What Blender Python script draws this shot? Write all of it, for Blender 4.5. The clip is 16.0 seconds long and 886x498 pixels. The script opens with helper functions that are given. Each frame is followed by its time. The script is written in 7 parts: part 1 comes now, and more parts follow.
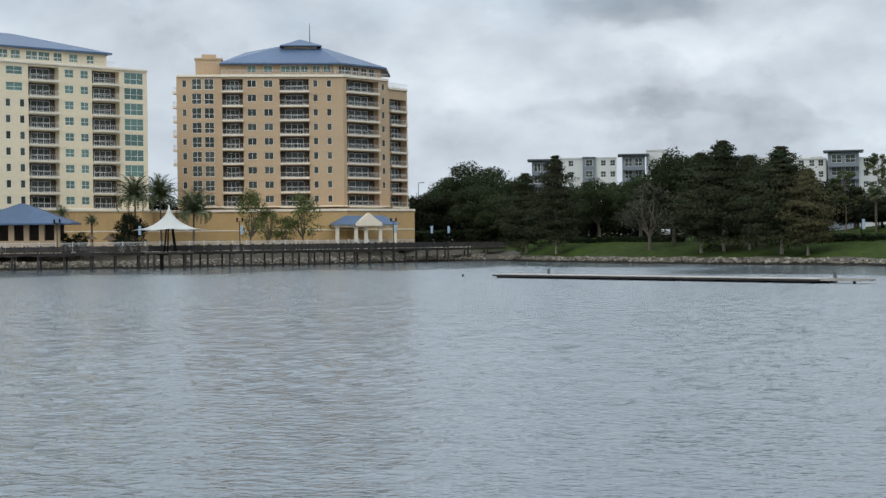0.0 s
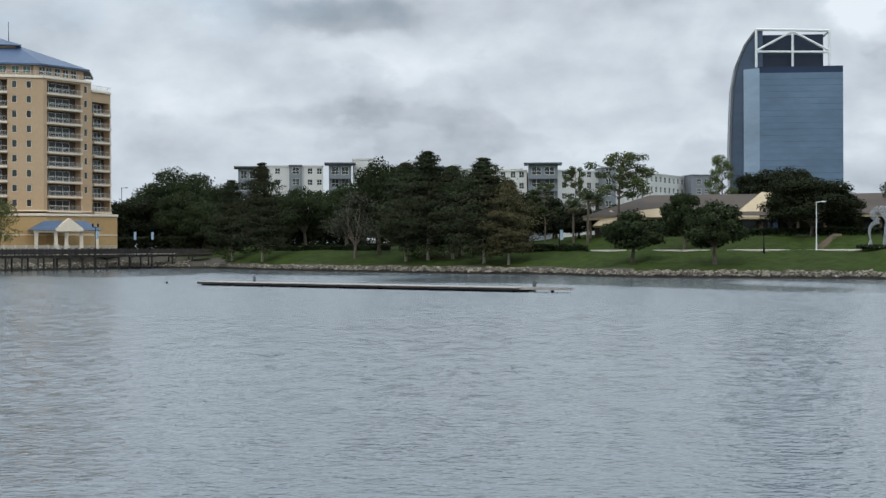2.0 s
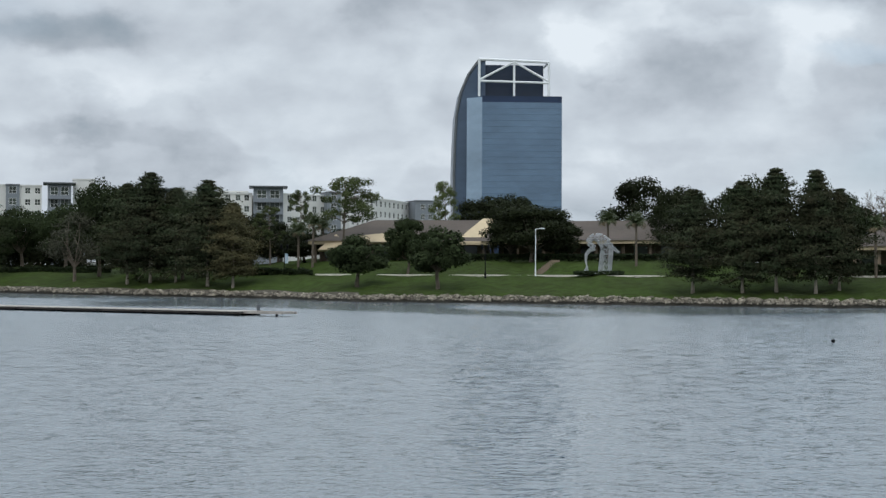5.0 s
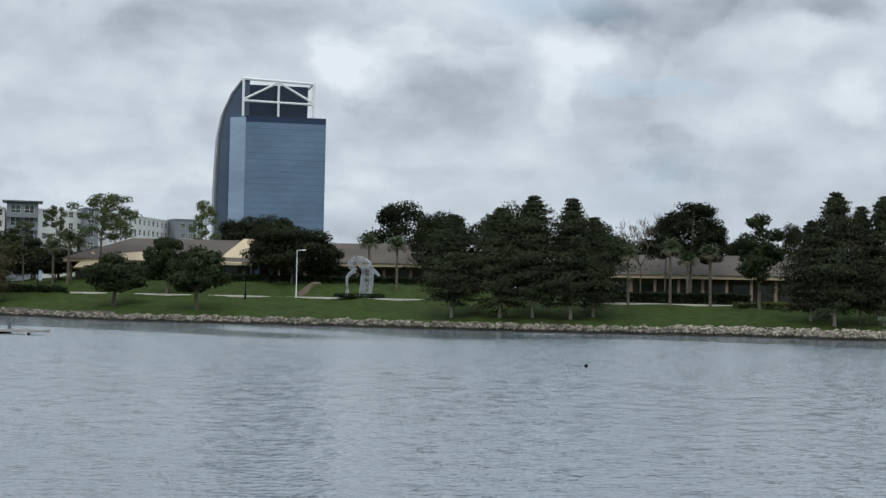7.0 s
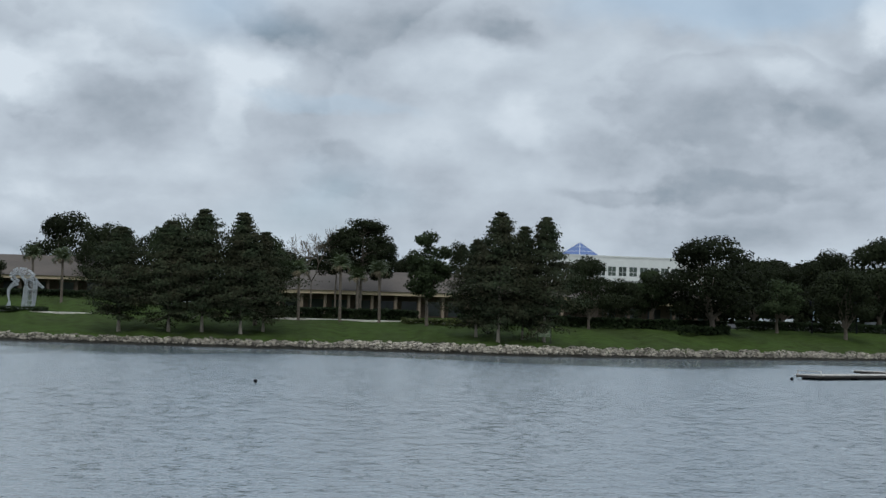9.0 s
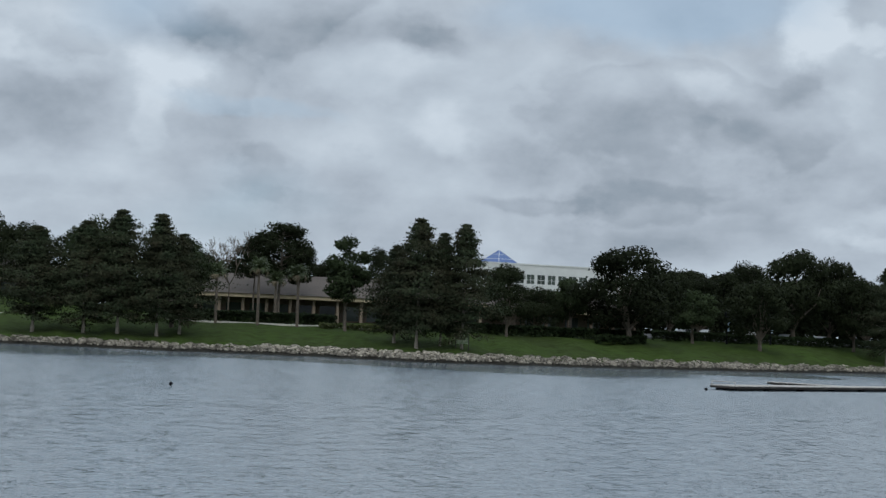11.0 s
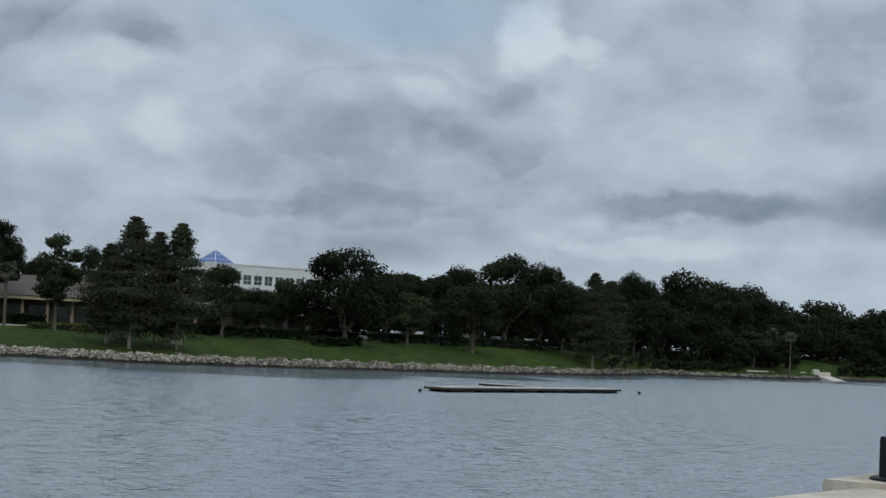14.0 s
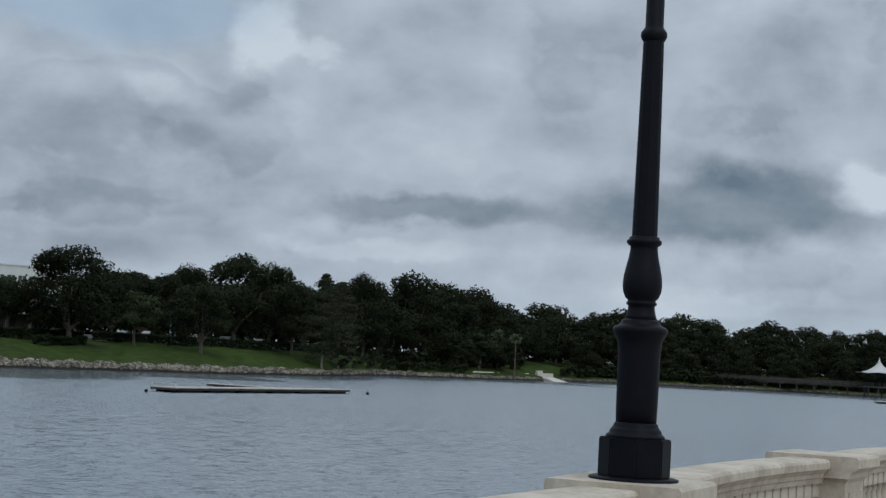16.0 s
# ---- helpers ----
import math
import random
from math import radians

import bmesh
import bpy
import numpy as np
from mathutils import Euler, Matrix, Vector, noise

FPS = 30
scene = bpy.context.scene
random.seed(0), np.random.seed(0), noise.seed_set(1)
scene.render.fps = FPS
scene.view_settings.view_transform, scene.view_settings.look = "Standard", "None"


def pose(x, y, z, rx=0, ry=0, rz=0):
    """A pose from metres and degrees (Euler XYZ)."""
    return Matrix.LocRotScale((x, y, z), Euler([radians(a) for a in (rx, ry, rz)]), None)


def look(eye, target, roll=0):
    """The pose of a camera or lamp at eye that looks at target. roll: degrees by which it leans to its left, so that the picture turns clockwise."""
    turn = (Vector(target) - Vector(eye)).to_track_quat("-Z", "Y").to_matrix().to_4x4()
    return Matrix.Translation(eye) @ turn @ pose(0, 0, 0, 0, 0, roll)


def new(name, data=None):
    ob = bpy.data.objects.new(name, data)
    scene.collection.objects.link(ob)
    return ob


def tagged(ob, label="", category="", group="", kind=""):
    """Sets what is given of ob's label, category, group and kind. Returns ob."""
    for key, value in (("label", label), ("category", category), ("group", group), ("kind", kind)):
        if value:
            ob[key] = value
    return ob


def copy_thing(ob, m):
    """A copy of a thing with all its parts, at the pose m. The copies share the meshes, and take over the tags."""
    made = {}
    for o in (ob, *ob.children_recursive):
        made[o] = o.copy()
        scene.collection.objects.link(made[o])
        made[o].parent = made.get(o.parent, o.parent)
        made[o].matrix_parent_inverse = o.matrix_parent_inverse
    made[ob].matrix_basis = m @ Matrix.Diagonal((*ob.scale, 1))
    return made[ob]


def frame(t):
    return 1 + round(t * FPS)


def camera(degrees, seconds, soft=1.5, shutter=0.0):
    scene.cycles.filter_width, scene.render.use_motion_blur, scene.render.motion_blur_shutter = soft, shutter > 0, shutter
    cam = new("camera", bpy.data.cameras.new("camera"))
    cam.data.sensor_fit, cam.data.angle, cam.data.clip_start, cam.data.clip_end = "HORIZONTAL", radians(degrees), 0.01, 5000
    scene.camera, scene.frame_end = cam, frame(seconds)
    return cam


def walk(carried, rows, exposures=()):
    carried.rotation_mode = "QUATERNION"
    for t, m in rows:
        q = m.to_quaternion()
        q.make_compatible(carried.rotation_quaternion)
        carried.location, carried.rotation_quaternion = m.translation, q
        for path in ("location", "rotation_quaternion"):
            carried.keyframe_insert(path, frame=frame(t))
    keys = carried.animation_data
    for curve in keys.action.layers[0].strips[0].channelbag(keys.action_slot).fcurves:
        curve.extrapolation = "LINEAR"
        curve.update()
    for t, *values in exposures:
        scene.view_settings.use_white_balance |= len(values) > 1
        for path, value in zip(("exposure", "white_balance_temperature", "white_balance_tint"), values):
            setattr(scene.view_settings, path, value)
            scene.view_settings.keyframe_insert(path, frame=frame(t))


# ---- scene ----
# ---------- camera: a slow pan from one standing point on the promenade ----------
EYE = Vector((0.0, 0.0, 4.0))
cam = camera(30.83, 16.0, soft=1.4)
PAN = [  # seconds, bearing (clockwise from +Y), elevation, lean
    (0, 0.0, -0.221, -0.7), (0.5, 2.018, -0.214, -0.607), (1, 4.569, -0.183, -0.516), (1.5, 7.494, -0.133, -0.362),
    (2, 10.455, -0.022, -0.203), (2.5, 13.33, 0.114, -0.199), (3, 16.174, 0.259, -0.128), (3.5, 19.016, 0.436, 0.105),
    (3.7, 20.014, 0.507, 0.12), (5.8, 20.468, 1.055, 0.384), (6, 21.243, 1.093, 0.476), (6.5, 23.281, 1.35, 0.665),
    (7, 28.727, 1.729, 1.208), (7.5, 32.216, 2.029, 1.379), (8, 35.324, 2.183, 1.513), (8.5, 38.237, 2.375, 1.677),
    (9, 40.404, 2.555, 1.673), (9.5, 41.868, 2.719, 1.664), (9.7, 42.176, 2.759, 1.80), (11.8, 43.5, 2.9, 2.78),
    (12, 43.548, 2.914, 2.809), (12.5, 44.351, 2.965, 2.944), (13, 46.683, 3.048, 2.915), (13.5, 49.92, 3.215, 2.965),
    (14, 53.315, 3.394, 2.884), (14.5, 56.09, 3.549, 2.85), (15, 58.323, 3.65, 2.801), (15.5, 60.591, 3.797, 3.086),
    (16, 62.889, 3.917, 3.163)]


def at(bearing, d, z=0.0):
    """A place by its bearing and distance from the standing point."""
    b = radians(bearing)
    return Vector((d * math.sin(b), d * math.cos(b), z))


def aim(bearing, el, lean):
    way = at(bearing, math.cos(radians(el)), math.sin(radians(el)))
    return look(EYE, EYE + way, lean)


walk(cam, [(t, aim(b, e, r)) for t, b, e, r in PAN],
     exposures=[(0, 0.26, 6300, 6), (1.5, 0.22, 6300, 6), (3.7, 0.17, 6300, 6), (7, 0.13, 6250, 6), (9, -0.02, 6100, 5), (12.5, -0.17, 6000, 5), (16, -0.31, 5950, 5)])

# ---------- world: an overcast sky with broken cloud, and a weak veiled sun ----------
SUN_EL, SUN_AZ = 48.0, 215.0
world = bpy.data.worlds.new("overcast_sky")
scene.world = world
world.use_nodes = True
wn = world.node_tree.nodes
wl = world.node_tree.links
wn.clear()


def wnode(kind, **kw):
    n = wn.new(kind)
    for k, v in kw.items():
        n.inputs[k].default_value = v
    return n


w_out = wn.new("ShaderNodeOutputWorld")
w_bg = wnode("ShaderNodeBackground", Strength=1.0)
w_sky = wn.new("ShaderNodeTexSky")
w_sky.sky_type = "NISHITA"
w_sky.sun_disc = False
w_sky.sun_elevation, w_sky.sun_rotation = radians(SUN_EL), radians(SUN_AZ)
w_co = wn.new("ShaderNodeTexCoord")
w_sep = wn.new("ShaderNodeSeparateXYZ")
wl.new(w_co.outputs["Generated"], w_sep.inputs[0])


def wmath(op, a, b=None, clamp=False):
    n = wn.new("ShaderNodeMath")
    n.operation = op
    n.use_clamp = clamp
    for i, v in enumerate((a, b)):
        if v is None:
            continue
        if isinstance(v, (int, float)):
            n.inputs[i].default_value = v
        else:
            wl.new(v, n.inputs[i])
    return n.outputs[0]


flat = wn.new("ShaderNodeMapping")  # cloud space: flattened towards the horizon
flat.inputs["Scale"].default_value = (1.0, 1.0, 1.55)
wl.new(w_co.outputs["Generated"], flat.inputs["Vector"])


def wnoise(scale, detail, rough, dist=0.0, shift=(0, 0, 0)):
    m = wn.new("ShaderNodeMapping")
    m.inputs["Location"].default_value = shift
    wl.new(flat.outputs[0], m.inputs["Vector"])
    n = wnode("ShaderNodeTexNoise", Scale=scale, Detail=detail, Roughness=rough, Distortion=dist)
    wl.new(m.outputs[0], n.inputs["Vector"])
    return n.outputs["Fac"]


def wramp(fac, stops, ease="EASE"):
    n = wn.new("ShaderNodeValToRGB")
    n.color_ramp.interpolation = ease
    e = n.color_ramp.elements
    e[0].position, e[0].color = stops[0][0], (*stops[0][1], 1)
    e[1].position, e[1].color = stops[-1][0], (*stops[-1][1], 1)
    for p, c in stops[1:-1]:
        x = e.new(p)
        x.color = (*c, 1)
    wl.new(fac, n.inputs[0])
    return n.outputs[0]


def wmix(fac, a, b, mode="MIX"):
    n = wn.new("ShaderNodeMixRGB")
    n.blend_type = mode
    for i, v in ((0, fac), (1, a), (2, b)):
        if isinstance(v, (int, float)):
            n.inputs[i].default_value = v
        elif isinstance(v, tuple):
            n.inputs[i].default_value = (*v, 1)
        else:
            wl.new(v, n.inputs[i])
    return n.outputs[0]


# cloud deck: heaped clouds with bright rims and grey bellies: (bearing, elevation, half width, half height, thickness)
CLOUDS_WEST = [(1.6, 6.4, 2.2, 1.6, -0.07), (7.4, 8.3, 2.8, 0.9, 0.10), (3.6, 8.1, 1.2, 0.8, 0.07), (9.4, 6.0, 1.8, 0.8, -0.06), (5.4, 4.7, 3.4, 0.5, 0.08), (12.8, 4.1, 3.0, 0.6, 0.08), (-9.6, 7.4, 1.6, 0.6, 0.05), (-0.0, 4.0, 1.4, 1.0, 0.03), (6.9, 8.2, 3.0, 0.8, 0.13), (18.1, 8.8, 1.5, 0.9, 0.11), (8.5, 4.8, 4.6, 0.4, 0.08), (12.9, 6.9, 2.4, 0.8, -0.04), (19.1, 6.5, 1.1, 1.2, -0.09), (25.5, 8.0, 1.4, 1.1, -0.16), (17.5, 4.6, 2.2, 0.4, 0.06)]
CLOUDS_NORTH = [(29.4, 8.3, 1.8, 0.6, -0.10), (29.0, 6.5, 2.8, 1.0, 0.06), (25.5, 4.2, 1.2, 0.8, -0.08), (21.0, 9.4, 4.0, 0.8, 0.13), (25.1, 8.6, 0.9, 1.3, -0.13), (29.0, 6.8, 2.6, 1.7, 0.09), (27.3, 9.0, 1.8, 0.7, -0.11), (33.8, 8.8, 1.4, 1.0, -0.15), (33.1, 7.1, 0.7, 1.2, -0.10), (35.7, 6.4, 2.2, 1.1, 0.06), (42.8, 10.2, 1.6, 0.6, 0.11), (40.2, 9.1, 2.6, 0.9, -0.09), (28.9, 4.3, 4.6, 0.4, 0.07), (38.1, 4.4, 3.0, 0.4, 0.06), (43.2, 7.2, 2.2, 0.9, -0.05), (45.9, 5.9, 1.6, 0.7, 0.06), (34.4, 10.3, 1.2, 0.6, 0.12), (42.0, 10.5, 1.6, 0.9, 0.14), (33.8, 8.2, 2.0, 1.0, -0.10)]
CLOUDS_EAST = [(43.2, 6.9, 1.2, 0.8, -0.10), (56.1, 11.0, 1.2, 1.2, -0.28), (58.1, 10.4, 1.1, 0.4, -0.15), (52.0, 9.1, 1.2, 0.6, -0.13), (55.2, 9.2, 1.5, 0.8, 0.13), (53.2, 7.6, 1.6, 0.7, 0.09), (49.1, 10.0, 2.0, 0.6, 0.08), (36.9, 5.2, 4.2, 0.9, 0.08), (46.5, 4.5, 2.6, 0.4, 0.15), (57.0, 8.2, 1.8, 0.8, -0.07), (62.0, 5.3, 4.5, 0.6, 0.28), (72.5, 5.7, 6.0, 1.5, 0.40), (74.3, 10.2, 2.2, 2.4, 0.16), (77.6, 6.6, 1.5, 0.8, -0.27), (60.2, 3.9, 4.4, 0.4, -0.12), (73.0, 2.6, 5.0, 0.5, -0.10), (51.2, 4.9, 4.4, 0.4, 0.10), (60.8, 9.9, 2.6, 1.2, 0.05), (64.3, 10.4, 1.0, 1.6, -0.05), (59.5, 6.0, 3.2, 0.5, 0.05)]
SHIFT = (0.35, 0.9, 0.2)


def heaps(shift):
    """Cloud thickness: drifting noise with rounded heaps standing out of it."""
    base = wnoise(8.5, 9.0, 0.52, 0.1, shift)
    m = wn.new("ShaderNodeMapping")
    m.inputs["Location"].default_value = shift
    wl.new(flat.outputs[0], m.inputs["Vector"])
    warp = wnode("ShaderNodeTexNoise", Scale=11.0, Detail=6.0, Roughness=0.6)
    wl.new(m.outputs[0], warp.inputs["Vector"])
    mix = wn.new("ShaderNodeMixRGB")
    mix.blend_type = "ADD"
    mix.inputs[0].default_value = 0.13
    wl.new(m.outputs[0], mix.inputs[1])
    wl.new(warp.outputs["Color"], mix.inputs[2])
    cell = wn.new("ShaderNodeTexVoronoi")
    cell.feature = "SMOOTH_F1"
    cell.inputs["Scale"].default_value, cell.inputs["Smoothness"].default_value = 11.0, 0.45
    wl.new(mix.outputs[0], cell.inputs["Vector"])
    puff = wmath("SUBTRACT", 0.62, cell.outputs["Distance"])
    return wmath("ADD", wmath("MULTIPLY", base, 0.86), wmath("MULTIPLY", puff, 0.24))


# bearing and elevation in degrees, frayed by noise so that the cloud masses get billowing outlines
w_bear = wmath("MULTIPLY", wmath("ARCTAN2", w_sep.outputs["X"], w_sep.outputs["Y"]), 57.2958)
w_elev = wmath("MULTIPLY", wmath("ARCSINE", w_sep.outputs["Z"]), 57.2958)
fray = wnode("ShaderNodeTexNoise", Scale=15.0, Detail=7.0, Roughness=0.55)
wl.new(flat.outputs[0], fray.inputs["Vector"])
fray_sep = wn.new("ShaderNodeSeparateColor")
wl.new(fray.outputs["Color"], fray_sep.inputs[0])
w_uv = wn.new("ShaderNodeCombineXYZ")
wl.new(wmath("ADD", w_bear, wmath("MULTIPLY", wmath("SUBTRACT", fray_sep.outputs[0], 0.5), 3.6)), w_uv.inputs[0])
wl.new(wmath("ADD", w_elev, wmath("MULTIPLY", wmath("SUBTRACT", fray_sep.outputs[1], 0.5), 2.6)), w_uv.inputs[1])


def cloud_mass(bearing, elev, hw, hh, amount):
    m = wn.new("ShaderNodeMapping")
    m.inputs["Scale"].default_value = (1 / hw, 1 / hh, 0)
    m.inputs["Location"].default_value = (-bearing / hw, -elev / hh, 0)
    wl.new(w_uv.outputs[0], m.inputs["Vector"])
    r = wn.new("ShaderNodeVectorMath")
    r.operation = "LENGTH"
    wl.new(m.outputs[0], r.inputs[0])
    g = wn.new("ShaderNodeMapRange")
    g.interpolation_type = "SMOOTHSTEP"
    for i, v in enumerate((0.5, 1.3, amount * (0.8 if amount > 0 else 1.0), 0.0)):
        g.inputs[i + 1].default_value = v
    wl.new(r.outputs["Value"], g.inputs[0])
    return g.outputs[0]


deck = heaps(SHIFT)
over = heaps((SHIFT[0], SHIFT[1], SHIFT[2] + 0.03))
broad = wnoise(2.2, 3.0, 0.5, 0.0, (2.0, 5.0, 1.0))
lit = wmath("MULTIPLY", wmath("SUBTRACT", deck, over), 2.3)
body = wmath("ADD", wmath("ADD", wmath("MULTIPLY", deck, 0.60), wmath("MULTIPLY", broad, 0.40)), wmath("MULTIPLY", lit, -1.0))
edge = wn.new("ShaderNodeMapRange")  # heaps stand out of the thinner deck with a fairly crisp outline
edge.interpolation_type = "SMOOTHSTEP"
for i, v in enumerate((0.505, 0.56, -0.042, 0.048)):
    edge.inputs[i + 1].default_value = v
wl.new(deck, edge.inputs[0])
body = wmath("ADD", wmath("ADD", wmath("MULTIPLY", body, 0.35), 0.30), edge.outputs[0])
for c in CLOUDS_WEST + CLOUDS_NORTH + CLOUDS_EAST:
    body = wmath("ADD", body, cloud_mass(*c))
# thin level streaks that crowd together towards the horizon
long_ = wn.new("ShaderNodeMapping")
long_.inputs["Scale"].default_value = (1.0, 1.0, 5.5)
wl.new(w_co.outputs["Generated"], long_.inputs["Vector"])
streak = wnode("ShaderNodeTexNoise", Scale=5.0, Detail=6.0, Roughness=0.55, Distortion=0.2)
wl.new(long_.outputs[0], streak.inputs["Vector"])
near_rim = wramp(w_sep.outputs["Z"], [(0.03, (1, 1, 1)), (0.13, (0.25, 0.25, 0.25))])
body = wmath("ADD", body, wmath("MULTIPLY", wmath("MULTIPLY", wmath("SUBTRACT", streak.outputs["Fac"], 0.5), 0.36), near_rim))
cloud = wramp(body, [(0.22, (0.72, 0.75, 0.80)), (0.38, (0.57, 0.605, 0.66)), (0.50, (0.475, 0.505, 0.56)), (0.60, (0.375, 0.405, 0.455)), (0.80, (0.175, 0.225, 0.275))], "LINEAR")
thin = wramp(wnoise(2.6, 4.0, 0.5, 0.2, (4.4, 4.0, 2.0)), [(0.60, (0, 0, 0)), (0.74, (1, 1, 1))])
sky_soft = wmix(1.0, w_sky.outputs[0], (0.105, 0.105, 0.105), "MULTIPLY")
veil = wmix(0.65, sky_soft, (0.46, 0.56, 0.68))
blue_gap = wmath("ADD", cloud_mass(50.5, 11.6, 6.0, 1.3, 0.75), cloud_mass(36.5, 7.6, 3.0, 0.4, 0.4))
shade = wmix(wmath("ADD", wmath("MULTIPLY", thin, 0.6), blue_gap, True), cloud, veil)
# a paler strip low over the horizon
low = wramp(w_sep.outputs["Z"], [(0.0, (0.5, 0.5, 0.5)), (0.065, (0.0, 0.0, 0.0))])
shade = wmix(low, shade, (0.60, 0.665, 0.73))
# an overcast dome is brightest overhead
dome = wramp(w_sep.outputs["Z"], [(0.20, (1.0, 1.0, 1.0)), (0.45, (1.95, 1.93, 1.90))])
shade = wmix(1.0, shade, dome, "MULTIPLY")
wl.new(shade, w_bg.inputs["Color"])
wl.new(w_bg.outputs[0], w_out.inputs[0])

sun = new("sun", bpy.data.lights.new("sun", "SUN"))
sun.data.energy, sun.data.angle, sun.data.color = 0.9, radians(30), (1.0, 0.96, 0.9)
sun.matrix_world = look(Vector((0, 0, 100)), Vector((0, 0, 100)) - at(SUN_AZ, math.cos(radians(SUN_EL)), math.sin(radians(SUN_EL))))

# ---------- materials ----------


def mat(name, base, rough=0.8, metal=0.0, spread=0.0, scale=1.0, second=None, scale2=8.0, bump=0.0, bump_scale=20.0, coord="Object",
        spec=0.5, island=0.0, per_object=0.0, trans=0.0, stretch=(1, 1, 1)):
    """A surface: base colour, a broad stain towards `second`, fine grain, bump, and chance shifts by island or object."""
    m = bpy.data.materials.new(name)
    m.use_nodes = True
    nt = m.node_tree
    N, L = nt.nodes, nt.links
    p = N["Principled BSDF"]
    p.inputs["Roughness"].default_value = rough
    p.inputs["Metallic"].default_value = metal
    p.inputs["Specular IOR Level"].default_value = spec
    col = N.new("ShaderNodeRGB")
    col.outputs[0].default_value = (*base, 1)
    out = col.outputs[0]
    tc = N.new("ShaderNodeTexCoord")
    mp = N.new("ShaderNodeMapping")
    mp.inputs["Scale"].default_value = stretch
    L.new(tc.outputs[coord], mp.inputs[0])

    def noise_at(s, d=5.0):
        n = N.new("ShaderNodeTexNoise")
        n.inputs["Scale"].default_value, n.inputs["Detail"].default_value, n.inputs["Roughness"].default_value = s, d, 0.6
        L.new(mp.outputs[0], n.inputs["Vector"])
        return n.outputs["Fac"]

    def blend(fac, a, b, mode="MIX"):
        n = N.new("ShaderNodeMixRGB")
        n.blend_type = mode
        for i, v in ((0, fac), (1, a), (2, b)):
            if isinstance(v, (int, float)):
                n.inputs[i].default_value = v
            elif isinstance(v, tuple):
                n.inputs[i].default_value = (*v, 1)
            else:
                L.new(v, n.inputs[i])
        return n.outputs[0]

    def span(v, a, b, lo, hi):
        n = N.new("ShaderNodeMapRange")
        for i, x in enumerate((a, b, lo, hi)):
            n.inputs[i + 1].default_value = x
        L.new(v, n.inputs[0])
        return n.outputs[0]

    if second:
        out = blend(span(noise_at(scale), 0.38, 0.66, 0, 1), out, second)
    if spread:
        out = blend(1.0, out, span(noise_at(scale2), 0.25, 0.75, 1 - spread, 1 + spread), "MULTIPLY")
    if island:
        g = N.new("ShaderNodeNewGeometry")
        out = blend(1.0, out, span(g.outputs["Random Per Island"], 0, 1, 1 - island, 1 + island), "MULTIPLY")
    if per_object:
        o = N.new("ShaderNodeObjectInfo")
        out = blend(1.0, out, span(o.outputs["Random"], 0, 1, 1 - per_object, 1 + per_object), "MULTIPLY")
    L.new(out, p.inputs["Base Color"])
    if bump:
        b = N.new("ShaderNodeBump")
        b.inputs["Strength"].default_value, b.inputs["Distance"].default_value = bump, 1.0 / bump_scale
        L.new(noise_at(bump_scale), b.inputs["Height"])
        L.new(b.outputs[0], p.inputs["Normal"])
    if trans:
        t = N.new("ShaderNodeBsdfTranslucent")
        L.new(out, t.inputs["Color"])
        s = N.new("ShaderNodeMixShader")
        s.inputs[0].default_value = trans
        L.new(p.outputs[0], s.inputs[1])
        L.new(t.outputs[0], s.inputs[2])
        L.new(s.outputs[0], N["Material Output"].inputs[0])
    return m


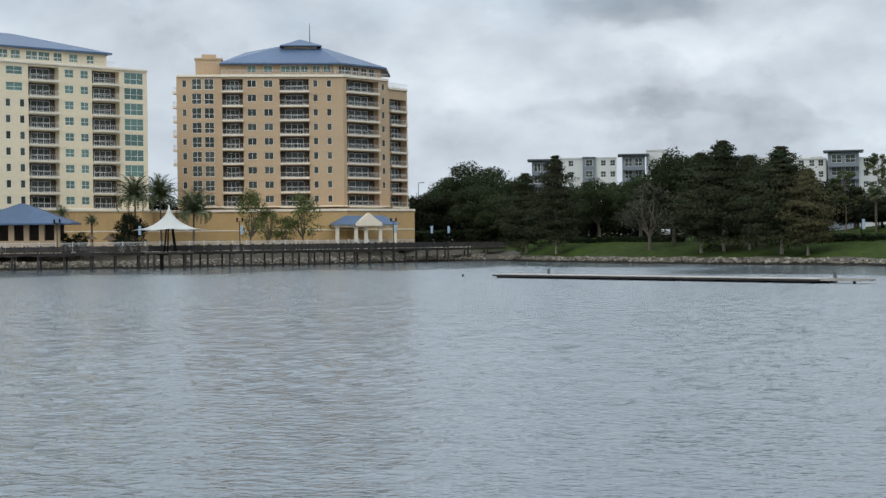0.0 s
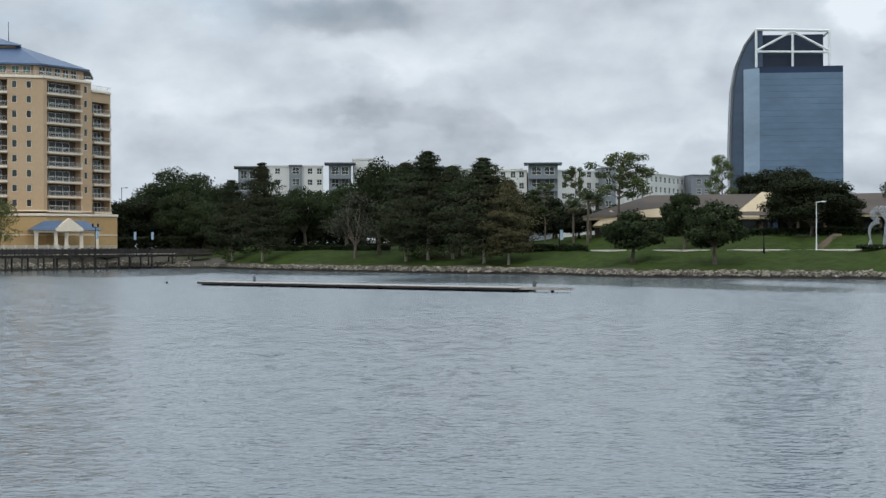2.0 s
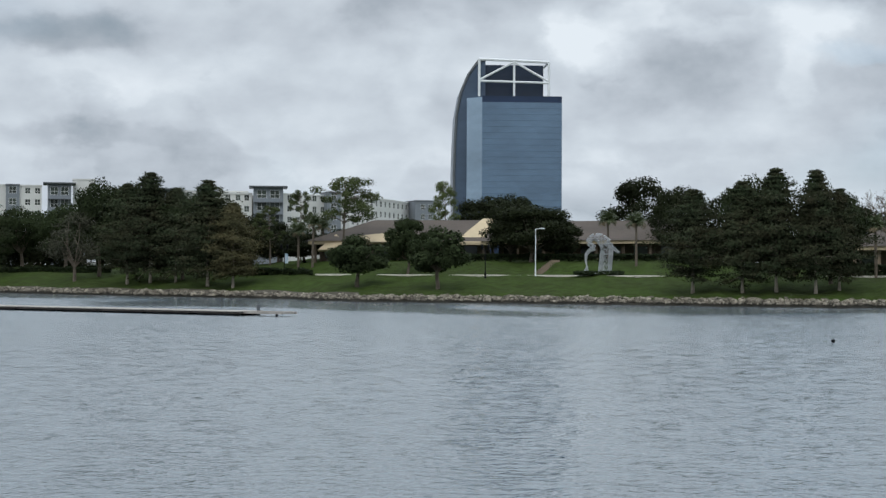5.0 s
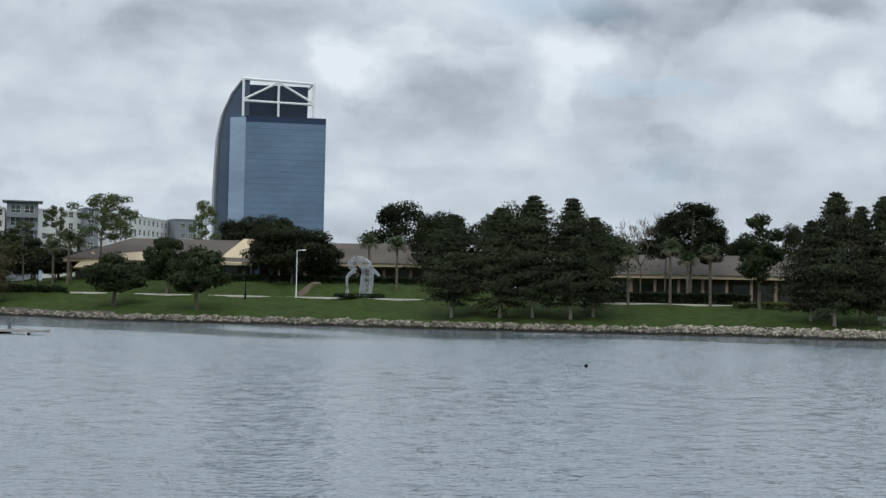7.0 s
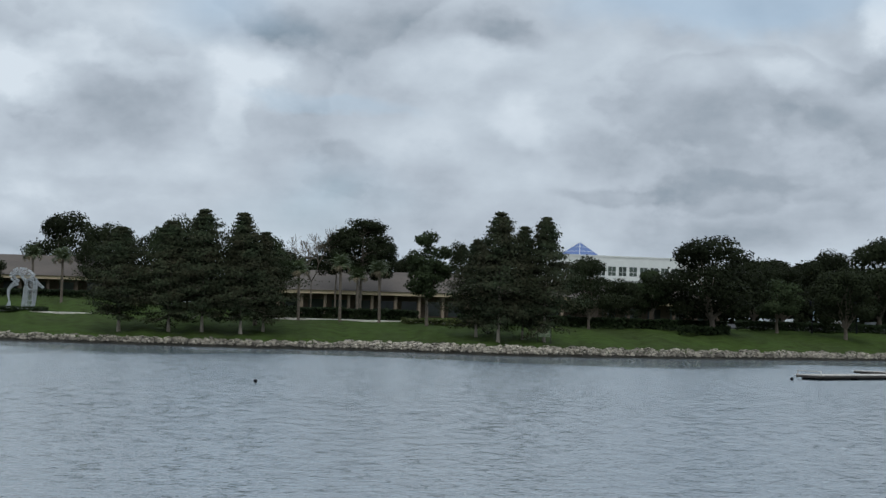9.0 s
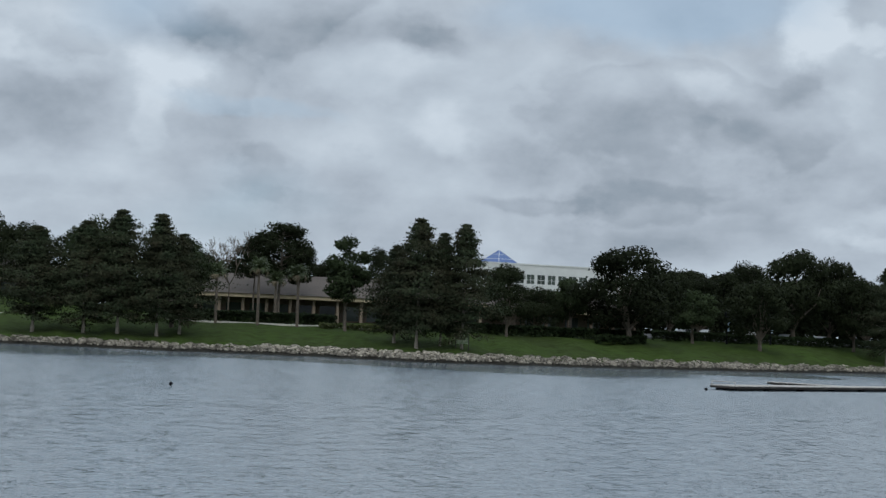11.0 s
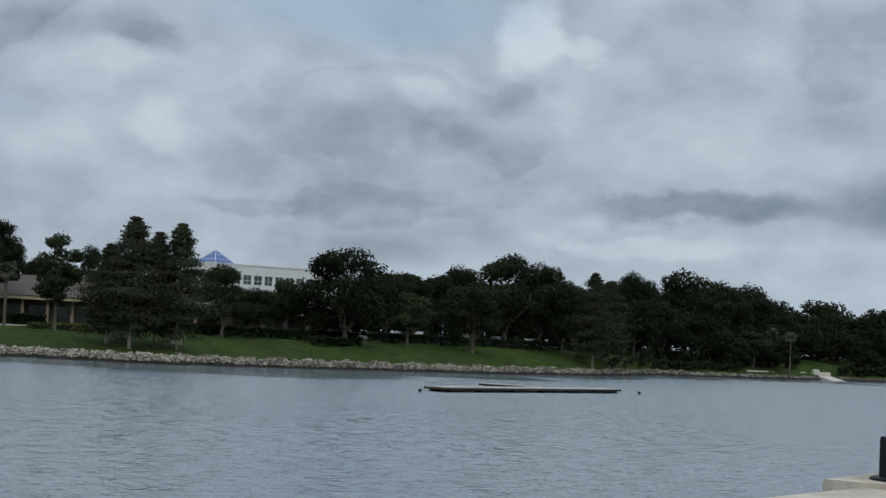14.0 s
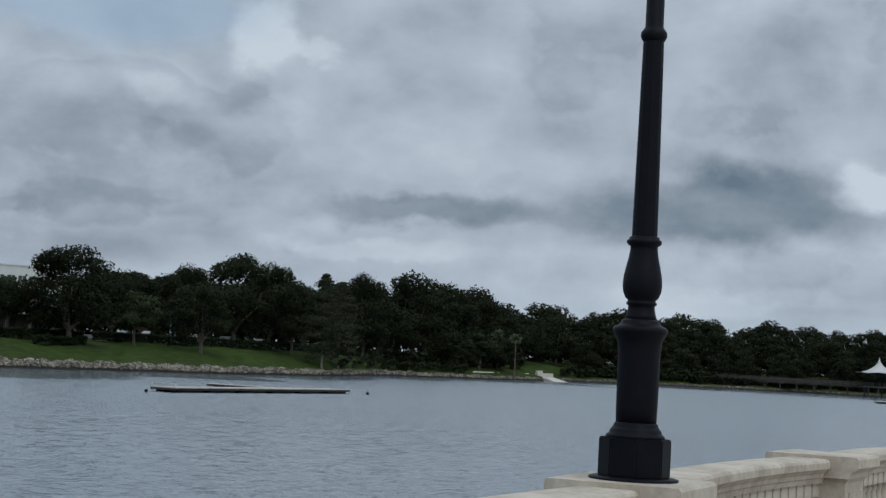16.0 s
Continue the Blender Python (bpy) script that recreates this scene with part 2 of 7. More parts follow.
def water_mat():
    m = bpy.data.materials.new("lake_water")
    m.use_nodes = True
    N, L = m.node_tree.nodes, m.node_tree.links
    p = N["Principled BSDF"]
    p.inputs["Base Color"].default_value = (0.100, 0.128, 0.148, 1)
    p.inputs["IOR"].default_value = 1.333
    p.inputs["Specular IOR Level"].default_value = 0.8
    rip = N.new("ShaderNodeAttribute")
    rip.attribute_name = "ripple"  # ripples finer than the sheet's own waves
    L.new(rip.outputs["Fac"], p.inputs["Roughness"])
    tc = N.new("ShaderNodeTexCoord")

    def noise_at(s, d, r, sx, sy, dist=0.0, rot=25):
        mp = N.new("ShaderNodeMapping")
        mp.inputs["Scale"].default_value = (sx, sy, 1)
        mp.inputs["Rotation"].default_value = (0, 0, radians(rot))
        L.new(tc.outputs["Object"], mp.inputs[0])
        n = N.new("ShaderNodeTexNoise")
        for k, v in (("Scale", s), ("Detail", d), ("Roughness", r), ("Distortion", dist)):
            n.inputs[k].default_value = v
        L.new(mp.outputs[0], n.inputs["Vector"])
        return n.outputs["Fac"]

    def op(kind, a, b):
        n = N.new("ShaderNodeMath")
        n.operation = kind
        for i, v in enumerate((a, b)):
            if isinstance(v, (int, float)):
                n.inputs[i].default_value = v
            else:
                L.new(v, n.inputs[i])
        return n.outputs[0]

    ripple = noise_at(4.2, 1.0, 0.5, 0.85, 1.15, 0.5)
    chop = noise_at(2.2, 1.0, 0.5, 0.75, 1.2, 0.4)
    h = op("ADD", op("MULTIPLY", ripple, 0.034), op("MULTIPLY", chop, 0.006))
    b = N.new("ShaderNodeBump")
    b.inputs["Strength"].default_value, b.inputs["Distance"].default_value = 1.0, 1.0
    L.new(op("MINIMUM", op("MULTIPLY", op("SUBTRACT", rip.outputs["Fac"], 0.04), 20.0), 1.0), b.inputs["Strength"])  # flat where the wind is kept off
    L.new(h, b.inputs["Height"])
    # wavelets of every size tilt the surface at random, less where the wind is kept off
    geo = N.new("ShaderNodeNewGeometry")
    tilt = N.new("ShaderNodeTexNoise")
    for k, v in (("Scale", 1.1), ("Detail", 3.0), ("Roughness", 0.7)):
        tilt.inputs[k].default_value = v
    L.new(tc.outputs["Object"], tilt.inputs["Vector"])

    def vec(kind, a, b):
        n = N.new("ShaderNodeVectorMath")
        n.operation = kind
        for i, v in enumerate((a, b)):
            if isinstance(v, tuple):
                n.inputs[i].default_value = v
            else:
                L.new(v, n.inputs[i])
        return n.outputs[0]

    sway = vec("MULTIPLY", vec("SUBTRACT", tilt.outputs["Color"], (0.5, 0.5, 0.5)), (0.60, 0.60, 0.0))
    sway = vec("ADD", sway, (-0.042, -0.070, 0.0))  # leaned towards the standing point, so the far water mirrors higher, brighter sky
    part_ = N.new("ShaderNodeVectorMath")
    part_.operation = "SCALE"
    L.new(sway, part_.inputs[0])
    loose = N.new("ShaderNodeAttribute")
    loose.attribute_name = "wavelets"
    L.new(loose.outputs["Fac"], part_.inputs["Scale"])
    L.new(vec("NORMALIZE", vec("ADD", geo.outputs["Normal"], part_.outputs[0]), (0.0, 0.0, 0.0)), b.inputs["Normal"])
    L.new(b.outputs[0], p.inputs["Normal"])
    return m


WATER = water_mat()
GRASS = mat("lawn_grass", (0.034, 0.054, 0.011), 0.95, spec=0.05, spread=0.45, scale=0.09, second=(0.031, 0.044, 0.012), scale2=0.7, bump=0.5, bump_scale=6)
# lowest strip of the bank, darker than the soil above it
WATERLINE = mat("dark_waterline_mud", (0.014, 0.013, 0.010), 0.85, spread=0.4, scale=0.5, second=(0.028, 0.025, 0.019), scale2=4, spec=0.15)
SOIL = mat("bank_soil", (0.055, 0.047, 0.034), 0.95, spread=0.3, scale=0.3, second=(0.05, 0.045, 0.03), scale2=3)
STONE = mat("riprap_stone", (0.29, 0.26, 0.21), 0.9, spread=0.3, scale=0.9, second=(0.085, 0.075, 0.062), spec=0.2, scale2=3, per_object=0.3, island=0.5)
STUCCO_A = mat("pale_yellow_stucco", (0.79, 0.68, 0.48), 0.85, spread=0.07, scale=0.07, second=(0.74, 0.63, 0.44), scale2=1.5)
STUCCO_B = mat("tan_stucco", (0.48, 0.35, 0.22), 0.85, spread=0.07, scale=0.07, second=(0.44, 0.315, 0.195), scale2=1.5)
STUCCO_POD = mat("ochre_stucco", (0.50, 0.335, 0.15), 0.85, spread=0.08, scale=0.1, second=(0.44, 0.29, 0.13), scale2=1.5)
TRIM = mat("cream_trim", (0.72, 0.64, 0.51), 0.7, spread=0.08, scale2=2)
WHITE_TRIM = mat("white_frame", (0.72, 0.72, 0.70), 0.5, spread=0.05, scale2=3)
BLUE_ROOF = mat("blue_metal_roof", (0.075, 0.115, 0.19), 0.5, 0.2, spread=0.10, scale=0.15, second=(0.085, 0.135, 0.225), scale2=1.0)
DARK_GLASS = mat("window_glass", (0.048, 0.058, 0.050), 0.12, spec=0.28, per_object=0.5)
TEAL_GLASS = mat("teal_glass", (0.12, 0.20, 0.165), 0.15, spec=0.35, per_object=0.25)
# backs of deep openings, with the shade inside them put into the colour
RECESS_SHADE = mat("shaded_recess", (0.075, 0.06, 0.048), 0.9, spread=0.15, scale2=1)
RAIL = mat("pale_railing", (0.62, 0.62, 0.60), 0.5, spread=0.05, scale2=4)
# ---------- building helpers ----------


def finish(name, bm, material, parent=None, label=""):
    me = bpy.data.meshes.new(name)
    bm.to_mesh(me)
    bm.free()
    for m in (material if isinstance(material, (list, tuple)) else [material]):
        me.materials.append(m)
    ob = new(name, me)
    if parent:
        ob.parent = parent
    if label:
        ob["label"] = label
    return ob


def part(name, bm, material, parent, label=""):
    return finish(name, bm, material, parent, label)


def share(name, me, parent, m, label=""):
    ob = new(name, me)
    ob.parent = parent
    ob.matrix_basis = m
    if label:
        ob["label"] = label
    return ob


def empty(name, m, label, category, group="", kind=""):
    ob = new(name)
    ob.matrix_basis = m
    ob.empty_display_size = 0.5
    return tagged(ob, label, category, group, kind)


def box(bm, x0, y0, z0, x1, y1, z1, mi=0):
    v = [bm.verts.new((x, y, z)) for z in (z0, z1) for x, y in ((x0, y0), (x1, y0), (x1, y1), (x0, y1))]
    for f in ((3, 2, 1, 0), (4, 5, 6, 7), (0, 1, 5, 4), (1, 2, 6, 5), (2, 3, 7, 6), (3, 0, 4, 7)):
        bm.faces.new([v[i] for i in f]).material_index = mi


def quad(bm, a, b, c, d, mi=0):
    f = bm.faces.new([bm.verts.new(p) for p in (a, b, c, d)])
    f.material_index = mi
    return f


def prism(bm, pts, z0, z1, mi=0, cap=True):
    lo = [bm.verts.new((x, y, z0)) for x, y in pts]
    hi = [bm.verts.new((x, y, z1)) for x, y in pts]
    n = len(pts)
    for i in range(n):
        bm.faces.new((lo[i], lo[(i + 1) % n], hi[(i + 1) % n], hi[i])).material_index = mi
    if cap:
        bm.faces.new(hi).material_index = mi
        bm.faces.new(lo[::-1]).material_index = mi


def tube(bm, p, q, r0, r1=None, n=8, mi=0):
    p, q = Vector(p), Vector(q)
    r1 = r0 if r1 is None else r1
    ax = (q - p).normalized()
    u = ax.orthogonal().normalized()
    w = ax.cross(u)
    rings = []
    for c, r in ((p, r0), (q, r1)):
        rings.append([bm.verts.new(c + (u * math.cos(k * math.tau / n) + w * math.sin(k * math.tau / n)) * r) for k in range(n)])
    for k in range(n):
        bm.faces.new((rings[0][k], rings[0][(k + 1) % n], rings[1][(k + 1) % n], rings[1][k])).material_index = mi
    bm.faces.new(rings[0][::-1]).material_index = mi
    bm.faces.new(rings[1]).material_index = mi


def lathe(bm, profile, n=20, mi=0, smooth=True):
    rings = [[bm.verts.new((r * math.cos(k * math.tau / n), r * math.sin(k * math.tau / n), z)) for k in range(n)] for r, z in profile]
    for a, b in zip(rings, rings[1:]):
        for k in range(n):
            f = bm.faces.new((a[k], a[(k + 1) % n], b[(k + 1) % n], b[k]))
            f.material_index, f.smooth = mi, smooth
    bm.faces.new(rings[0][::-1])
    bm.faces.new(rings[-1])


def basis(p0, p1, z=0.0):
    """Local frame of a facade: x along it from p0 to p1, y into the building, z up."""
    p0, p1 = Vector((p0[0], p0[1], 0)), Vector((p1[0], p1[1], 0))
    x = (p1 - p0).normalized()
    y = Vector((-x.y, x.x, 0))
    m = Matrix(((x.x, y.x, 0, p0.x), (x.y, y.y, 0, p0.y), (0, 0, 1, z), (0, 0, 0, 1)))
    return m, (p1 - p0).length


def wall_with_openings(bm, width, z0, z1, openings, mi=0, back=1):
    """Outer skin in the plane y = 0 with openings (x0, x1, z0, z1, depth): reveals of that depth and a back to them."""
    us = sorted({0.0, width, *[o[0] for o in openings], *[o[1] for o in openings]})
    vs = sorted({z0, z1, *[o[2] for o in openings], *[o[3] for o in openings]})
    for a, b in zip(us, us[1:]):
        run = None
        for c, d in zip(vs, vs[1:]):
            mu, mv = (a + b) / 2, (c + d) / 2
            hole = any(o[0] < mu < o[1] and o[2] < mv < o[3] for o in openings)
            if hole:
                if run is not None:
                    quad(bm, (a, 0, run), (b, 0, run), (b, 0, c), (a, 0, c), mi)
                run = None
            elif run is None:
                run = c
        if run is not None:
            quad(bm, (a, 0, run), (b, 0, run), (b, 0, z1), (a, 0, z1), mi)
    for x0, x1, a, b, dep in openings:
        quad(bm, (x0, 0, a), (x1, 0, a), (x1, dep, a), (x0, dep, a), mi)
        quad(bm, (x0, dep, b), (x1, dep, b), (x1, 0, b), (x0, 0, b), mi)
        quad(bm, (x0, dep, a), (x0, dep, b), (x0, 0, b), (x0, 0, a), mi)
        quad(bm, (x1, 0, a), (x1, 0, b), (x1, dep, b), (x1, dep, a), mi)
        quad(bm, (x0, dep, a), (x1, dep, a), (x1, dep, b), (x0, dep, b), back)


MESHES = {}


def keep(key, make):
    if key not in MESHES:
        MESHES[key] = make()
    return MESHES[key]


def mesh_of(name, bm, materials):
    me = bpy.data.meshes.new(name)
    bm.to_mesh(me)
    bm.free()
    for m in materials:
        me.materials.append(m)
    return me


def window_meshes(w, h, cols, glass):
    def frame_mesh():
        bm = bmesh.new()
        t = 0.065
        box(bm, 0, 0, 0, t, 0.10, h), box(bm, w - t, 0, 0, w, 0.10, h)
        box(bm, t, 0, 0, w - t, 0.10, t), box(bm, t, 0, h - t, w - t, 0.10, h)
        for k in range(1, cols):
            x = w * k / cols
            box(bm, x - t / 2, 0.01, t, x + t / 2, 0.09, h - t)
        if h > 1.5:
            box(bm, t, 0.012, h * 0.42, w - t, 0.088, h * 0.42 + 0.07)
        return mesh_of("window", bm, [WHITE_TRIM])

    def pane_mesh():
        bm = bmesh.new()
        box(bm, 0.05, 0.04, 0.05, w - 0.05, 0.06, h - 0.05)
        return mesh_of("pane", bm, [glass])

    k = (round(w, 2), round(h, 2), cols, glass.name)
    return keep(("wf",) + k, frame_mesh), keep(("wp",) + k, pane_mesh)


def add_window(parent, x, z, w, h, cols, glass, dep=0.16):
    f, p = window_meshes(w, h, cols, glass)
    ob = share("window", f, parent, pose(x, dep - 0.11, z))
    share("pane", p, ob, Matrix.Identity(4))


def balcony_meshes(w, out, bow, slab):
    def slab_mesh():
        bm = bmesh.new()
        n = 8 if bow else 1
        pts = [(0.0, 0.3)] + [(w * k / n, -out - bow * math.sin(math.pi * k / n)) for k in range(n + 1)] + [(w, 0.3)]
        prism(bm, pts, -0.28, 0.12)
        return mesh_of("balcony", bm, [slab])

    def rail_mesh():
        bm = bmesh.new()
        n = 8 if bow else 1
        pts = [(w * k / n, -out + 0.08 - bow * math.sin(math.pi * k / n)) for k in range(n + 1)]
        for a, b in zip(pts, pts[1:]):
            tube(bm, (*a, 1.12), (*b, 1.12), 0.04, n=4)
            tube(bm, (*a, 0.25), (*b, 0.25), 0.035, n=4)
        m = max(6, int(w / 0.45))
        for k in range(m + 1):
            x = w * k / m
            y = -out + 0.08 - bow * math.sin(math.pi * k / m)
            tube(bm, (x, y, 0.12), (x, y, 1.12), 0.016 if k % 3 else 0.03, n=4)
        return mesh_of("railing", bm, [RAIL])

    k = (round(w, 2), out, bow, slab.name)
    return keep(("bs",) + k, slab_mesh), keep(("br",) + k, rail_mesh)


def add_balcony(parent, x, z, w, out=1.1, bow=0.0, slab=None):
    s, r = balcony_meshes(w, out, bow, slab or TRIM)
    ob = share("balcony", s, parent, pose(x, 0, z))
    share("railing", r, ob, Matrix.Identity(4))
# ---------- ground, lake, shore ----------
SHORE = [(-60, 300), (-15, 299), (-10, 297), (-4, 318), (0, 346), (2.2, 340), (4, 308), (6.3, 284), (10, 258), (14, 240), (17, 216), (23, 207),
         (29, 199), (34, 195), (39, 197), (43, 191), (49, 206), (53, 225), (55.5, 238), (59, 272), (61, 322), (65, 365), (68, 420), (72, 462),
         (77, 486), (85, 480), (88.5, 420)]


def shore(b):
    for (a0, d0), (a1, d1) in zip(SHORE, SHORE[1:]):
        if a0 <= b <= a1:
            k = (b - a0) / (a1 - a0)
            return d0 + (d1 - d0) * k + 1.2 * math.sin(b * 3.1) + 0.7 * math.sin(b * 7.7)
    return SHORE[0][1] if b < 0 else SHORE[-1][1]


BANK = [(-30, -2.0), (-3, -0.6), (0.0, 0.0), (1.6, 0.75), (3.4, 1.15), (8, 1.6), (16, 2.6), (26, 3.5), (40, 4.2), (60, 4.7), (110, 5.2), (260, 6.0),
        (800, 6.0), (4200, 6.0)]


def bank(s):
    for (a0, z0), (a1, z1) in zip(BANK, BANK[1:]):
        if a0 <= s <= a1:
            return z0 + (z1 - z0) * (s - a0) / (a1 - a0)
    return BANK[0][1] if s < BANK[0][0] else BANK[-1][1]


def ground_z(b, d):
    """Height of the land at a bearing and distance; the west side is a level quay."""
    s = d - shore(b)
    z = bank(s)
    if 12.5 < b < 32 and s > 28:  # a grassed terrace in front of the restaurant
        k = min(1.0, (b - 12.5) / 3.0, (32 - b) / 3.0) * min(1.0, (s - 28) / 15.0) * (1.0 if s < 110 else 0.4)
        z += 1.6 * k
    if b < 2:
        k = min(1.0, (2 - b) / 3.0)
        zq = min(bank(s), 3.0) if s < 12 else 3.0
        z = z * (1 - k) + zq * k
    return z


def land():
    bm = bmesh.new()
    bears = [-60 + 0.5 * i for i in range(84)] + [-18 + 0.125 * i for i in range(857)]
    steps = [-30, -3, 0, 0.9, 1.6, 3.4, 5.5, 8, 12, 16, 21, 26, 33, 40, 60, 110, 260, 800, 4200]
    rows = []
    for b in bears:
        rows.append([bm.verts.new(at(b, shore(b) + s, ground_z(b, shore(b) + s) + (0.12 * math.sin(b * 2.3 + s * 0.2) if 3 < s < 60 else 0))) for s in steps])
    for r0, r1 in zip(rows, rows[1:]):
        for k in range(len(steps) - 1):
            f = bm.faces.new((r0[k], r1[k], r1[k + 1], r0[k + 1]))
            f.smooth = True
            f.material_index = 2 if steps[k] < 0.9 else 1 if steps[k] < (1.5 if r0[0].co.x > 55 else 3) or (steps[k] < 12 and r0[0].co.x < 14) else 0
    bmesh.ops.recalc_face_normals(bm, faces=bm.faces)
    return bm


ground = finish("ground", land(), [GRASS, SOIL, WATERLINE])
tagged(ground, "grassy lake bank rising gently from the stony shore", "lawn", kind="structure")



def lake():
    """The lake's surface: wind ripples as a fan-shaped sheet of small waves, on a plain sheet that fills the rest."""
    rng = np.random.default_rng(9)
    bears = np.radians(np.arange(-18.0, 82.0, 0.155))
    ds = [21.0]
    while ds[-1] < 700:
        d = ds[-1]
        ds.append(d * (1.0036 if d < 60 else 1.006 if d < 130 else 1.012 if d < 240 else 1.03))
    ds = np.array(ds)
    D, B = np.meshgrid(ds, bears)
    X, Y = D * np.sin(B), D * np.cos(B)
    step = D * np.interp(D, (55, 75, 120, 140, 235, 260), (0.0036, 0.006, 0.006, 0.012, 0.012, 0.03))
    energy = np.full_like(D, 1e-6)
    pack = 0.0
    for k in range(9):
        way, lam = rng.random() * math.tau, rng.uniform(1.6, 5.0)
        pack = pack + np.sin(math.tau / lam * (math.sin(way) * X + math.cos(way) * Y) + rng.random() * 6)
    pack = 0.9 + 0.25 * np.clip(pack / 4.0, 0, 1.2) ** 1.5
    Z = np.zeros_like(X)
    for k in range(72):
        lam = 0.26 * 1.045 ** k
        way = rng.uniform(0, math.tau)
        kx, ky = math.tau / lam * math.sin(way), math.tau / lam * math.cos(way)
        slope = 0.040 * (1.0 if lam < 0.6 else (0.6 / lam) ** 2.1)
        turn = B - way
        fade = np.clip((lam / (np.abs(np.cos(turn)) + 1e-3) / step - 2.4) / 2.0, 0, 1) * np.clip((lam / (np.abs(np.sin(turn)) + 1e-3) / (D * radians(0.155)) - 2.4) / 2.0, 0, 1)
        energy += (slope * fade) ** 2
        Z += slope * lam / math.tau * fade * np.sin(kx * X + ky * Y + rng.random() * math.tau)
    Z *= np.clip(0.13 / np.sqrt(energy), 0.0, 2.3)  # the same steepness everywhere
    gust = 0.0
    for k in range(7):
        way, lam = rng.random() * math.tau, rng.uniform(22, 90)
        gust = gust + np.sin(math.tau / lam * (math.sin(way) * X + math.cos(way) * Y * 0.6) + rng.random() * 6)
    Z *= np.clip(0.92 + 0.10 * gust, 0.6, 1.25) * pack
    bank = np.interp(np.degrees(B), [s[0] for s in SHORE], [s[1] for s in SHORE])
    calm = np.interp(np.degrees(B), (52.0, 62.0), (0.0029, 0.0012)) * bank * bank / 4.0
    lee = np.clip((bank - D - calm * (1.0 + 0.22 * gust)) / (0.28 * calm), 0.0, 1.0)  # calmer water close under the bank
    Z *= 0.2 + 0.8 * lee
    nb, nd = X.shape
    co = np.stack([X, Y, Z], -1).reshape(-1, 3)
    i = np.arange(nb * nd).reshape(nb, nd)
    f = np.stack([i[:-1, :-1], i[1:, :-1], i[1:, 1:], i[:-1, 1:]], -1).reshape(-1, 4)[:, ::-1]
    n = len(co)
    co = np.vstack([co, [(-1500, -1.5, -0.4), (1500, -1.5, -0.4), (1500, 1500, -0.4), (-1500, 1500, -0.4)]])
    f = np.vstack([f, [(n, n + 1, n + 2, n + 3)]])
    me = bpy.data.meshes.new("water")
    me.vertices.add(len(co))
    me.vertices.foreach_set("co", co.astype(np.float32).ravel())
    me.loops.add(f.size)
    me.loops.foreach_set("vertex_index", f.astype(np.int32).ravel())
    me.polygons.add(len(f))
    me.polygons.foreach_set("loop_start", np.arange(0, f.size, 4, dtype=np.int32))
    me.polygons.foreach_set("use_smooth", np.ones(len(f), dtype=bool))
    me.update(calc_edges=True)
    fine = me.attributes.new("ripple", "FLOAT", "POINT")
    rough = np.append((0.11 + lee * (np.interp(D, (35, 70, 110, 200), (0.10, 0.13, 0.18, 0.24)) - 0.11)).ravel(), [0.30] * 4)
    fine.data.foreach_set("value", rough.astype(np.float32))
    fine = me.attributes.new("wavelets", "FLOAT", "POINT")
    loose = np.append(((0.10 + 0.90 * lee) * np.interp(D, (25, 60, 130), (0.28, 0.65, 1.0))).ravel(), [0.8] * 4)
    fine.data.foreach_set("value", loose.astype(np.float32))
    me.materials.append(WATER)
    return me


water = tagged(new("water", lake()), "grey-blue rippled lake under an overcast sky", "lake", kind="structure")
# ---------- apartment towers on the west quay ----------
FLOOR = 3.06


def hull_roof(name, pts, parent, material, label=""):
    bm = bmesh.new()
    vs = [bm.verts.new(p) for p in pts]
    bmesh.ops.convex_hull(bm, input=vs)
    bmesh.ops.dissolve_limit(bm, angle_limit=0.01, verts=bm.verts, edges=bm.edges)
    return part(name, bm, material, parent, label)


def facade(parent, M, width, z0, floors, top, stucco, bays, upto=None):
    """One flat front of a tower. bays: (kind, x0, x1, first floor, last floor)."""
    holes, wins, bals = [], [], []
    for kind, x0, x1, k0, k1 in bays:
        for k in range(k0, k1 + 1):
            z = z0 + FLOOR * k
            if kind == "window":
                holes.append((x0, x1, z + 0.85, z + 2.35, 0.16)), wins.append((x0, z + 0.85, x1 - x0, 1.5, 2 if x1 - x0 > 1.4 else 1, DARK_GLASS))
            elif kind == "teal":
                holes.append((x0, x1, z + 0.85, z + 2.4, 0.16)), wins.append((x0, z + 0.85, x1 - x0, 1.55, 2, TEAL_GLASS))
            elif kind == "tall":
                holes.append((x0, x1, z + 0.35, z + 2.6, 0.16)), wins.append((x0, z + 0.35, x1 - x0, 2.25, 2, DARK_GLASS))
            elif kind == "glazing":
                holes.append((x0, x1, z + 0.35, z + 2.65, 0.16)), wins.append((x0, z + 0.35, x1 - x0, 2.3, 3, TEAL_GLASS))
            elif kind in ("balcony", "bow"):
                holes.append((x0, x1, z + 0.12, z + 2.62, 1.6)), bals.append((x0, x1, z, kind))
    bm = bmesh.new()
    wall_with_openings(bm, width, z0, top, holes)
    wall = part("wall", bm, [stucco, RECESS_SHADE], parent)
    wall.matrix_basis = M
    for w in wins:
        add_window(wall, *w)
    for x0, x1, z, kind in bals:
        add_balcony(wall, x0 + 0.01, z, x1 - x0 - 0.02, 0.55, 0.75 if kind == "bow" else 0.0)
        w = (x1 - x0) * 0.62
        add_window(wall, x0 + (x1 - x0 - w) / 2, z + 0.14, w, 2.2, 3, DARK_GLASS, dep=1.58)
    return wall


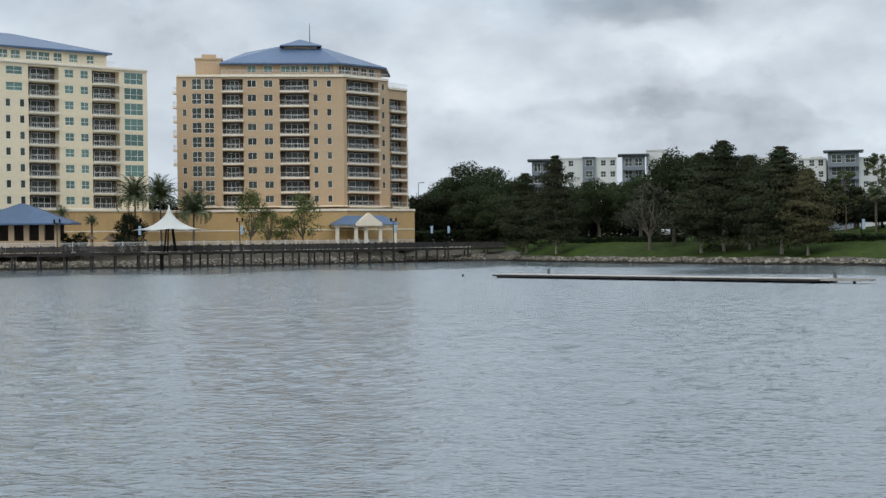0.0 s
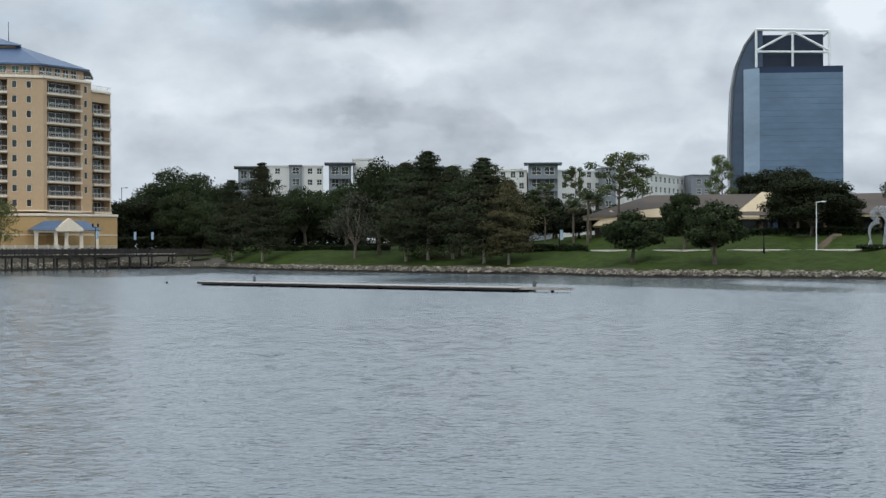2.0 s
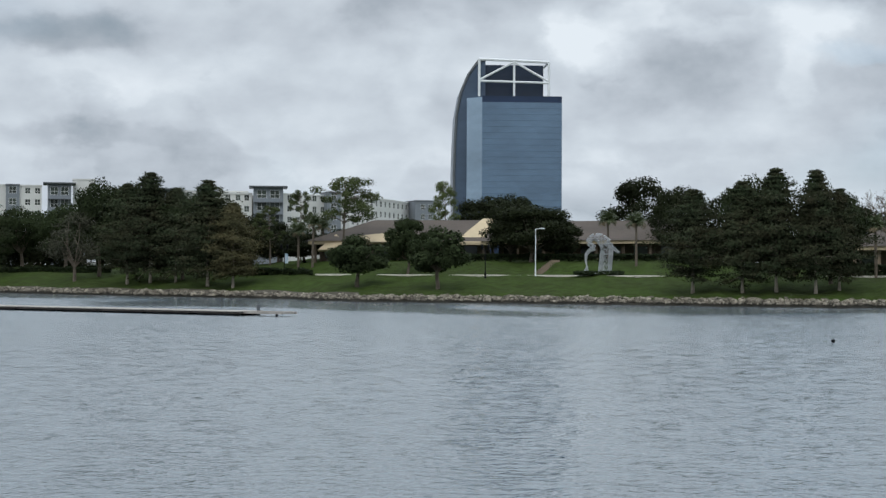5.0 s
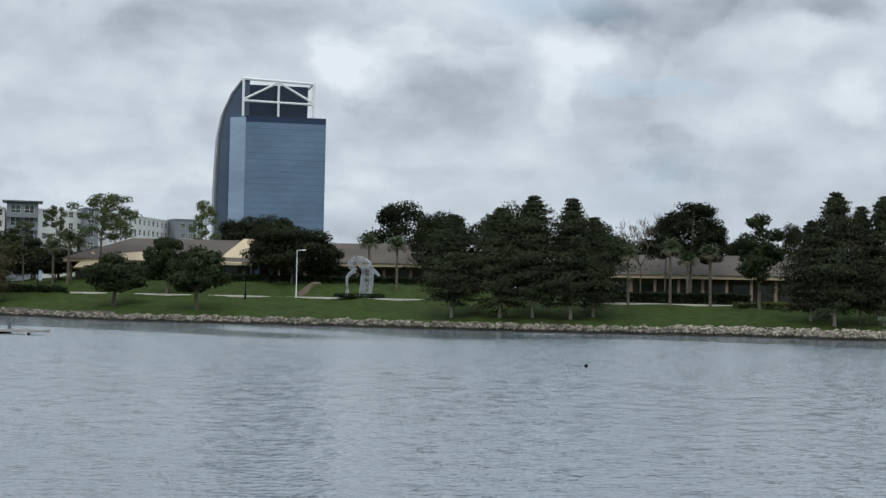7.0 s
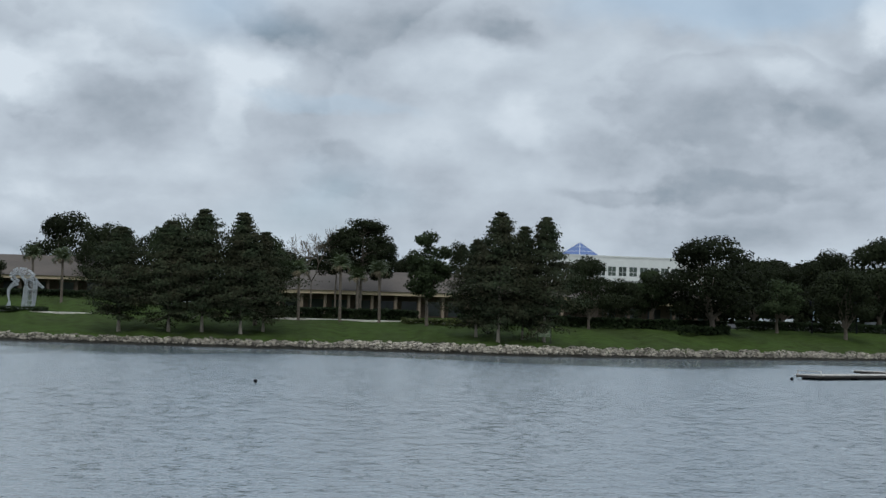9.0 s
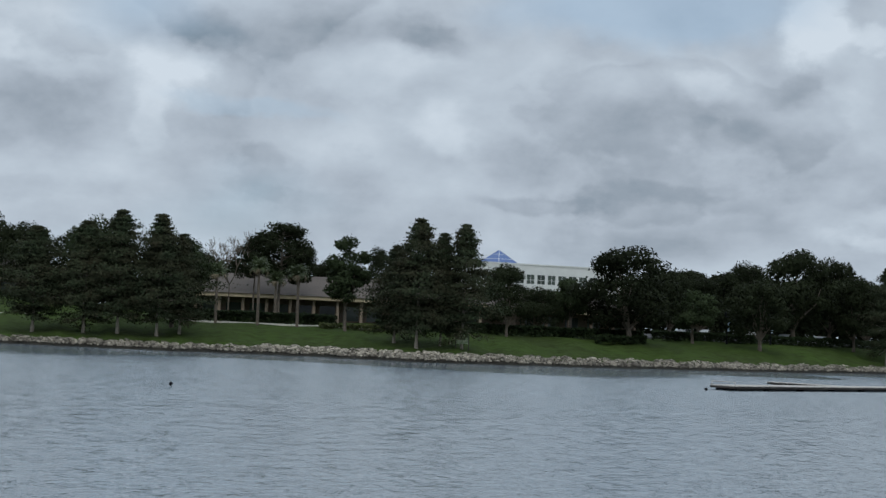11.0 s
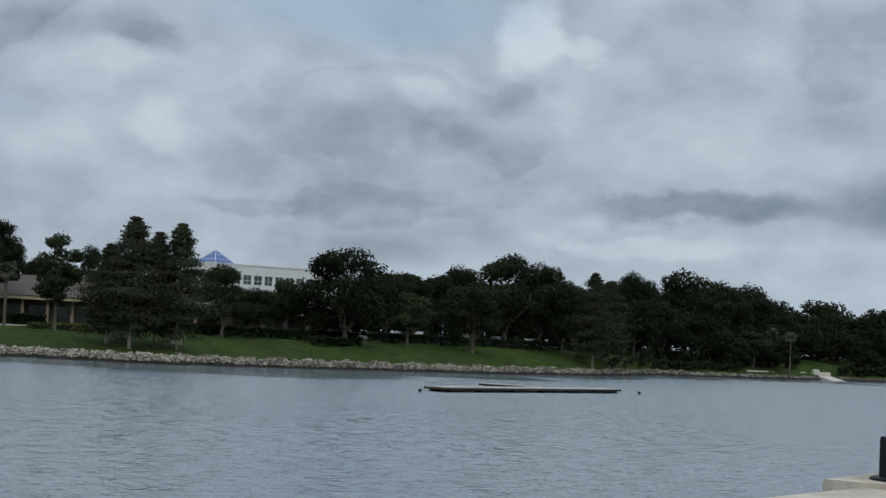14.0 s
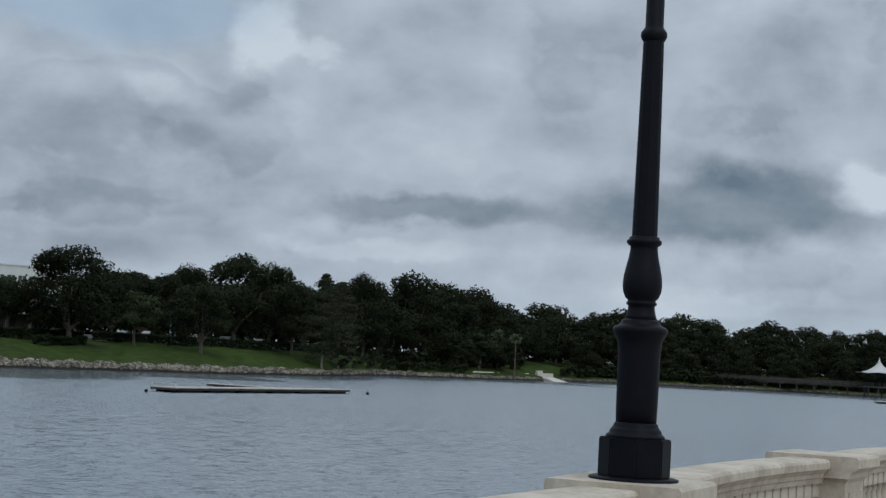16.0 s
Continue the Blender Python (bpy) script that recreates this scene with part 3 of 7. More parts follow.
def band(parent, M, x0, x1, z0, z1, out, material, name="cornice", back=0.0):
    bm = bmesh.new()
    box(bm, x0, -out, z0, x1, back, z1)
    bmesh.ops.bevel(bm, geom=bm.edges[:], offset=min(0.06, (z1 - z0) / 4), segments=1, affect="EDGES")
    ob = part(name, bm, material, parent)
    ob.matrix_basis = M
    return ob


def terrace_rail(parent, M, x0, x1, z, y=0.1):
    bm = bmesh.new()
    tube(bm, (x0, y, z + 1.05), (x1, y, z + 1.05), 0.05, n=4)
    tube(bm, (x0, y, z + 0.15), (x1, y, z + 0.15), 0.04, n=4)
    m = int((x1 - x0) / 0.5)
    for k in range(m + 1):
        x = x0 + (x1 - x0) * k / m
        tube(bm, (x, y, z), (x, y, z + 1.05), 0.03 if k % 4 else 0.06, n=4)
    ob = part("terrace_railing", bm, RAIL, parent)
    ob.matrix_basis = M


def tower_b():
    z0, top = 12.1, 39.9
    tb = empty("apartment_building", Matrix.Identity(4), "tan stucco apartment tower with balconies and a blue metal roof", "building")
    p0, p1, p2 = at(-9.35, 343), at(-3.5, 343), at(-1.89, 353)
    M, w = basis(p0, p1)
    facade(tb, M, w, z0, 9, top, STUCCO_B, [
        ("window", 1.2, 2.1, 0, 8), ("tall", 3.2, 5.2, 0, 8), ("tall", 5.8, 7.8, 0, 8), ("balcony", 9.5, 13.9, 0, 8), ("window", 14.8, 16.7, 0, 8),
        ("window", 18.3, 20.2, 0, 8), ("balcony", 21.6, 27.8, 0, 8), ("window", 28.7, 29.7, 0, 8), ("window", 31.6, 32.6, 0, 8)])
    M2, w2 = basis(p1, p2)
    facade(tb, M2, w2, z0, 9, top, STUCCO_B, [("balcony", 1.1, 10.9, 0, 8), ("window", 12.0, 12.9, 1, 8)])
    p3, p4 = at(-1.89, 357), at(-1.22, 363)
    M3, w3 = basis(p3, p4)
    facade(tb, M3, w3, z0, 9, 38.6, STUCCO_B, [("balcony", 0.5, w3 - 0.4, 0, 7)])
    # solid core behind the skins, side returns and roof slab
    bm = bmesh.new()
    inn = lambda p, M_, u, y: (M_ @ Vector((u, y, 0)))
    core = [inn(p0, M, 0.0, 1.8), inn(p1, M, w - 0.8, 1.8), inn(p2, M2, w2, 1.8), at(-1.9, 372), at(-8.6, 370)]
    prism(bm, [(v.x, v.y) for v in core], 3.0, top - 0.02)
    core2 = [inn(p3, M3, 0.0, 1.8), inn(p4, M3, w3, 1.8), at(-1.3, 374), at(-2.2, 372)]
    prism(bm, [(v.x, v.y) for v in core2], 3.0, 38.55)
    part("core", bm, STUCCO_B, tb)
    bm = bmesh.new()
    for Mx, u in ((M, 0.0), (M2, w2), (M3, w3), (M3, 0.0)):
        a, b = Mx @ Vector((u, 0.0, 0)), Mx @ Vector((u, 1.82, 0))
        zt = 38.6 if Mx is M3 else top
        quad(bm, (a.x, a.y, z0), (b.x, b.y, z0), (b.x, b.y, zt), (a.x, a.y, zt))
    for Mx, u1, zt in ((M, w, top), (M2, w2, top), (M3, w3, 38.6)):
        c = [Mx @ Vector(v) for v in ((0, 0, zt), (u1, 0, zt), (u1, 1.85, zt), (0, 1.85, zt))]
        quad(bm, *c)
    part("parapet_return", bm, STUCCO_B, tb)
    band(tb, M, 0, w, 39.55, 40.05, 0.28, TRIM), band(tb, M2, 0, w2, 39.55, 40.05, 0.28, TRIM), band(tb, M3, 0, w3, 38.2, 38.7, 0.28, TRIM)
    band(tb, M, 0, w, 11.95, 12.25, 0.22, TRIM), band(tb, M2, 0, w2, 11.95, 12.25, 0.22, TRIM)
    terrace_rail(tb, M, 9.5, w, 40.0), terrace_rail(tb, M2, 0.3, w2, 40.0), terrace_rail(tb, M3, 0.2, w3, 38.7)
    # side balconies on the west wall
    for k in range(3, 9):
        s, r = balcony_meshes(2.6, 0.55, 0.5, TRIM)
        ob = share("balcony", s, tb, M @ pose(0.05, 5.0, z0 + FLOOR * k, 0, 0, -90))
        share("railing", r, ob, Matrix.Identity(4))
    # penthouse, set back, and its roof
    Mp = M @ pose(9.4, 1.9, 0)
    bm = bmesh.new()
    holes = [(x, x + ww, 40.75, 42.2, 0.16) for x, ww in ((5.4, 1.9), (8.9, 1.9), (12.6, 1.9), (14.7, 1.9), (16.8, 1.6), (19.3, 1.6), (21.6, 1.6))]
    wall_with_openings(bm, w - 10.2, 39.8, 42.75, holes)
    pw = part("wall", bm, [STUCCO_B, RECESS_SHADE], tb)
    pw.matrix_basis = Mp
    for h in holes:
        add_window(pw, h[0], h[2], h[1] - h[0], 1.45, 2, TEAL_GLASS)
    Mp2 = M2 @ pose(-0.8, 1.9, 0)
    bm = bmesh.new()
    holes = [(x, x + 1.7, 40.5, 42.2, 0.16) for x in (1.6, 3.6, 6.0, 8.4, 10.8)]
    wall_with_openings(bm, w2 + 0.6, 39.8, 42.75, holes)
    pw = part("wall", bm, [STUCCO_B, RECESS_SHADE], tb)
    pw.matrix_basis = Mp2
    for h in holes:
        add_window(pw, h[0], h[2], 1.7, 1.7, 2, DARK_GLASS)
    e = 42.7
    eave = [M @ Vector((9.0, 0.9, e)), M @ Vector((w - 0.2, 0.7, e)), M2 @ Vector((w2 + 0.5, 0.9, e)), at(-1.8, 371, e), at(-7.7, 369, e)]
    rid = [M @ Vector((14.5, 9.5, 45.9)), M2 @ Vector((4.6, 9.0, 46.2)), M @ Vector((14.5, 15, 45.9)), M @ Vector((22.5, 9.0, 47.3)), M @ Vector((30.0, 9.0, 47.3))]
    roof = hull_roof("roof", [tuple(v) for v in eave] + [tuple(v - Vector((0, 0, 0.35))) for v in eave] + [tuple(v) for v in rid], tb, BLUE_ROOF, "blue standing-seam hip roof")
    lan = [M @ Vector((u, y, z)) for u, y, z in ((22.9, 7.6, 45.4), (29.9, 7.6, 45.4), (29.9, 13.6, 45.4), (22.9, 13.6, 45.4), (22.9, 7.6, 47.2), (29.9, 7.6, 47.2), (29.9, 13.6, 47.2), (22.9, 13.6, 47.2))]
    hull_roof("roof_lantern", [tuple(v) for v in lan], roof, STUCCO_B)
    cap = [M @ Vector((u, y, 47.15)) for u, y in ((21.9, 6.6), (30.9, 6.6), (30.9, 14.6), (21.9, 14.6))] + [M @ Vector((26.4, 10.5, 48.9))]
    hull_roof("lantern_roof", [tuple(v) for v in cap] + [tuple(v - Vector((0, 0, 0.2))) for v in cap[:4]], roof, BLUE_ROOF)
    bm = bmesh.new()
    a = M @ Vector((28.4, 9.0, 47.0))
    tube(bm, a, a + Vector((0, 0, 5.2)), 0.11, 0.05, 6)
    part("antenna", bm, DARK_GLASS, tb)
    # lift house over the west wing
    bm = bmesh.new()
    box(bm, 3.9, 3.0, 39.8, 9.4, 9.0, 43.6), box(bm, 3.7, 2.8, 43.6, 9.6, 9.2, 43.95)
    box(bm, 5.2, 4.0, 43.95, 8.2, 7.0, 44.8)
    lh = part("lift_house", bm, STUCCO_B, tb)
    lh.matrix_basis = M


def tower_a():
    z0, top = 11.4, 39.2
    ta = empty("apartment_building", Matrix.Identity(4), "pale yellow stucco apartment tower with bowed balconies, blue roof", "building")
    q0, q1 = at(-14.4, 314), at(-10.36, 327)
    way = (q1 - q0).normalized()
    M, w = basis(q0 - way * 18, q1)
    facade(ta, M, w, z0, 9, top, STUCCO_A, [
        ("balcony", 3.0, 9.0, 0, 8), ("window", 13.3, 14.3, 0, 6), ("window", 16.2, 17.2, 0, 6), ("teal", 13.4, 16.8, 7, 8), ("balcony", 18.0, 24.4, 0, 8),
        ("teal", 25.7, 27.6, 0, 8), ("teal", 29.1, 30.8, 0, 8), ("bow", 31.6, 37.7, 0, 8), ("glazing", 38.8, 43.1, 2, 8)])
    bm = bmesh.new()
    pts = [M @ Vector(v) for v in ((0, 1.8, 0), (w, 1.8, 0), (w - 1.0, 22, 0), (0, 22, 0))]
    prism(bm, [(v.x, v.y) for v in pts], 3.0, top - 0.02)
    part("core", bm, STUCCO_A, ta)
    bm = bmesh.new()
    c = [M @ Vector(v) for v in ((0, 0, top), (w, 0, top), (w, 1.85, top), (0, 1.85, top))]
    quad(bm, *c)
    for u in (0.0, w):
        a, b = M @ Vector((u, 0, 0)), M @ Vector((u, 1.82, 0))
        quad(bm, (a.x, a.y, z0), (b.x, b.y, z0), (b.x, b.y, top), (a.x, a.y, top))
    part("parapet_return", bm, STUCCO_A, ta)
    band(ta, M, 0, w, top - 0.35, top + 0.15, 0.28, TRIM), band(ta, M, 0, w, 11.25, 11.55, 0.22, TRIM)
    terrace_rail(ta, M, 9.0, 36.8, top + 0.1)
    Mp = M @ pose(0, 1.9, 0)
    bm = bmesh.new()
    holes = [(x, x + ww, top + 0.75, top + 2.35, 0.16) for x, ww in ((12.8, 2.0), (15.4, 2.0), (18.6, 2.4), (21.2, 2.4), (24.4, 1.8), (27.8, 1.8), (31.6, 1.6))]
    wall_with_openings(bm, 36.0, top - 0.1, top + 3.1, holes)
    pw = part("wall", bm, [STUCCO_A, RECESS_SHADE], ta)
    pw.matrix_basis = Mp
    for h in holes:
        add_window(pw, h[0], h[2], h[1] - h[0], 1.6, 2, TEAL_GLASS)
    e = top + 3.05
    eave = [M @ Vector(v) for v in ((-0.8, 1.0, e), (36.8, 1.0, e), (36.8, 22, e), (-0.8, 22, e))]
    rid = [M @ Vector(v) for v in ((7.0, 10.5, 45.8), (20.0, 10.5, 45.8), (30.0, 9.0, 44.2))]
    hull_roof("roof", [tuple(v) for v in eave] + [tuple(v - Vector((0, 0, 0.35))) for v in eave] + [tuple(v) for v in rid], ta, BLUE_ROOF, "blue metal hip roof")


tower_b()
tower_a()


def podium():
    po = empty("parking_podium", Matrix.Identity(4), "ochre stucco podium below the two apartment towers", "building")
    pts = [at(-17.5, 311), at(-10.6, 323), at(-9.9, 338), at(-3.4, 338.5), at(-1.0, 348), at(-1.1, 376), at(-17.5, 340)]
    bm = bmesh.new()
    prism(bm, [(v.x, v.y) for v in pts], 2.6, 11.3)
    part("wall", bm, STUCCO_POD, po)
    for a, b in zip(pts[:4], pts[1:5]):
        M, w = basis(a, b)
        band(po, M, -0.1, w + 0.1, 10.9, 11.42, 0.25, TRIM), band(po, M, 0, w, 6.9, 7.15, 0.10, TRIM, "string_course"), band(po, M, 0, w, 2.6, 3.6, 0.12, TRIM, "plinth")
        n = max(1, int(w / 6.5))
        for k in range(1, n):
            bm = bmesh.new()
            box(bm, w * k / n - 0.35, -0.09, 3.6, w * k / n + 0.35, 0.0, 10.9)
            pi_ = part("pilaster", bm, STUCCO_POD, po)
            pi_.matrix_basis = M


podium()


def portico():
    M, w = basis(at(-3.85, 333), at(-1.6, 335))
    po = empty("entrance_portico", M, "cream columned entrance porch under a blue roof", "porch")
    for x in (0.6, 4.5, 6.6, 9.6, w - 0.6):
        bm = bmesh.new()
        box(bm, x - 0.35, 0, 2.5, x + 0.35, 0.7, 7.5), box(bm, x - 0.45, -0.1, 2.5, x + 0.45, 0.8, 3.5), box(bm, x - 0.45, -0.1, 7.2, x + 0.45, 0.8, 7.52)
        part("column", bm, TRIM, po)
    bm = bmesh.new()
    box(bm, 0, -0.2, 7.5, w, 6.0, 8.0)
    part("beam", bm, TRIM, po)
    hull_roof("roof", [(-0.5, -0.7, 8.0), (w + 0.5, -0.7, 8.0), (w + 0.5, 6.2, 8.0), (-0.5, 6.2, 8.0), (2.5, 2.8, 9.9), (w - 2.5, 2.8, 9.9)], po, BLUE_ROOF)
    bm = bmesh.new()
    g = [(4.3, 7.7), (9.9, 7.7), (9.9, 8.2), (7.1, 10.4), (4.3, 8.2)]
    f = [bm.verts.new((x, -0.9, z)) for x, z in g]
    b = [bm.verts.new((x, 2.0, z)) for x, z in g]
    bm.faces.new(f), bm.faces.new(b[::-1])
    for i in range(5):
        bm.faces.new((f[i], b[i], b[(i + 1) % 5], f[(i + 1) % 5]))
    bmesh.ops.recalc_face_normals(bm, faces=bm.faces)
    part("gable", bm, TRIM, po)


portico()


def pavilion():
    c = at(-14.66, 306.5, 2.9)
    pv = empty("lakeside_pavilion", Matrix.Translation(c), "tan pavilion with a blue metal hip roof", "pavilion")
    bm = bmesh.new()
    box(bm, -7.2, -2.6, 0, 7.2, 3, 2.4)
    part("wall", bm, STUCCO_B, pv)
    for x in (-7.0, -4.2, -1.4, 1.4, 4.2, 7.0):
        bm = bmesh.new()
        box(bm, x - 0.5, -2.65, 0, x + 0.5, -2.0, 5.4)
        part("column", bm, STUCCO_B, pv)
    bm = bmesh.new()
    box(bm, -7, 2.4, 2.4, 7, 3.0, 5.4)
    part("back_wall", bm, RECESS_SHADE, pv)
    hull_roof("roof", [(-9.9, -4.4, 5.6), (9.9, -4.4, 5.6), (9.9, 4.6, 5.6), (-9.9, 4.6, 5.6), (-0.5, 0, 9.3), (0.5, 0, 9.3), (-9.9, -4.4, 5.3), (9.9, -4.4, 5.3), (9.9, 4.6, 5.3), (-9.9, 4.6, 5.3)], pv, BLUE_ROOF)


pavilion()

# ---------- the long white and grey building behind the trees ----------
WHITE_WALL = mat("white_render", (0.62, 0.62, 0.60), 0.8, spread=0.05, scale=0.08, second=(0.55, 0.55, 0.53), scale2=1)
GREY_WALL = mat("grey_render", (0.19, 0.21, 0.235), 0.8, spread=0.06, scale=0.08, second=(0.16, 0.18, 0.20), scale2=1)
GREY_TRIM = mat("charcoal_trim", (0.09, 0.10, 0.11), 0.6, spread=0.1)
SHINGLE = mat("brown_shingles", (0.085, 0.068, 0.056), 0.9, spread=0.2, scale=0.15, second=(0.065, 0.052, 0.043), scale2=2.5, stretch=(1, 1, 5))
FASCIA = mat("tan_fascia", (0.46, 0.37, 0.24), 0.8, spread=0.1, scale2=1)
POST_TAN = mat("brown_painted_post", (0.23, 0.175, 0.125), 0.8, spread=0.15, scale2=2)
# arcade walls and posts: the shade under the eaves is in this brown
ARCADE_SHADE = mat("shaded_brown_wall", (0.10, 0.075, 0.055), 0.9, spread=0.2, scale2=1)
STEEL_WHITE = mat("white_steel", (0.70, 0.72, 0.74), 0.45, spread=0.04)


def block(parent, p, q, z0, z1, depth, material, columns, rows, ww, wh, glass=DARK_GLASS, parapet=True, sill=0.9, pitch=3.1, cols=2):
    M, w = basis(p, q)
    holes = [(x - ww / 2, x + ww / 2, z + sill, z + sill + wh, 0.15) for x in columns if ww < x * 2 and x + ww / 2 < w for z in rows]
    bm = bmesh.new()
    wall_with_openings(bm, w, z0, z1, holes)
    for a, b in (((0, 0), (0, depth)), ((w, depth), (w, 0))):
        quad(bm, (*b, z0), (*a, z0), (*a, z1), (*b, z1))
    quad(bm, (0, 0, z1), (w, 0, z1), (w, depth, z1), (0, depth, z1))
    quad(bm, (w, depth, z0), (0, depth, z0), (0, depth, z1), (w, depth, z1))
    wall = part("wall", bm, [material, RECESS_SHADE], parent)
    wall.matrix_basis = M
    for h in holes:
        add_window(wall, h[0], h[2], ww, wh, cols, glass)
    if parapet:
        bm = bmesh.new()
        box(bm, -0.12, -0.15, z1 - 0.1, w + 0.12, depth, z1 + 0.3)
        part("parapet", bm, GREY_TRIM if material is GREY_WALL else WHITE_WALL, wall)
    return wall


def corner_tower(parent, b0, b1, d, z1):
    p, q = at(b0, d), at(b1, d)
    w = (q - p).length
    wall = block(parent, p, q, 5, z1, 9, GREY_WALL, [w * k for k in (0.28, 0.72)], [z1 - 3.6, z1 - 7.0, z1 - 10.4], w * 0.32, 2.2, DARK_GLASS, False, 0.6)
    bm = bmesh.new()
    box(bm, -1.2, -1.2, z1, w + 1.2, 10, z1 + 0.35)
    part("flat_roof", bm, GREY_TRIM, wall)
    for z in (z1 - 4.3, z1 - 7.7):
        bm = bmesh.new()
        box(bm, 0.2, -1.3, z, w - 0.2, 0, z + 0.2)
        part("balcony", bm, GREY_TRIM, wall)


def long_building():
    lb = empty("apartment_block", Matrix.Identity(4), "long white and grey flat-roofed apartment block behind trees", "building")
    rows = [24.0 - 3.1 * k for k in range(5)]
    d = 450
    block(lb, at(3.95, d), at(6.2, d), 5, 27.0, 18, WHITE_WALL, [1.8, 5.0, 10.6, 14.0, 16.6], rows, 1.4, 1.6)
    block(lb, at(5.0, d - 0.8), at(5.45, d - 0.8), 5, 27.1, 6, GREY_WALL, [1.8], rows, 2.0, 1.8)
    corner_tower(lb, 3.2, 3.9, d - 1, 26.6)
    corner_tower(lb, 6.4, 7.2, d - 2, 27.6)
    block(lb, at(7.25, d + 2), at(8.0, d + 2), 5, 29.0, 18, WHITE_WALL, [2.0], rows[1:], 1.4, 1.6)
    block(lb, at(8.0, d + 4), at(13.3, d + 4), 5, 26.3, 18, WHITE_WALL, [2 + 3.4 * k for k in range(12)], rows, 1.5, 1.6)
    corner_tower(lb, 10.0, 10.9, d - 2, 26.4)
    block(lb, at(12.4, d), at(13.45, d), 5, 25.6, 18, WHITE_WALL, [1.6, 4.4, 6.8], [r - 1.2 for r in rows], 1.4, 1.7)
    corner_tower(lb, 13.5, 14.55, d - 2, 27.4)
    block(lb, at(14.55, d), at(16.9, d + 14), 5, 25.6, 18, WHITE_WALL, [2.2 + 2.9 * k for k in range(6)], [r - 1.0 for r in rows], 1.5, 1.7)
    block(lb, at(16.1, d + 5), at(16.6, d + 6), 5, 26.4, 8, GREY_WALL, [2.0], rows, 1.6, 1.7)
    block(lb, at(16.9, d + 14), at(19.3, d + 75), 5, 26.2, 18, WHITE_WALL, [3 + 4.2 * k for k in range(15)], [r - 1.0 for r in rows], 1.6, 1.7)
    block(lb, at(19.25, d + 60), at(19.95, d + 62), 5, 26.6, 18, GREY_WALL, [2.5, 5.0], [r - 1.0 for r in rows], 1.4, 1.7)


long_building()


# ---------- the glass office tower with its curved fin and steel crown ----------
def curtain_glass(name, base, rough, spec=0.9, metal=0.0):
    return mat(name, base, rough, metal, spec=spec, spread=0.10, scale=0.03, second=tuple(c * 0.75 for c in base), scale2=0.25, stretch=(1, 1, 2.2))


TOWER_GLASS = curtain_glass("blue_curtain_glass", (0.155, 0.225, 0.305), 0.045, 1.0, 0.8)
TOWER_LIGHT = curtain_glass("pale_curtain_glass", (0.30, 0.39, 0.48), 0.07, 1.0, 0.7)
TOWER_DARK = curtain_glass("dark_curtain_glass", (0.016, 0.032, 0.075), 0.2, 0.4, 0.1)


TOWER_LINE = curtain_glass("blue_spandrel_glass", (0.085, 0.13, 0.19), 0.10, 0.9, 0.6)


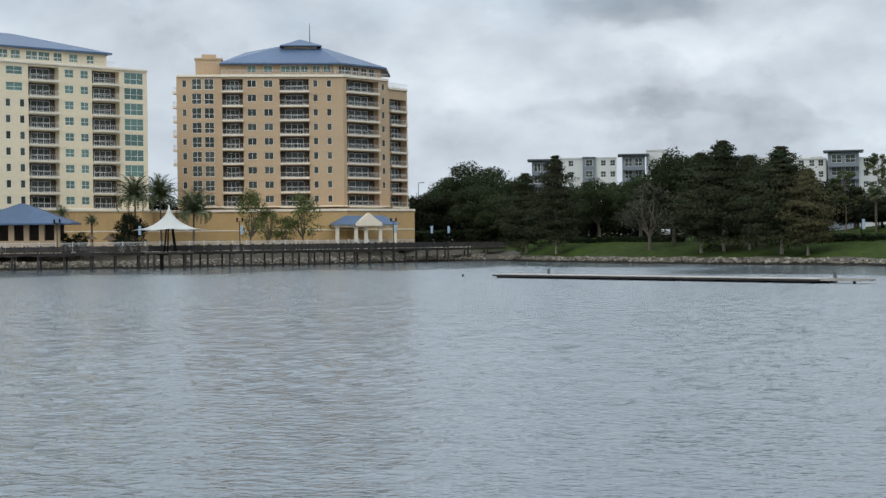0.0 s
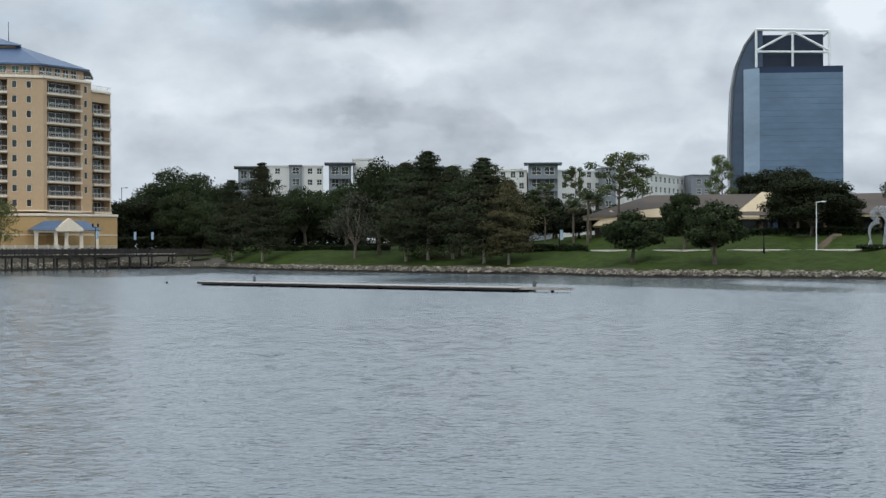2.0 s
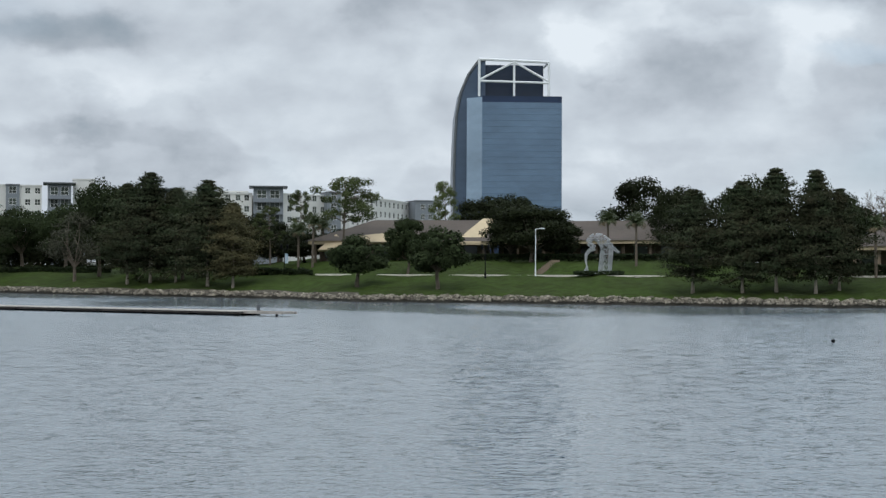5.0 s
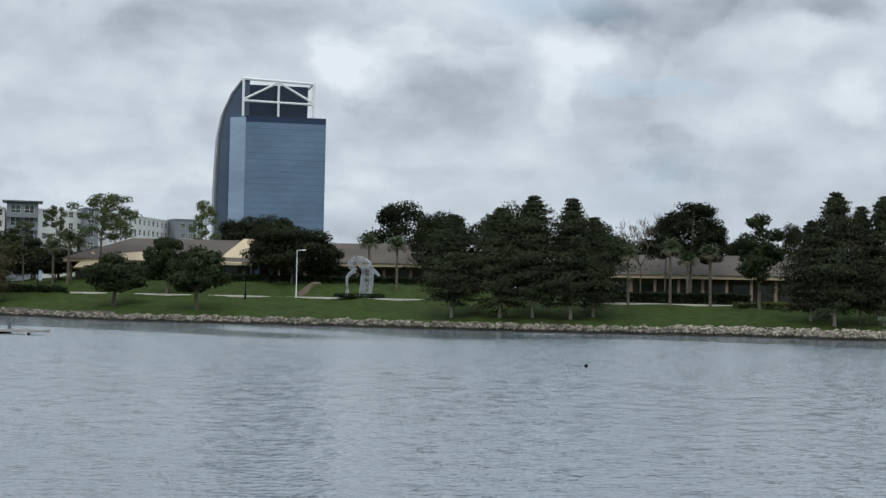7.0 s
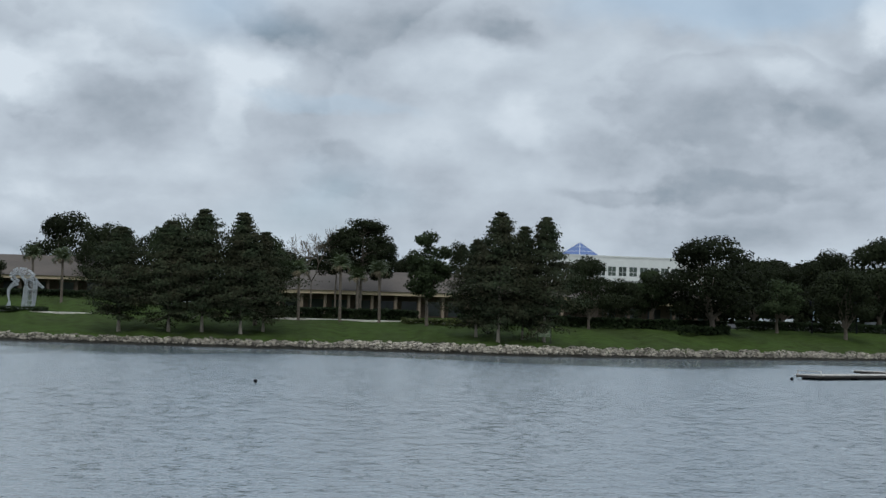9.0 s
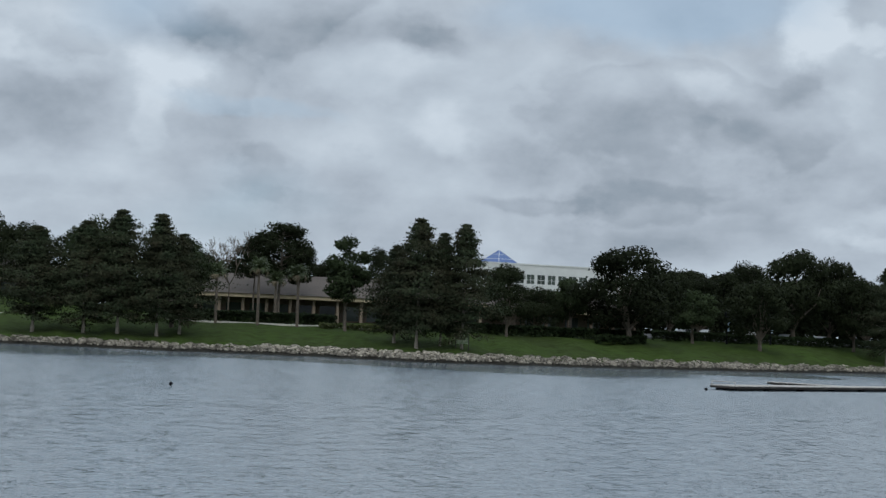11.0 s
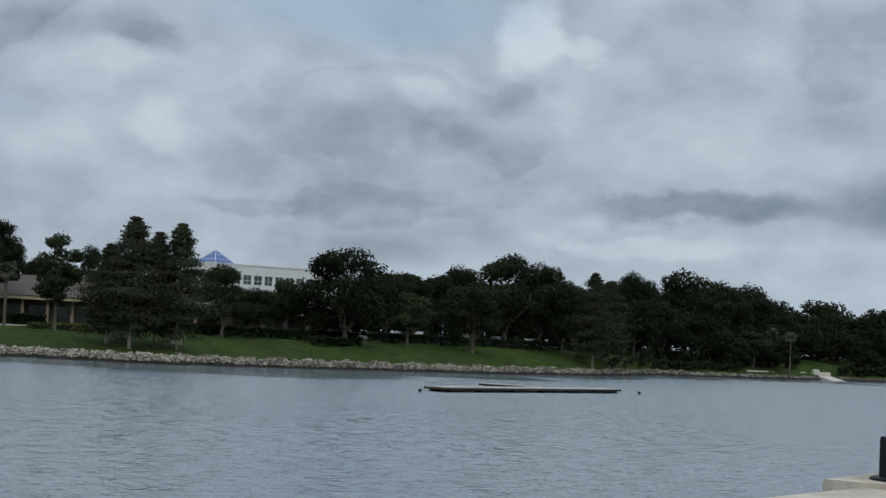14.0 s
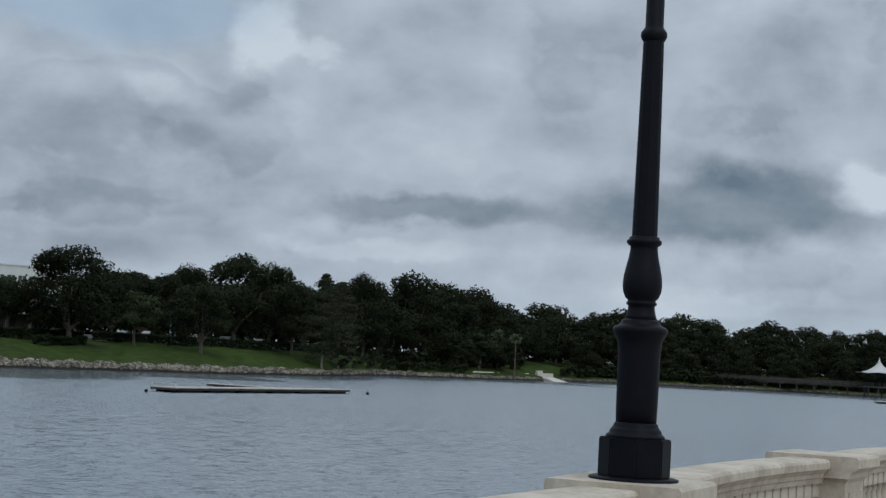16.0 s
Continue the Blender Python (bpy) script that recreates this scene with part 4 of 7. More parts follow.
def glass_tower():
    d = 690
    gt = empty("glass_office_tower", Matrix.Identity(4), "blue glass office tower with a curved side and white steel crown", "building")
    p, q = at(21.62, d), at(24.46, d + 4)
    M, w = basis(p, q)
    zt, zb, depth = 80.0, 30.0, 26.0
    zr = 5.0
    # main front: storey strips with slightly proud mullion lines
    n = 19
    for k in range(n):
        a, b = zb + (zt - zb) * k / n, zb + (zt - zb) * (k + 1) / n
        bm = bmesh.new()
        box(bm, 0, 0.02 * (k % 2), a + 0.08, w, depth, b - 0.04)
        s = part("curtain_wall", bm, TOWER_GLASS if k < n - 1 else TOWER_DARK, gt)
        s.matrix_basis = M
        bm = bmesh.new()
        box(bm, -0.02, -0.06, b - 0.04, w + 0.02, depth, b + 0.08)
        s = part("spandrel", bm, TOWER_LINE if k < n - 1 else TOWER_DARK, gt)
        s.matrix_basis = M
    bm = bmesh.new()
    for k in range(1, 24):
        box(bm, w * k / 24 - 0.05, -0.10, zb, w * k / 24 + 0.05, 0.0, zt - 2.7)
    s = tagged(part("mullion_grid", bm, TOWER_GLASS, gt), kind="stuff")
    s.matrix_basis = M
    # pale slanted strip and the curved fin at the west side
    bm = bmesh.new()
    prism(bm, [(-6.2, 5.5), (0, 0), (0, depth), (-6.2, depth)], zr, zt - 0.5)
    s = part("pale_strip", bm, TOWER_LIGHT, gt)
    s.matrix_basis = M
    bm = bmesh.new()
    prof = [(-11.0, zr), (-11.4, 30), (-11.6, 46), (-11.2, 60), (-10.6, 72), (-8.8, 82), (-5.4, 90), (-1.6, 95.3), (2.0, 96.5)]
    y0, y1 = 7.0, depth + 2
    f = [bm.verts.new((x, y0, z)) for x, z in prof] + [bm.verts.new((2.0, y0, zr))]
    b = [bm.verts.new((x, y1, z)) for x, z in prof] + [bm.verts.new((2.0, y1, zr))]
    bm.faces.new(f[::-1]), bm.faces.new(b)
    for i in range(len(f)):
        j = (i + 1) % len(f)
        bm.faces.new((f[i], f[j], b[j], b[i]))
    bmesh.ops.recalc_face_normals(bm, faces=bm.faces)
    s = part("curved_fin", bm, curtain_glass("fin_glass", (0.06, 0.09, 0.14), 0.3, 0.5, 0.15), gt)
    s.matrix_basis = M
    bm = bmesh.new()
    for (xa, za), (xb, zb2) in zip(prof, prof[1:]):
        tube(bm, (xa, y0 - 0.2, za), (xb, y0 - 0.2, zb2), 0.6, n=6)
    s = part("fin_edge", bm, GREY_TRIM, gt)
    s.matrix_basis = M
    # set-back crown body and its white trusses
    bm = bmesh.new()
    box(bm, -1.0, 9.0, zt, w - 7.0, depth, 94.5)
    s = part("crown_body", bm, curtain_glass("crown_glass", (0.014, 0.024, 0.045), 0.25, 0.4, 0.1), gt)
    s.matrix_basis = M
    xl, xr, yk = -1.2, w - 5.5, 1.5
    xm = (xl + xr) / 2
    for nm, a, b, r in (("post", (xl, yk, zt), (xl, yk, 96), 0.55), ("post", (xr, yk, zt), (xr, yk, 95), 0.55), ("post", (xm, yk, zt), (xm, yk, 95.5), 0.5),
                        ("beam", (xl, yk, 96), (xr, yk, 95), 0.6), ("beam", (xl, yk, 86.6), (xr, yk, 86.0), 0.5),
                        ("brace", (xl, yk, 87), (xm, yk, 95), 0.5), ("brace", (xr, yk, 86.6), (xm, yk, 95), 0.5), ("beam", (xl, yk, 96), (xl, 20, 96), 0.5),
                        ("beam", (xr, yk, 95), (xr, 20, 95), 0.5)):
        bm = bmesh.new()
        tube(bm, a, b, r, n=6)
        s = part(nm, bm, STEEL_WHITE, gt)
        s.matrix_basis = M
    for k in range(5):
        bm = bmesh.new()
        tube(bm, (2 + (w - 4) * k / 4, 2, zr), (2 + (w - 4) * k / 4, 2, zb), 0.8, n=8)
        s = part("pillar", bm, STEEL_WHITE, gt)
        s.matrix_basis = M
    bm = bmesh.new()
    box(bm, 3, 8, zr, w - 3, depth, zb)
    s = part("ground_storeys", bm, TOWER_DARK, gt)
    s.matrix_basis = M


glass_tower()


# ---------- low brown-roofed shops by the lawn ----------
def arcade(name, b0, b1, d0, d1, base, eave, ridge, label, depth=16.0, step=4.4, inset0=5.0, inset1=5.0, posts=None):
    M, w = basis(at(b0, d0), at(b1, d1))
    ar = empty(name, M, label, "building")
    bm = bmesh.new()
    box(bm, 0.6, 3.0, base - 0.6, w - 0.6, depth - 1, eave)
    wall = part("wall", bm, ARCADE_SHADE, ar)
    n = max(2, int(w / step))
    for k in range(n + 1):
        x = 0.4 + (w - 0.8) * k / n
        bm = bmesh.new()
        box(bm, x - 0.2, 0.3, base - 0.6, x + 0.2, 0.7, eave)
        part("column", bm, posts or ARCADE_SHADE, ar)
        if k < n:
            x2 = 0.4 + (w - 0.8) * (k + 0.5) / n
            f, p = window_meshes(2.4, 2.2, 2, DARK_GLASS)
            share("window", p, wall, pose(x2 - 1.2, 2.93, base + 0.3))
    bm = bmesh.new()
    box(bm, -0.6, -0.7, eave - 0.05, w + 0.6, depth + 0.6, eave + 0.5)
    part("fascia", bm, FASCIA, ar)
    hull_roof("roof", [(-0.9, -1.0, eave + 0.5), (w + 0.9, -1.0, eave + 0.5), (w + 0.9, depth + 1, eave + 0.5), (-0.9, depth + 1, eave + 0.5),
                       (inset0, depth / 2, ridge), (w - inset1, depth / 2, ridge)], ar, SHINGLE)
    return ar, M, w


shop, SM, sw = arcade("lakeside_restaurant", 15.6, 21.75, 266, 262, 5.9, 8.6, 12.8, "low brown-roofed restaurant with tan gable and dark arcade", inset0=9, inset1=0.6)
bm = bmesh.new()
for x, s in ((sw + 0.4, 1),):
    pts = [(x - 5.4, -1.3, 8.9), (x - 1.0, -1.3, 8.9), (x + 0.6, 8.0, 13.1), (x - 1.5, 8.0, 13.1)]
    v = [bm.verts.new(p) for p in pts] + [bm.verts.new((a, b, c - 0.4)) for a, b, c in pts]
    for f in ((0, 1, 2, 3), (7, 6, 5, 4), (0, 4, 5, 1), (1, 5, 6, 2), (2, 6, 7, 3), (3, 7, 4, 0)):
        bm.faces.new([v[i] for i in f])
part("gable_board", bm, FASCIA, shop)
# tan gable ends of the two low front roofs: (bearing, height, step back)
for ends in (((15.87, 7.6, -2.2), (16.85, 7.7, -2.2), (16.85, 8.6, -1.4), (16.38, 10.3, 1.6)), ((17.75, 8.95, -1.6), (18.9, 8.95, -1.6), (18.6, 10.7, 2.0), (17.2, 10.0, 0.6))):
    pts = [((b - 15.6) / 6.15 * sw, y, z) for b, z, y in ends]
    bm = bmesh.new()
    v = [bm.verts.new(p) for p in pts] + [bm.verts.new((a, b + 0.5, c - 0.3)) for a, b, c in pts]
    for f in ((0, 1, 2, 3), (7, 6, 5, 4), (0, 4, 5, 1), (1, 5, 6, 2), (2, 6, 7, 3), (3, 7, 4, 0)):
        bm.faces.new([v[i] for i in f])
    part("gable_end", bm, FASCIA, shop)
arcade("lakeside_shop", 21.9, 29.6, 272, 262, 6.0, 8.9, 12.9, "low brown-roofed shop row with a shaded arcade", inset0=2, inset1=6)
arcade("shop_arcade", 34.5, 44.8, 244, 240, 4.3, 7.6, 11.3, "long low brown-roofed shop arcade behind a hedge", posts=POST_TAN, step=3.6, inset0=4, inset1=6)
arcade("shop_arcade", 46.2, 50.3, 247, 258, 4.3, 7.4, 10.4, "low tan shop wing half hidden by trees", step=3.6)


# ---------- white office building with a blue glass pyramid ----------
def white_office():
    wo = empty("white_office_building", Matrix.Identity(4), "white office building with ribbon windows and a blue pyramid roof", "building")
    p, q = at(44.3, 425), at(49.7, 440)
    w = (q - p).length
    wall = block(wo, p, q, 5.5, 22.3, 20, WHITE_WALL, [1.8 + 3.0 * k for k in range(int(w / 3.0))], [16.6, 12.4, 8.2], 2.3, 2.6, DARK_GLASS, True, 0.6)
    bm = bmesh.new()
    c = at(45.27, 436, 0)
    r = 4.1
    v = [bm.verts.new((c.x + r * sx, c.y + r * sy, 22.5)) for sx, sy in ((-1, -1), (1, -1), (1, 1), (-1, 1))]
    t = bm.verts.new((c.x, c.y, 26.3))
    for i in range(4):
        bm.faces.new((v[i], v[(i + 1) % 4], t))
    bm.faces.new(v[::-1])
    py = part("glass_pyramid", bm, mat("pyramid_glass", (0.05, 0.10, 0.26), 0.3, 0.2, spread=0.1), wo, "blue glazed pyramid")
    bm = bmesh.new()
    for i in range(4):
        tube(bm, v_co := (c.x + r * ((-1, 1, 1, -1)[i]), c.y + r * ((-1, -1, 1, 1)[i]), 22.5), (c.x, c.y, 26.35), 0.06, n=5)
    for k in (0.33, 0.66):
        for i in range(4):
            a = [(c.x + r * (1 - k) * sx, c.y + r * (1 - k) * sy, 22.52 + 3.8 * k) for sx, sy in ((-1, -1), (1, -1), (1, 1), (-1, 1))]
            tube(bm, a[i], a[(i + 1) % 4], 0.04, n=4)
    part("glazing_bar", bm, WHITE_TRIM, py)


white_office()
# ---------- trees ----------
BARK = mat("grey_brown_bark", (0.13, 0.105, 0.08), 0.95, spread=0.3, scale=2, second=(0.08, 0.065, 0.05), scale2=12, bump=0.4, bump_scale=12)
PALE_BARK = mat("pale_cypress_bark", (0.30, 0.26, 0.21), 0.95, spread=0.25, scale=2, second=(0.20, 0.17, 0.14), scale2=12, stretch=(3, 3, 0.6))


def leaf_mat(name, c, tint):
    return mat(name, c, 0.75, second=tint, scale=0.35, island=0.28, per_object=0.18, trans=0.08, spec=0.06)


LEAF_OAK = leaf_mat("oak_leaves", (0.032, 0.043, 0.019), (0.023, 0.033, 0.014))
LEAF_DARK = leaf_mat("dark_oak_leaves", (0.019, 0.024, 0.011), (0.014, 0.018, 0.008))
LEAF_CYP = leaf_mat("cypress_needles", (0.030, 0.041, 0.021), (0.040, 0.037, 0.021))
LEAF_GOLD = leaf_mat("bronze_cypress_needles", (0.082, 0.072, 0.036), (0.060, 0.062, 0.032))
LEAF_YOUNG = leaf_mat("yellow_green_leaves", (0.105, 0.120, 0.045), (0.075, 0.088, 0.034))
LEAF_PINE = leaf_mat("pine_needles", (0.062, 0.076, 0.032), (0.048, 0.060, 0.026))
LEAF_GREY = leaf_mat("thin_grey_leaves", (0.085, 0.085, 0.06), (0.06, 0.06, 0.045))
FROND = mat("palm_frond", (0.060, 0.080, 0.032), 0.6, spread=0.2, scale2=3, per_object=0.3, trans=0.12)
FROND_DRY = mat("dry_palm_frond", (0.16, 0.13, 0.08), 0.8, spread=0.2, scale2=3, per_object=0.25)


def leaf_mesh(name, centres, normals, sizes, rng, material, loose=0.5):
    """Many small pointed leaf sprays, facing roughly outwards and up."""
    n = len(centres)
    nrm = normals + np.array([0, 0, 0.25]) + rng.normal(0, loose, (n, 3))
    nrm /= np.linalg.norm(nrm, axis=1)[:, None] + 1e-9
    t = np.cross(nrm, rng.normal(0, 1, (n, 3)))
    t /= np.linalg.norm(t, axis=1)[:, None] + 1e-9
    b = np.cross(nrm, t)
    s = sizes[:, None] * 1.25
    v = np.empty((n, 3, 3))
    v[:, 0] = centres - t * s * 0.8 - b * s * 0.45
    v[:, 1] = centres + t * s * 0.8 - b * s * 0.35
    v[:, 2] = centres + b * s * 0.85
    me = bpy.data.meshes.new(name)
    me.vertices.add(3 * n)
    me.vertices.foreach_set("co", v.astype(np.float32).ravel())
    me.loops.add(3 * n)
    me.loops.foreach_set("vertex_index", np.arange(3 * n, dtype=np.int32))
    me.polygons.add(n)
    me.polygons.foreach_set("loop_start", np.arange(0, 3 * n, 3, dtype=np.int32))
    me.update(calc_edges=True)
    me.materials.append(material)
    return me


def lobes_cloud(rng, lobes, count, shell=0.35):
    """Points and outward normals spread over the skins of ellipsoid lobes."""
    vol = np.array([r[0] * r[1] + r[1] * r[2] + r[0] * r[2] for _, r in lobes])
    pick = rng.choice(len(lobes), count, p=vol / vol.sum())
    d = rng.normal(0, 1, (count, 3))
    d /= np.linalg.norm(d, axis=1)[:, None]
    c = np.array([l[0] for l in lobes])[pick]
    r = np.array([l[1] for l in lobes])[pick]
    k = 1 - shell * rng.random(count) ** 1.6 + 0.10 * rng.normal(0, 1, count)
    return c + d * r * k[:, None], d


def fit_crown(pts, h, w):
    """Brings a crown to its height and spread."""
    top, side = np.percentile(pts[:, 2], 99.7), np.percentile(np.abs(pts[:, :2]), 98)
    pts = pts.copy()
    pts[:, 2] *= h / top
    pts[:, :2] *= w / 2 / side
    return pts


def tree_base(name, trunk_bm, bark, crown_me, label, category="tree"):
    ob = empty(name, Matrix.Identity(4), label, category, "trees round the lake")
    part("trunk", trunk_bm, bark, ob)
    if crown_me:
        share("crown", crown_me, ob, Matrix.Identity(4))
    return ob


def limb(bm, rng, p, q, r0, r1, bends=3, wob=0.06, n=7):
    p, q = Vector(p), Vector(q)
    L_ = (q - p).length
    prev, pr = p, r0
    for k in range(1, bends + 1):
        f = k / bends
        nx = p.lerp(q, f) + Vector(rng.normal(0, wob * L_ * (0 if k == bends else 1), 3))
        r = r0 + (r1 - r0) * f
        tube(bm, prev, nx, pr, r, n)
        prev, pr = nx, r
    return prev


def make_oak(seed, h, w, leaf, label, name="oak_tree", low=0.17, leaves=18000, size=0.165, flatten=0.8):
    rng = np.random.default_rng(seed)
    cz, rz = h * (1 + low) / 2, h * (1 - low) / 2
    lobes = []
    for k in range(30):
        a, u = rng.random() * math.tau, rng.uniform(-0.75, 0.85)
        ring = math.sqrt(max(0.05, 1 - u * u))
        rad = w * rng.uniform(0.10, 0.18)
        rr = max(0.0, w / 2 * ring - rad * 0.9) * rng.uniform(0.75, 1.08)
        lobes.append(((rr * math.cos(a), rr * math.sin(a), cz + u * (rz - rad * 0.55)), (rad, rad, rad * flatten)))
    lobes.append(((0, 0, cz), (w * 0.25, w * 0.25, rz * 0.6)))
    lobes.append(((rng.normal(0, w * 0.06), 0, h - w * 0.15), (w * 0.17, w * 0.17, w * 0.15)))
    pts, nr = lobes_cloud(rng, lobes, leaves)
    pts = fit_crown(pts, h, w)
    sz = rng.uniform(0.6, 1.35, leaves) * size
    bm = bmesh.new()
    fork = (rng.normal(0, 0.02) * w, 0, h * (low + 0.08))
    limb(bm, rng, (0, 0, -0.5), fork, w * 0.032 + 0.06, w * 0.024 + 0.03, 3, 0.02)
    for c, r in lobes[:11]:
        limb(bm, rng, fork, (c[0] * 0.85, c[1] * 0.85, c[2]), w * 0.016 + 0.03, 0.04, 3, 0.05, 5)
    return tree_base(name, bm, BARK, leaf_mesh("crown", pts, nr, sz, rng, leaf), label)


def make_cypress(seed, h, w, leaf, label, leaves=24000, size=0.125, name="cypress_tree"):
    rng = np.random.default_rng(seed)
    low = 0.16
    pts, nr = [], []
    bm = bmesh.new()
    limb(bm, rng, (0, 0, -0.5), (0, 0, 1.2), 0.27, 0.17, 2, 0.0, 9)
    limb(bm, rng, (0, 0, 1.2), (0, 0, h * 0.96), 0.17, 0.04, 5, 0.006, 7)
    tiers = 24
    per = leaves // (tiers * 6)
    for k in range(tiers):
        f = k / (tiers - 1)
        z = h * (low + (0.97 - low) * f)
        reach = w / 2 * ((1 - f) ** 0.8) * (0.52 + 0.48 * min(1, f / 0.3)) * rng.uniform(0.72, 1.18) + 0.08
        a0 = rng.random() * math.tau
        nb = 6
        for j in range(nb):
            a = a0 + j * math.tau / nb + rng.normal(0, 0.2)
            ln = reach * rng.uniform(0.6, 1.12) * (1 + 0.2 * math.sin(2 * a + seed + 2.2 * f))
            tip = np.array([ln * math.cos(a), ln * math.sin(a), z + rng.normal(0, 0.8) * (1 - f) + 0.10 * ln + 0.22 * ln * f])
            if k % 2 == 0 and f < 0.9:
                tube(bm, (0, 0, z), tuple(tip), 0.07 * (1 - f) + 0.02, 0.015, 4)
            s = rng.random(per) ** 0.45
            p = np.array([0, 0, z]) + (tip - np.array([0, 0, z])) * s[:, None]
            fat = 0.16 + 0.13 * ln
            o = rng.normal(0, 1, (per, 3)) * fat * np.array([1, 1, 0.5])
            pts.append(p + o)
            d = o + np.array([math.cos(a), math.sin(a), 0.5]) * fat
            nr.append(d / (np.linalg.norm(d, axis=1)[:, None] + 1e-6))
    pts, nr = fit_crown(np.vstack(pts), h, w), np.vstack(nr)
    return tree_base(name, bm, PALE_BARK, leaf_mesh("crown", pts, nr, rng.uniform(0.6, 1.35, len(pts)) * size, rng, leaf), label)


def make_pine(seed, h, w, leaf, label, leaves=4800, clumps=38, low=0.42, name="pine_tree", size=0.16, fat=1.0):
    rng = np.random.default_rng(seed)
    lobes = []
    bm = bmesh.new()
    top = (rng.normal(0, 0.03) * h, rng.normal(0, 0.03) * h, h * 0.95)
    limb(bm, rng, (0, 0, -0.5), top, 0.26, 0.06, 5, 0.008, 7)
    for k in range(clumps):
        f = (k + 0.5) / clumps
        z = h * (low + (0.98 - low) * f)
        a = rng.random() * math.tau
        ln = w / 2 * math.sqrt(max(0.1, 1 - (1.7 * f - 0.7) ** 2)) * rng.uniform(0.35, 0.95)
        c = (ln * math.cos(a) + top[0] * f, ln * math.sin(a) + top[1] * f, z)
        r = w * rng.uniform(0.055, 0.105) * fat
        lobes.append((c, (r * 1.25, r * 1.25, r * 0.75)))
        limb(bm, rng, (top[0] * f, top[1] * f, z - ln * 0.25), c, 0.07, 0.025, 2, 0.05, 5)
    pts, nr = lobes_cloud(rng, lobes, leaves, 0.6)
    pts = fit_crown(pts, h, w)
    return tree_base(name, bm, BARK, leaf_mesh("crown", pts, nr, rng.uniform(0.6, 1.3, leaves) * size, rng, leaf), label)


def make_bare(seed, h, w, label):
    rng = np.random.default_rng(seed)
    bm = bmesh.new()

    def grow(p, d, ln, r, depth):
        q = limb(bm, rng, p, Vector(p) + d * ln, r, max(0.015, r * 0.65), 2, 0.04, 4)
        if depth == 0:
            return
        for _ in range(4 if depth > 1 else 5):
            nd = (d + Vector(rng.normal(0, 0.62, 3)) + Vector((0, 0, 0.22))).normalized()
            grow(q, nd, ln * rng.uniform(0.55, 0.8), max(0.018, r * 0.6), depth - 1)

    grow((0, 0, -0.3), Vector((0, 0, 1)), h * 0.34, 0.12, 4)
    return tree_base("bare_tree", bm, BARK, None, label)


def plant(proto, size, rows):
    """Copies of the prototypes at (bearing, distance, height, width); the prototypes become the first ones."""
    h0, w0 = size
    spots = []
    for b, d, h, w in rows:
        p = at(b, d, ground_z(b, d) - 0.05)
        spots.append(Matrix.Translation(p) @ Matrix.Rotation(random.random() * math.tau, 4, "Z") @ Matrix.Diagonal((w / w0, w / w0, h / h0, 1)))
    for k, m in enumerate(spots[len(proto):]):
        copy_thing(proto[k % len(proto)], m)
    for ob, m in zip(proto, spots):
        ob.matrix_basis = m


OAK_LABEL = "broad dark-green oak with a rounded uneven crown"
plant([make_oak(s, 13, 11, LEAF_OAK, OAK_LABEL) for s in (1, 2, 3)], (13, 11), [
    (1.32, 373, 13.5, 11.3), (8.15, 293, 16.9, 10.1), (11.04, 270, 14.9, 9.6), (9.26, 293, 15.7, 11.0), (31.19, 221, 13.7, 8.4),
    (33.82, 212, 12.2, 8.4), (2.0, 366, 11, 9), (12.2, 285, 13, 9),
    (1.15, 416, 20.1, 19.0), (-0.22, 409, 13.8, 11.5), (2.5, 391, 14.6, 9.0), (5.58, 335, 12.4, 11.4), (4.76, 350, 11.5, 9.0), (7.0, 321, 12.5, 10.5)])
plant([make_oak(s, 14, 12, LEAF_DARK, "dense dark oak standing behind the lawn", low=0.06, leaves=12000, size=0.21) for s in (11, 12, 13)], (14, 12), [
    (15.31, 276, 4.8, 8.7), (23.4, 252, 8.6, 12.5), (22.65, 256, 9.2, 8.0), (24.4, 258, 6.6, 6.5), (21.86, 292, 11.1, 12.6), (22.71, 298, 11.8, 10.9), (27.34, 282, 14.0, 12.0), (28.67, 264, 11.6, 8.8), (39.16, 256, 9.3, 5.3),
    (40.91, 256, 11.8, 5.0), (52.38, 262, 10.2, 8.9), (53.93, 274, 13.1, 10.4), (55.69, 281, 15.8, 13.6), (54.54, 252, 10.7, 9.6), (56.89, 293, 15.2, 10.8),
    (60.21, 326, 16.6, 11.3), (45.64, 223, 9.9, 6.4), (46.8, 232, 7.0, 6.4), (50.02, 234, 13.7, 14.2), (57.73, 284, 12.6, 8.4), (61.18, 339, 12.4, 12.0),
    (62.76, 356, 10.8, 12.0)])
plant([make_oak(14, 14, 12, LEAF_DARK, "tall dark oak in the lakeside wood", low=0.04, leaves=8000, size=0.25)], (14, 12), [
    (62.02, 362, 19.0, 16.5), (63.15, 387, 17.6, 13.2), (64.63, 406, 15.3, 13.1), (-11.05, 308, 8.4, 6.4), (-10.0, 372, 12, 12), (-9.6, 350, 7, 8), (-10.3, 346, 8, 8), (51.4, 275, 11, 10),
    (48.6, 275, 6.8, 10), (46.0, 268, 7.2, 9), (42.5, 262, 11, 10), (34.9, 262, 10, 9), (35.9, 268, 9.5, 11), (37.6, 270, 9, 11), (39.4, 270, 9.5, 10), (30.3, 258, 11, 10), (14.4, 300, 7.5, 8), (13.4, 292, 9, 9), (16.6, 300, 5.5, 7)])
